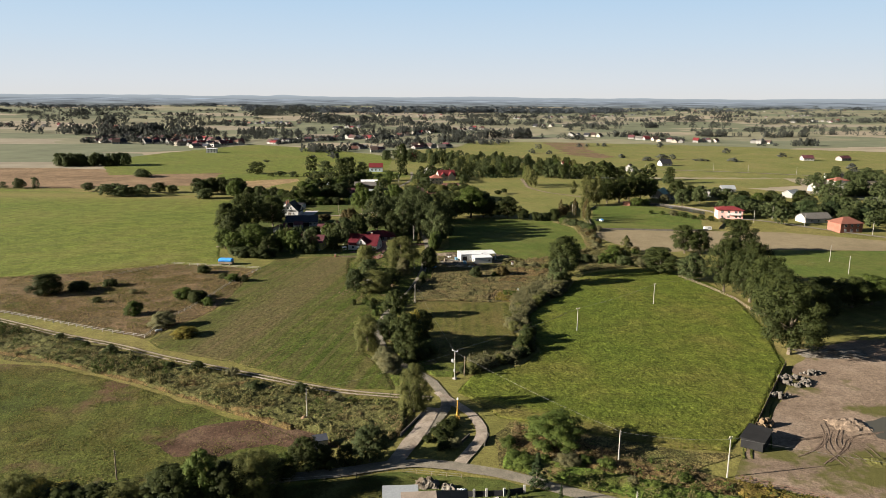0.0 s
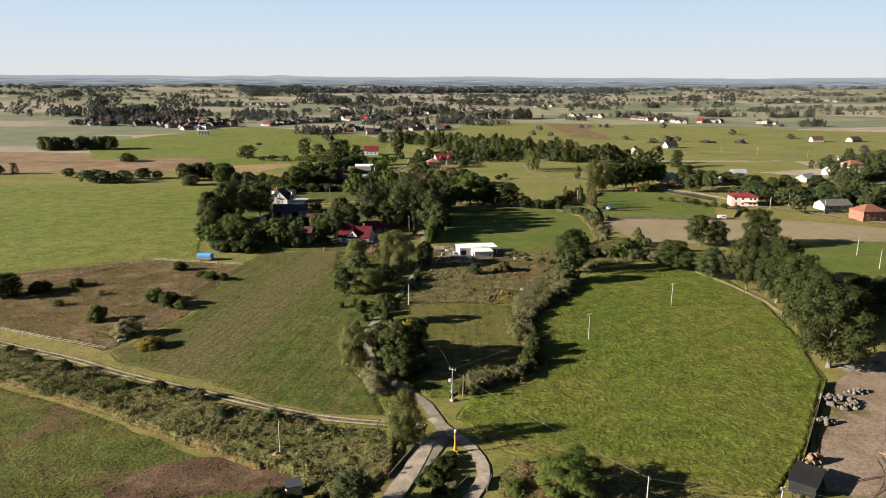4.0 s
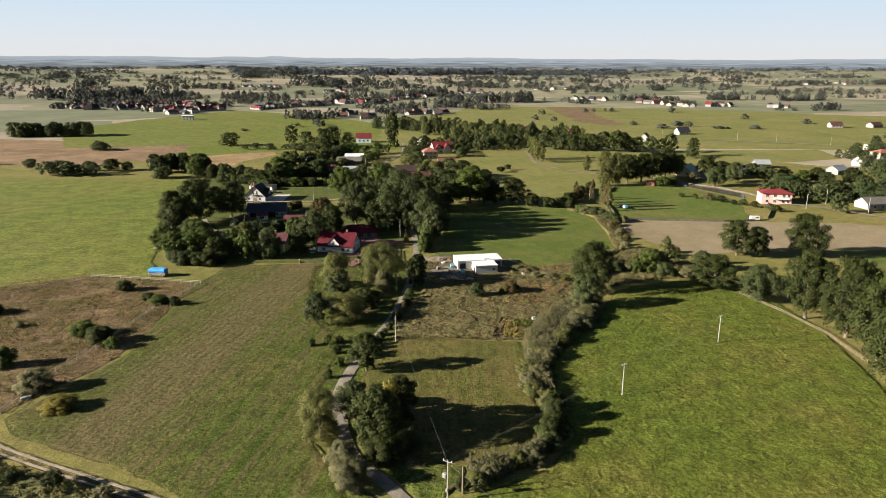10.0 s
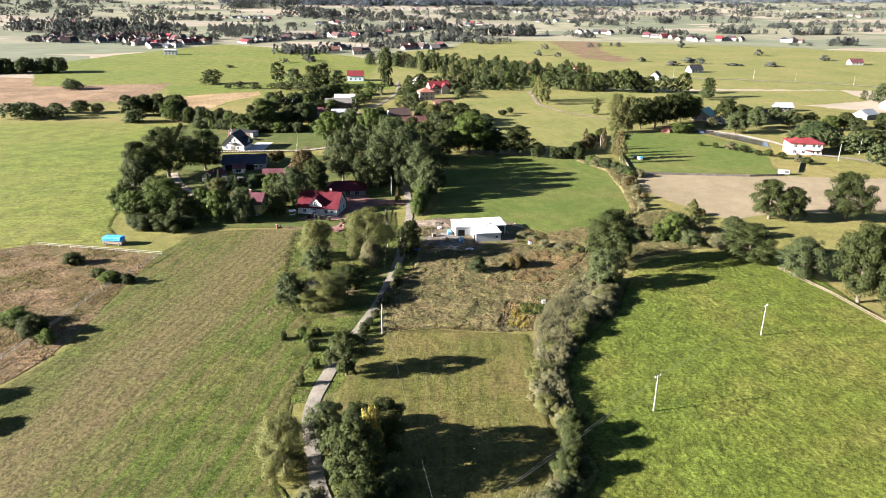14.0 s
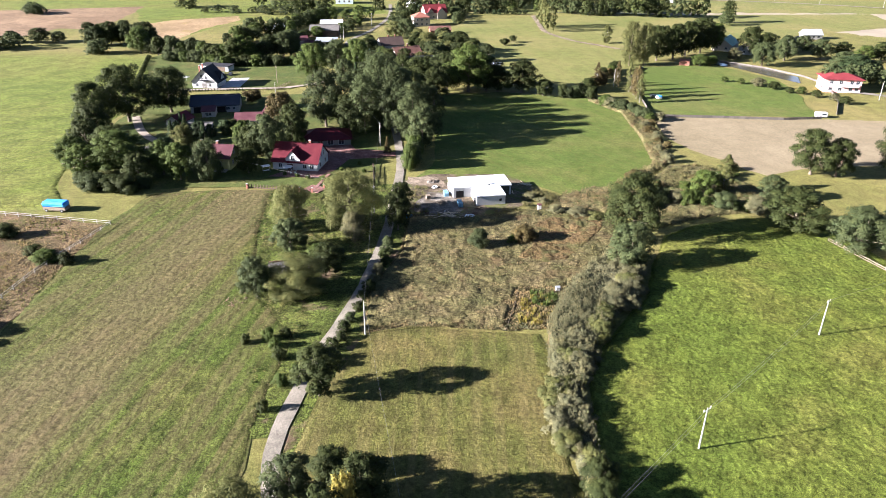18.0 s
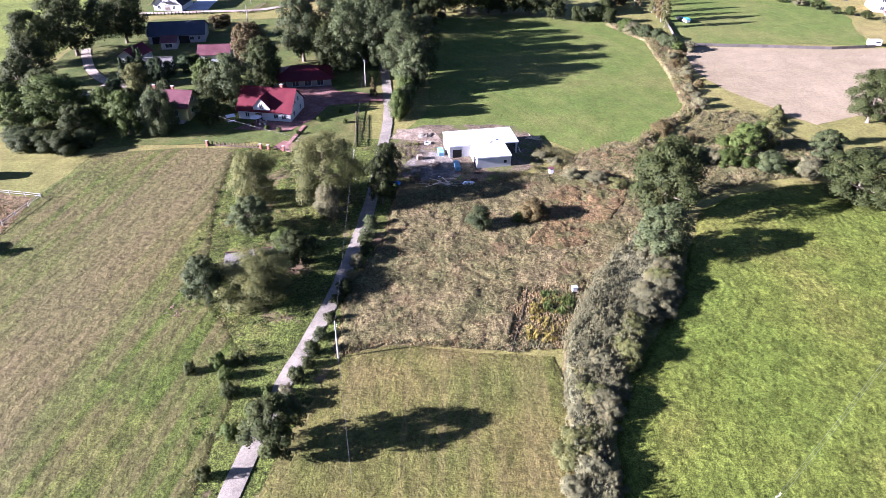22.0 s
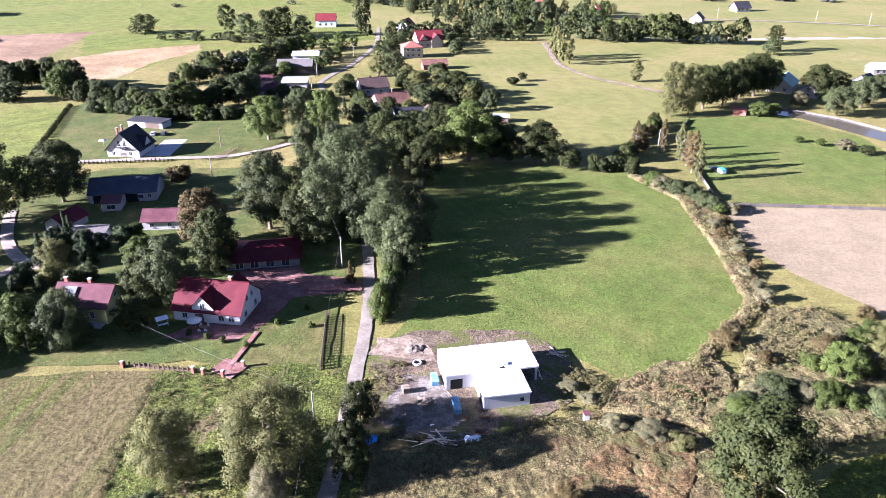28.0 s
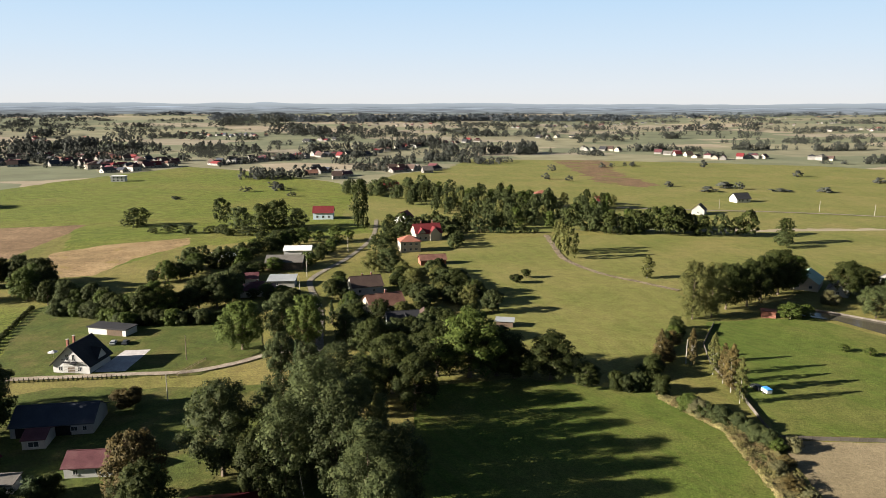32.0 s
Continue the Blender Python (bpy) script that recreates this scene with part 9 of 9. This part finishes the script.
sward("weeds", "matted grey-green brush of the field hedge", "weeds", BAND, 0.34, 1.0, M_HEDGEBRUSH, ((6.0, 0.45), (2.0, 0.42), (0.8, 0.13)), seed=54, base=1.1, taper=5)
sward("weeds", "tangled brush along the field edge", "weeds", BACKH, 0.40, 0.9, M_DRYBRUSH, ((4.0, 0.3), (1.5, 0.4), (0.6, 0.3)), seed=62, base=0.3)
sward("weeds", "tangled brush behind the crop", "weeds", BACK2, 0.40, 0.9, M_DRYBRUSH, ((4.0, 0.3), (1.5, 0.4), (0.6, 0.3)), seed=63, base=0.33)
sward("weeds", "straw-coloured brush behind the lot", "weeds", [(34, 316), (40, 324), (50, 331), (58, 330), (52, 311), (44, 312)], 0.36, 0.8, M_DRYBRUSH, ((4.0, 0.3), (1.5, 0.4), (0.6, 0.3)), seed=64, base=0.36)
sward("weeds", "bed of bright green nettles beside the village road", "weeds", NETTLE, 0.36, 1.1, M_NETTLEBED, ((4.0, 0.3), (1.6, 0.45), (0.6, 0.25)), seed=59)
sward("weeds", "golden flowering weeds beyond the yard", "weeds", GOLD, 0.36, 1.1, M_GOLDWEED, ((4.0, 0.3), (1.6, 0.45), (0.6, 0.25)), seed=60)
sward("weeds", "rusty dry grass along the crop corner", "weeds", DRYS, 0.36, 1.0, M_REDWEED, ((4.0, 0.3), (1.6, 0.45), (0.6, 0.25)), seed=61)
sward("grass", "cut meadow with low windrows", "grass", MOWN, 0.40, 0.24, M_MOWN, ((3.0, 0.2), (1.0, 0.35), (0.45, 0.45)), (10, 2.3, 0.12), seed=55, edge=0.1077, base=0.15, taper=6)
sward("grass", "short uneven grass of the small mown field", "grass", MIDF, 0.34, 0.2, M_MIDFIELD, ((3.0, 0.2), (1.0, 0.4), (0.45, 0.4)), seed=56, edge=0.1477, base=0.18, taper=6)
sward("weeds", "rank grass and weeds at the bend of the lane", "weeds", [(-24, 200), (-14, 186), (-8, 179), (-6, 172), (-12, 172), (-16, 185), (-24, 198)], 0.34, 0.4, M_VERGE, seed=66, base=0.2)
sward("weeds", "rank grass between the lane and the hedge", "weeds", [(-2, 192), (8, 190), (6, 184), (3, 180), (-2, 180), (-8, 188), (-13, 197), (-17, 208), (-12, 205)], 0.34, 0.35, M_VERGE, seed=67, base=0.2)
sward("grass", "rippled swaths of the hay meadow", "grass", LEFTM, 0.55, 0.34, M_LEFT, ((6.0, 0.25), (1.8, 0.4), (0.8, 0.35)), (82, 4.2, 0.3), seed=65, edge=0.0377, base=0.1)
tufts("crop", "lush green leafy crop plants", "crop", CROP, 40000, 0.34, 0.24, L_CROP, 4.0, 0.40, 4, 0.6, seed=2)
tufts("weeds", "dry brown and straw-coloured weeds", "weeds", LOT, 20000, 0.3, 0.22, L_STRAW, 5.0, 0.42, seed=3)
tufts("weeds", "grey-green weeds among the dry stems", "weeds", LOT, 9000, 0.32, 0.28, L_SCRUB, 7.0, 0.5, seed=4)
tufts("grass", "mown yellow-green grass", "grass", MIDF, 9000, 0.14, 0.16, L_GRASS, 4.0, 0.45, seed=5)
tufts("grass", "ragged grass left after mowing", "grass", MOWN, 16000, 0.14, 0.16, L_GRASS, 9.0, 0.45, seed=6)
tufts("grass", "dry swaths of cut grass", "grass", MOWN, 9000, 0.12, 0.18, L_STRAW, 7.0, 0.56, seed=7)
tufts("weeds", "rank grass of the rough pasture", "weeds", ROUGHP, 12000, 0.30, 0.34, L_STRAW, 6.0, 0.5, seed=8)
tufts("grass", "green tufts in the rough pasture", "grass", ROUGHP, 4000, 0.35, 0.40, L_GRASS, 8.0, 0.6, seed=9)
tufts("grass", "grazed tufts of the pasture", "grass", PAST, 9000, 0.22, 0.26, L_GRASS, 7.0, 0.5, seed=10)
clumps("weeds", "tangled grey-green weeds along the track", "weeds", STRIP, 2200, 1.5, 1.8, L_WEED, 9.0, 0.42, seed=11)
clumps("weeds", "dry yellowish weeds along the track", "weeds", STRIP, 900, 1.2, 1.5, L_DRYWEED, 11.0, 0.52, seed=12)
clumps("weeds", "dark green weeds along the track", "weeds", STRIP, 700, 1.9, 2.0, L_FRESH, 14.0, 0.56, seed=31)
tufts("weeds", "dry grass stems along the track", "weeds", STRIP, 5000, 0.6, 0.2, L_STRAW, 6.0, 0.5, seed=12)
tufts("weeds", "pale dry stems in the field hedge", "weeds", BAND, 3500, 1.4, 0.26, L_STRAW, 5.0, 0.5, 4, 0.3, seed=18)
tufts("grass", "short grass of the shaded field", "grass", HEADF, 9000, 0.14, 0.16, L_GRASS, 7.0, 0.45, seed=19)
clumps("weeds", "dry weeds along the field edge", "weeds", BACKH, 1300, 1.0, 1.5, L_DRYWEED, 6.0, 0.45, 0.10, 81, seed=20)
clumps("weeds", "green weeds along the field edge", "weeds", BACKH, 900, 1.4, 1.8, L_WEED, 6.0, 0.5, 0.10, 81, seed=22)
clumps("weeds", "rank weeds behind the crop", "weeds", BACK2, 1100, 1.2, 1.8, L_WEED, 6.0, 0.45, 0.10, 81, seed=23)
clumps("weeds", "dry weeds behind the crop", "weeds", BACK2, 600, 0.9, 1.6, L_DRYWEED, 6.0, 0.5, 0.10, 81, seed=45)
tufts("grass", "grass of the hay meadow", "grass", LEFTM, 14000, 0.14, 0.22, L_GRASS, 12.0, 0.48, seed=24)
tufts("flowers", "yellow flowers in the vegetable bed", "flowers", [(19.5, 254.5), (22, 266), (27, 268), (28, 256)], 130, 0.6, 0.45, L_YELLOW, 2.0, 0.5, 6, seed=25)
tufts("weeds", "green leaves in the vegetable bed", "weeds", [(24, 263), (24, 268.5), (29.5, 268), (29, 262)], 160, 0.8, 0.5, L_FRESH, 2.0, 0.5, 6, seed=26)
clumps("weeds", "bright green nettles beside the village road", "weeds", NETTLE, 900, 1.1, 1.5, L_FRESH, 7.0, 0.40, seed=13)
clumps("weeds", "olive weeds beside the village road", "weeds", NETTLE, 500, 1.1, 1.5, L_WEED, 7.0, 0.5, seed=14)
clumps("weeds", "yellow flowering weeds beyond the yard", "weeds", GOLD, 500, 1.0, 1.4, L_YELLOW, 7.0, 0.45, seed=15)
clumps("weeds", "green weeds beyond the yard", "weeds", GOLD, 400, 1.0, 1.4, L_FRESH, 7.0, 0.5, seed=16)
clumps("weeds", "dry brown grass along the crop corner", "weeds", DRYS, 700, 1.0, 1.4, L_DRYWEED, 6.0, 0.42, seed=32)
clumps("weeds", "green weeds in the dry grass", "weeds", DRYS, 350, 1.2, 1.8, L_FRESH, 6.0, 0.55, seed=33)
clumps("weeds", "grey-green brush filling the field hedge", "weeds", BAND, 4400, 2.2, 1.3, L_SCRUB, 8.0, 0.2, 0.08, 132, seed=34)
clumps("weeds", "olive weeds of the overgrown lot", "weeds", LOT, 1800, 0.7, 1.3, L_WEED, 9.0, 0.45, 0.10, 81, seed=35)
clumps("weeds", "reddish dry weeds of the overgrown lot", "weeds", LOT, 900, 0.7, 1.2, L_DRYWEED, 8.0, 0.52, 0.10, 90, seed=36)
clumps("vegetables", "rows of leafy green vegetables in the front garden", "vegetables", [(-16.8, 109), (-19, 117.5), (-12.6, 117.5), (-11.5, 109)], 150, 0.6, 0.9, L_FRESH, 2.0, 0.4, seed=37)
clumps("vegetables", "row of white-leaved plants in the front garden", "vegetables", [(-19.2, 108), (-21.2, 117.6), (-19.6, 117.8), (-17.7, 108)], 90, 1.0, 0.9, L_WHITE, 3.0, 0.3, seed=38)
clumps("hedge", "yellow-green clipped row in the front garden", "hedge", [(-24.2, 108), (-27.6, 117.6), (-26.5, 117.8), (-22.9, 108)], 130, 1.2, 1.0, L_YELLOW, 3.0, 0.3, seed=39)
tufts("grass", "rough grass of the front lawn", "grass", [(-38, 105), (-32, 124), (-8, 129), (-1, 126), (-11, 119), (-10, 108)], 7000, 0.22, 0.2, L_GRASS, 5.0, 0.4, seed=40)
VERGE = [(-26, 222), (-30, 236), (-33, 252), (-41, 270), (-45, 300), (-46, 326), (-30, 328), (-15, 328), (-13.5, 310), (-15, 290), (-19.5, 262), (-23, 245), (-25.5, 230)]
clumps("weeds", "lush green weeds between the meadow and the lane", "weeds", VERGE, 450, 0.45, 1.2, L_FRESH, 8.0, 0.52, seed=41)
clumps("weeds", "olive weeds between the meadow and the lane", "weeds", VERGE, 900, 0.45, 1.2, L_WEED, 7.0, 0.5, seed=42)
clumps("weeds", "green weeds round the building site", "weeds", [(-6, 311), (-6, 332), (1, 330), (0, 320), (2, 312), (12, 309), (30, 317), (31, 313), (20, 308), (2, 307)], 500, 0.7, 1.2, L_WEED, 4.0, 0.5, seed=43)
clumps("weeds", "pink-brown withered weeds by the meadow edge", "weeds", [(-41, 262), (-37, 261), (-36, 268), (-41, 268)], 45, 0.4, 0.9, L_PINK, 4.0, 0.45, seed=44)
clumps("weeds", "tall pale weeds beside the new building", "weeds", [(28, 316), (28, 326), (33, 328), (38, 322), (37, 316)], 260, 1.0, 1.3, L_WEED, 4.0, 0.4, seed=46)
clumps("weeds", "straw-coloured weeds behind the lot", "weeds", [(36, 318), (40, 324), (50, 330), (57, 329), (52, 312), (44, 312)], 420, 1.0, 1.4, L_DRYWEED, 5.0, 0.42, seed=47)
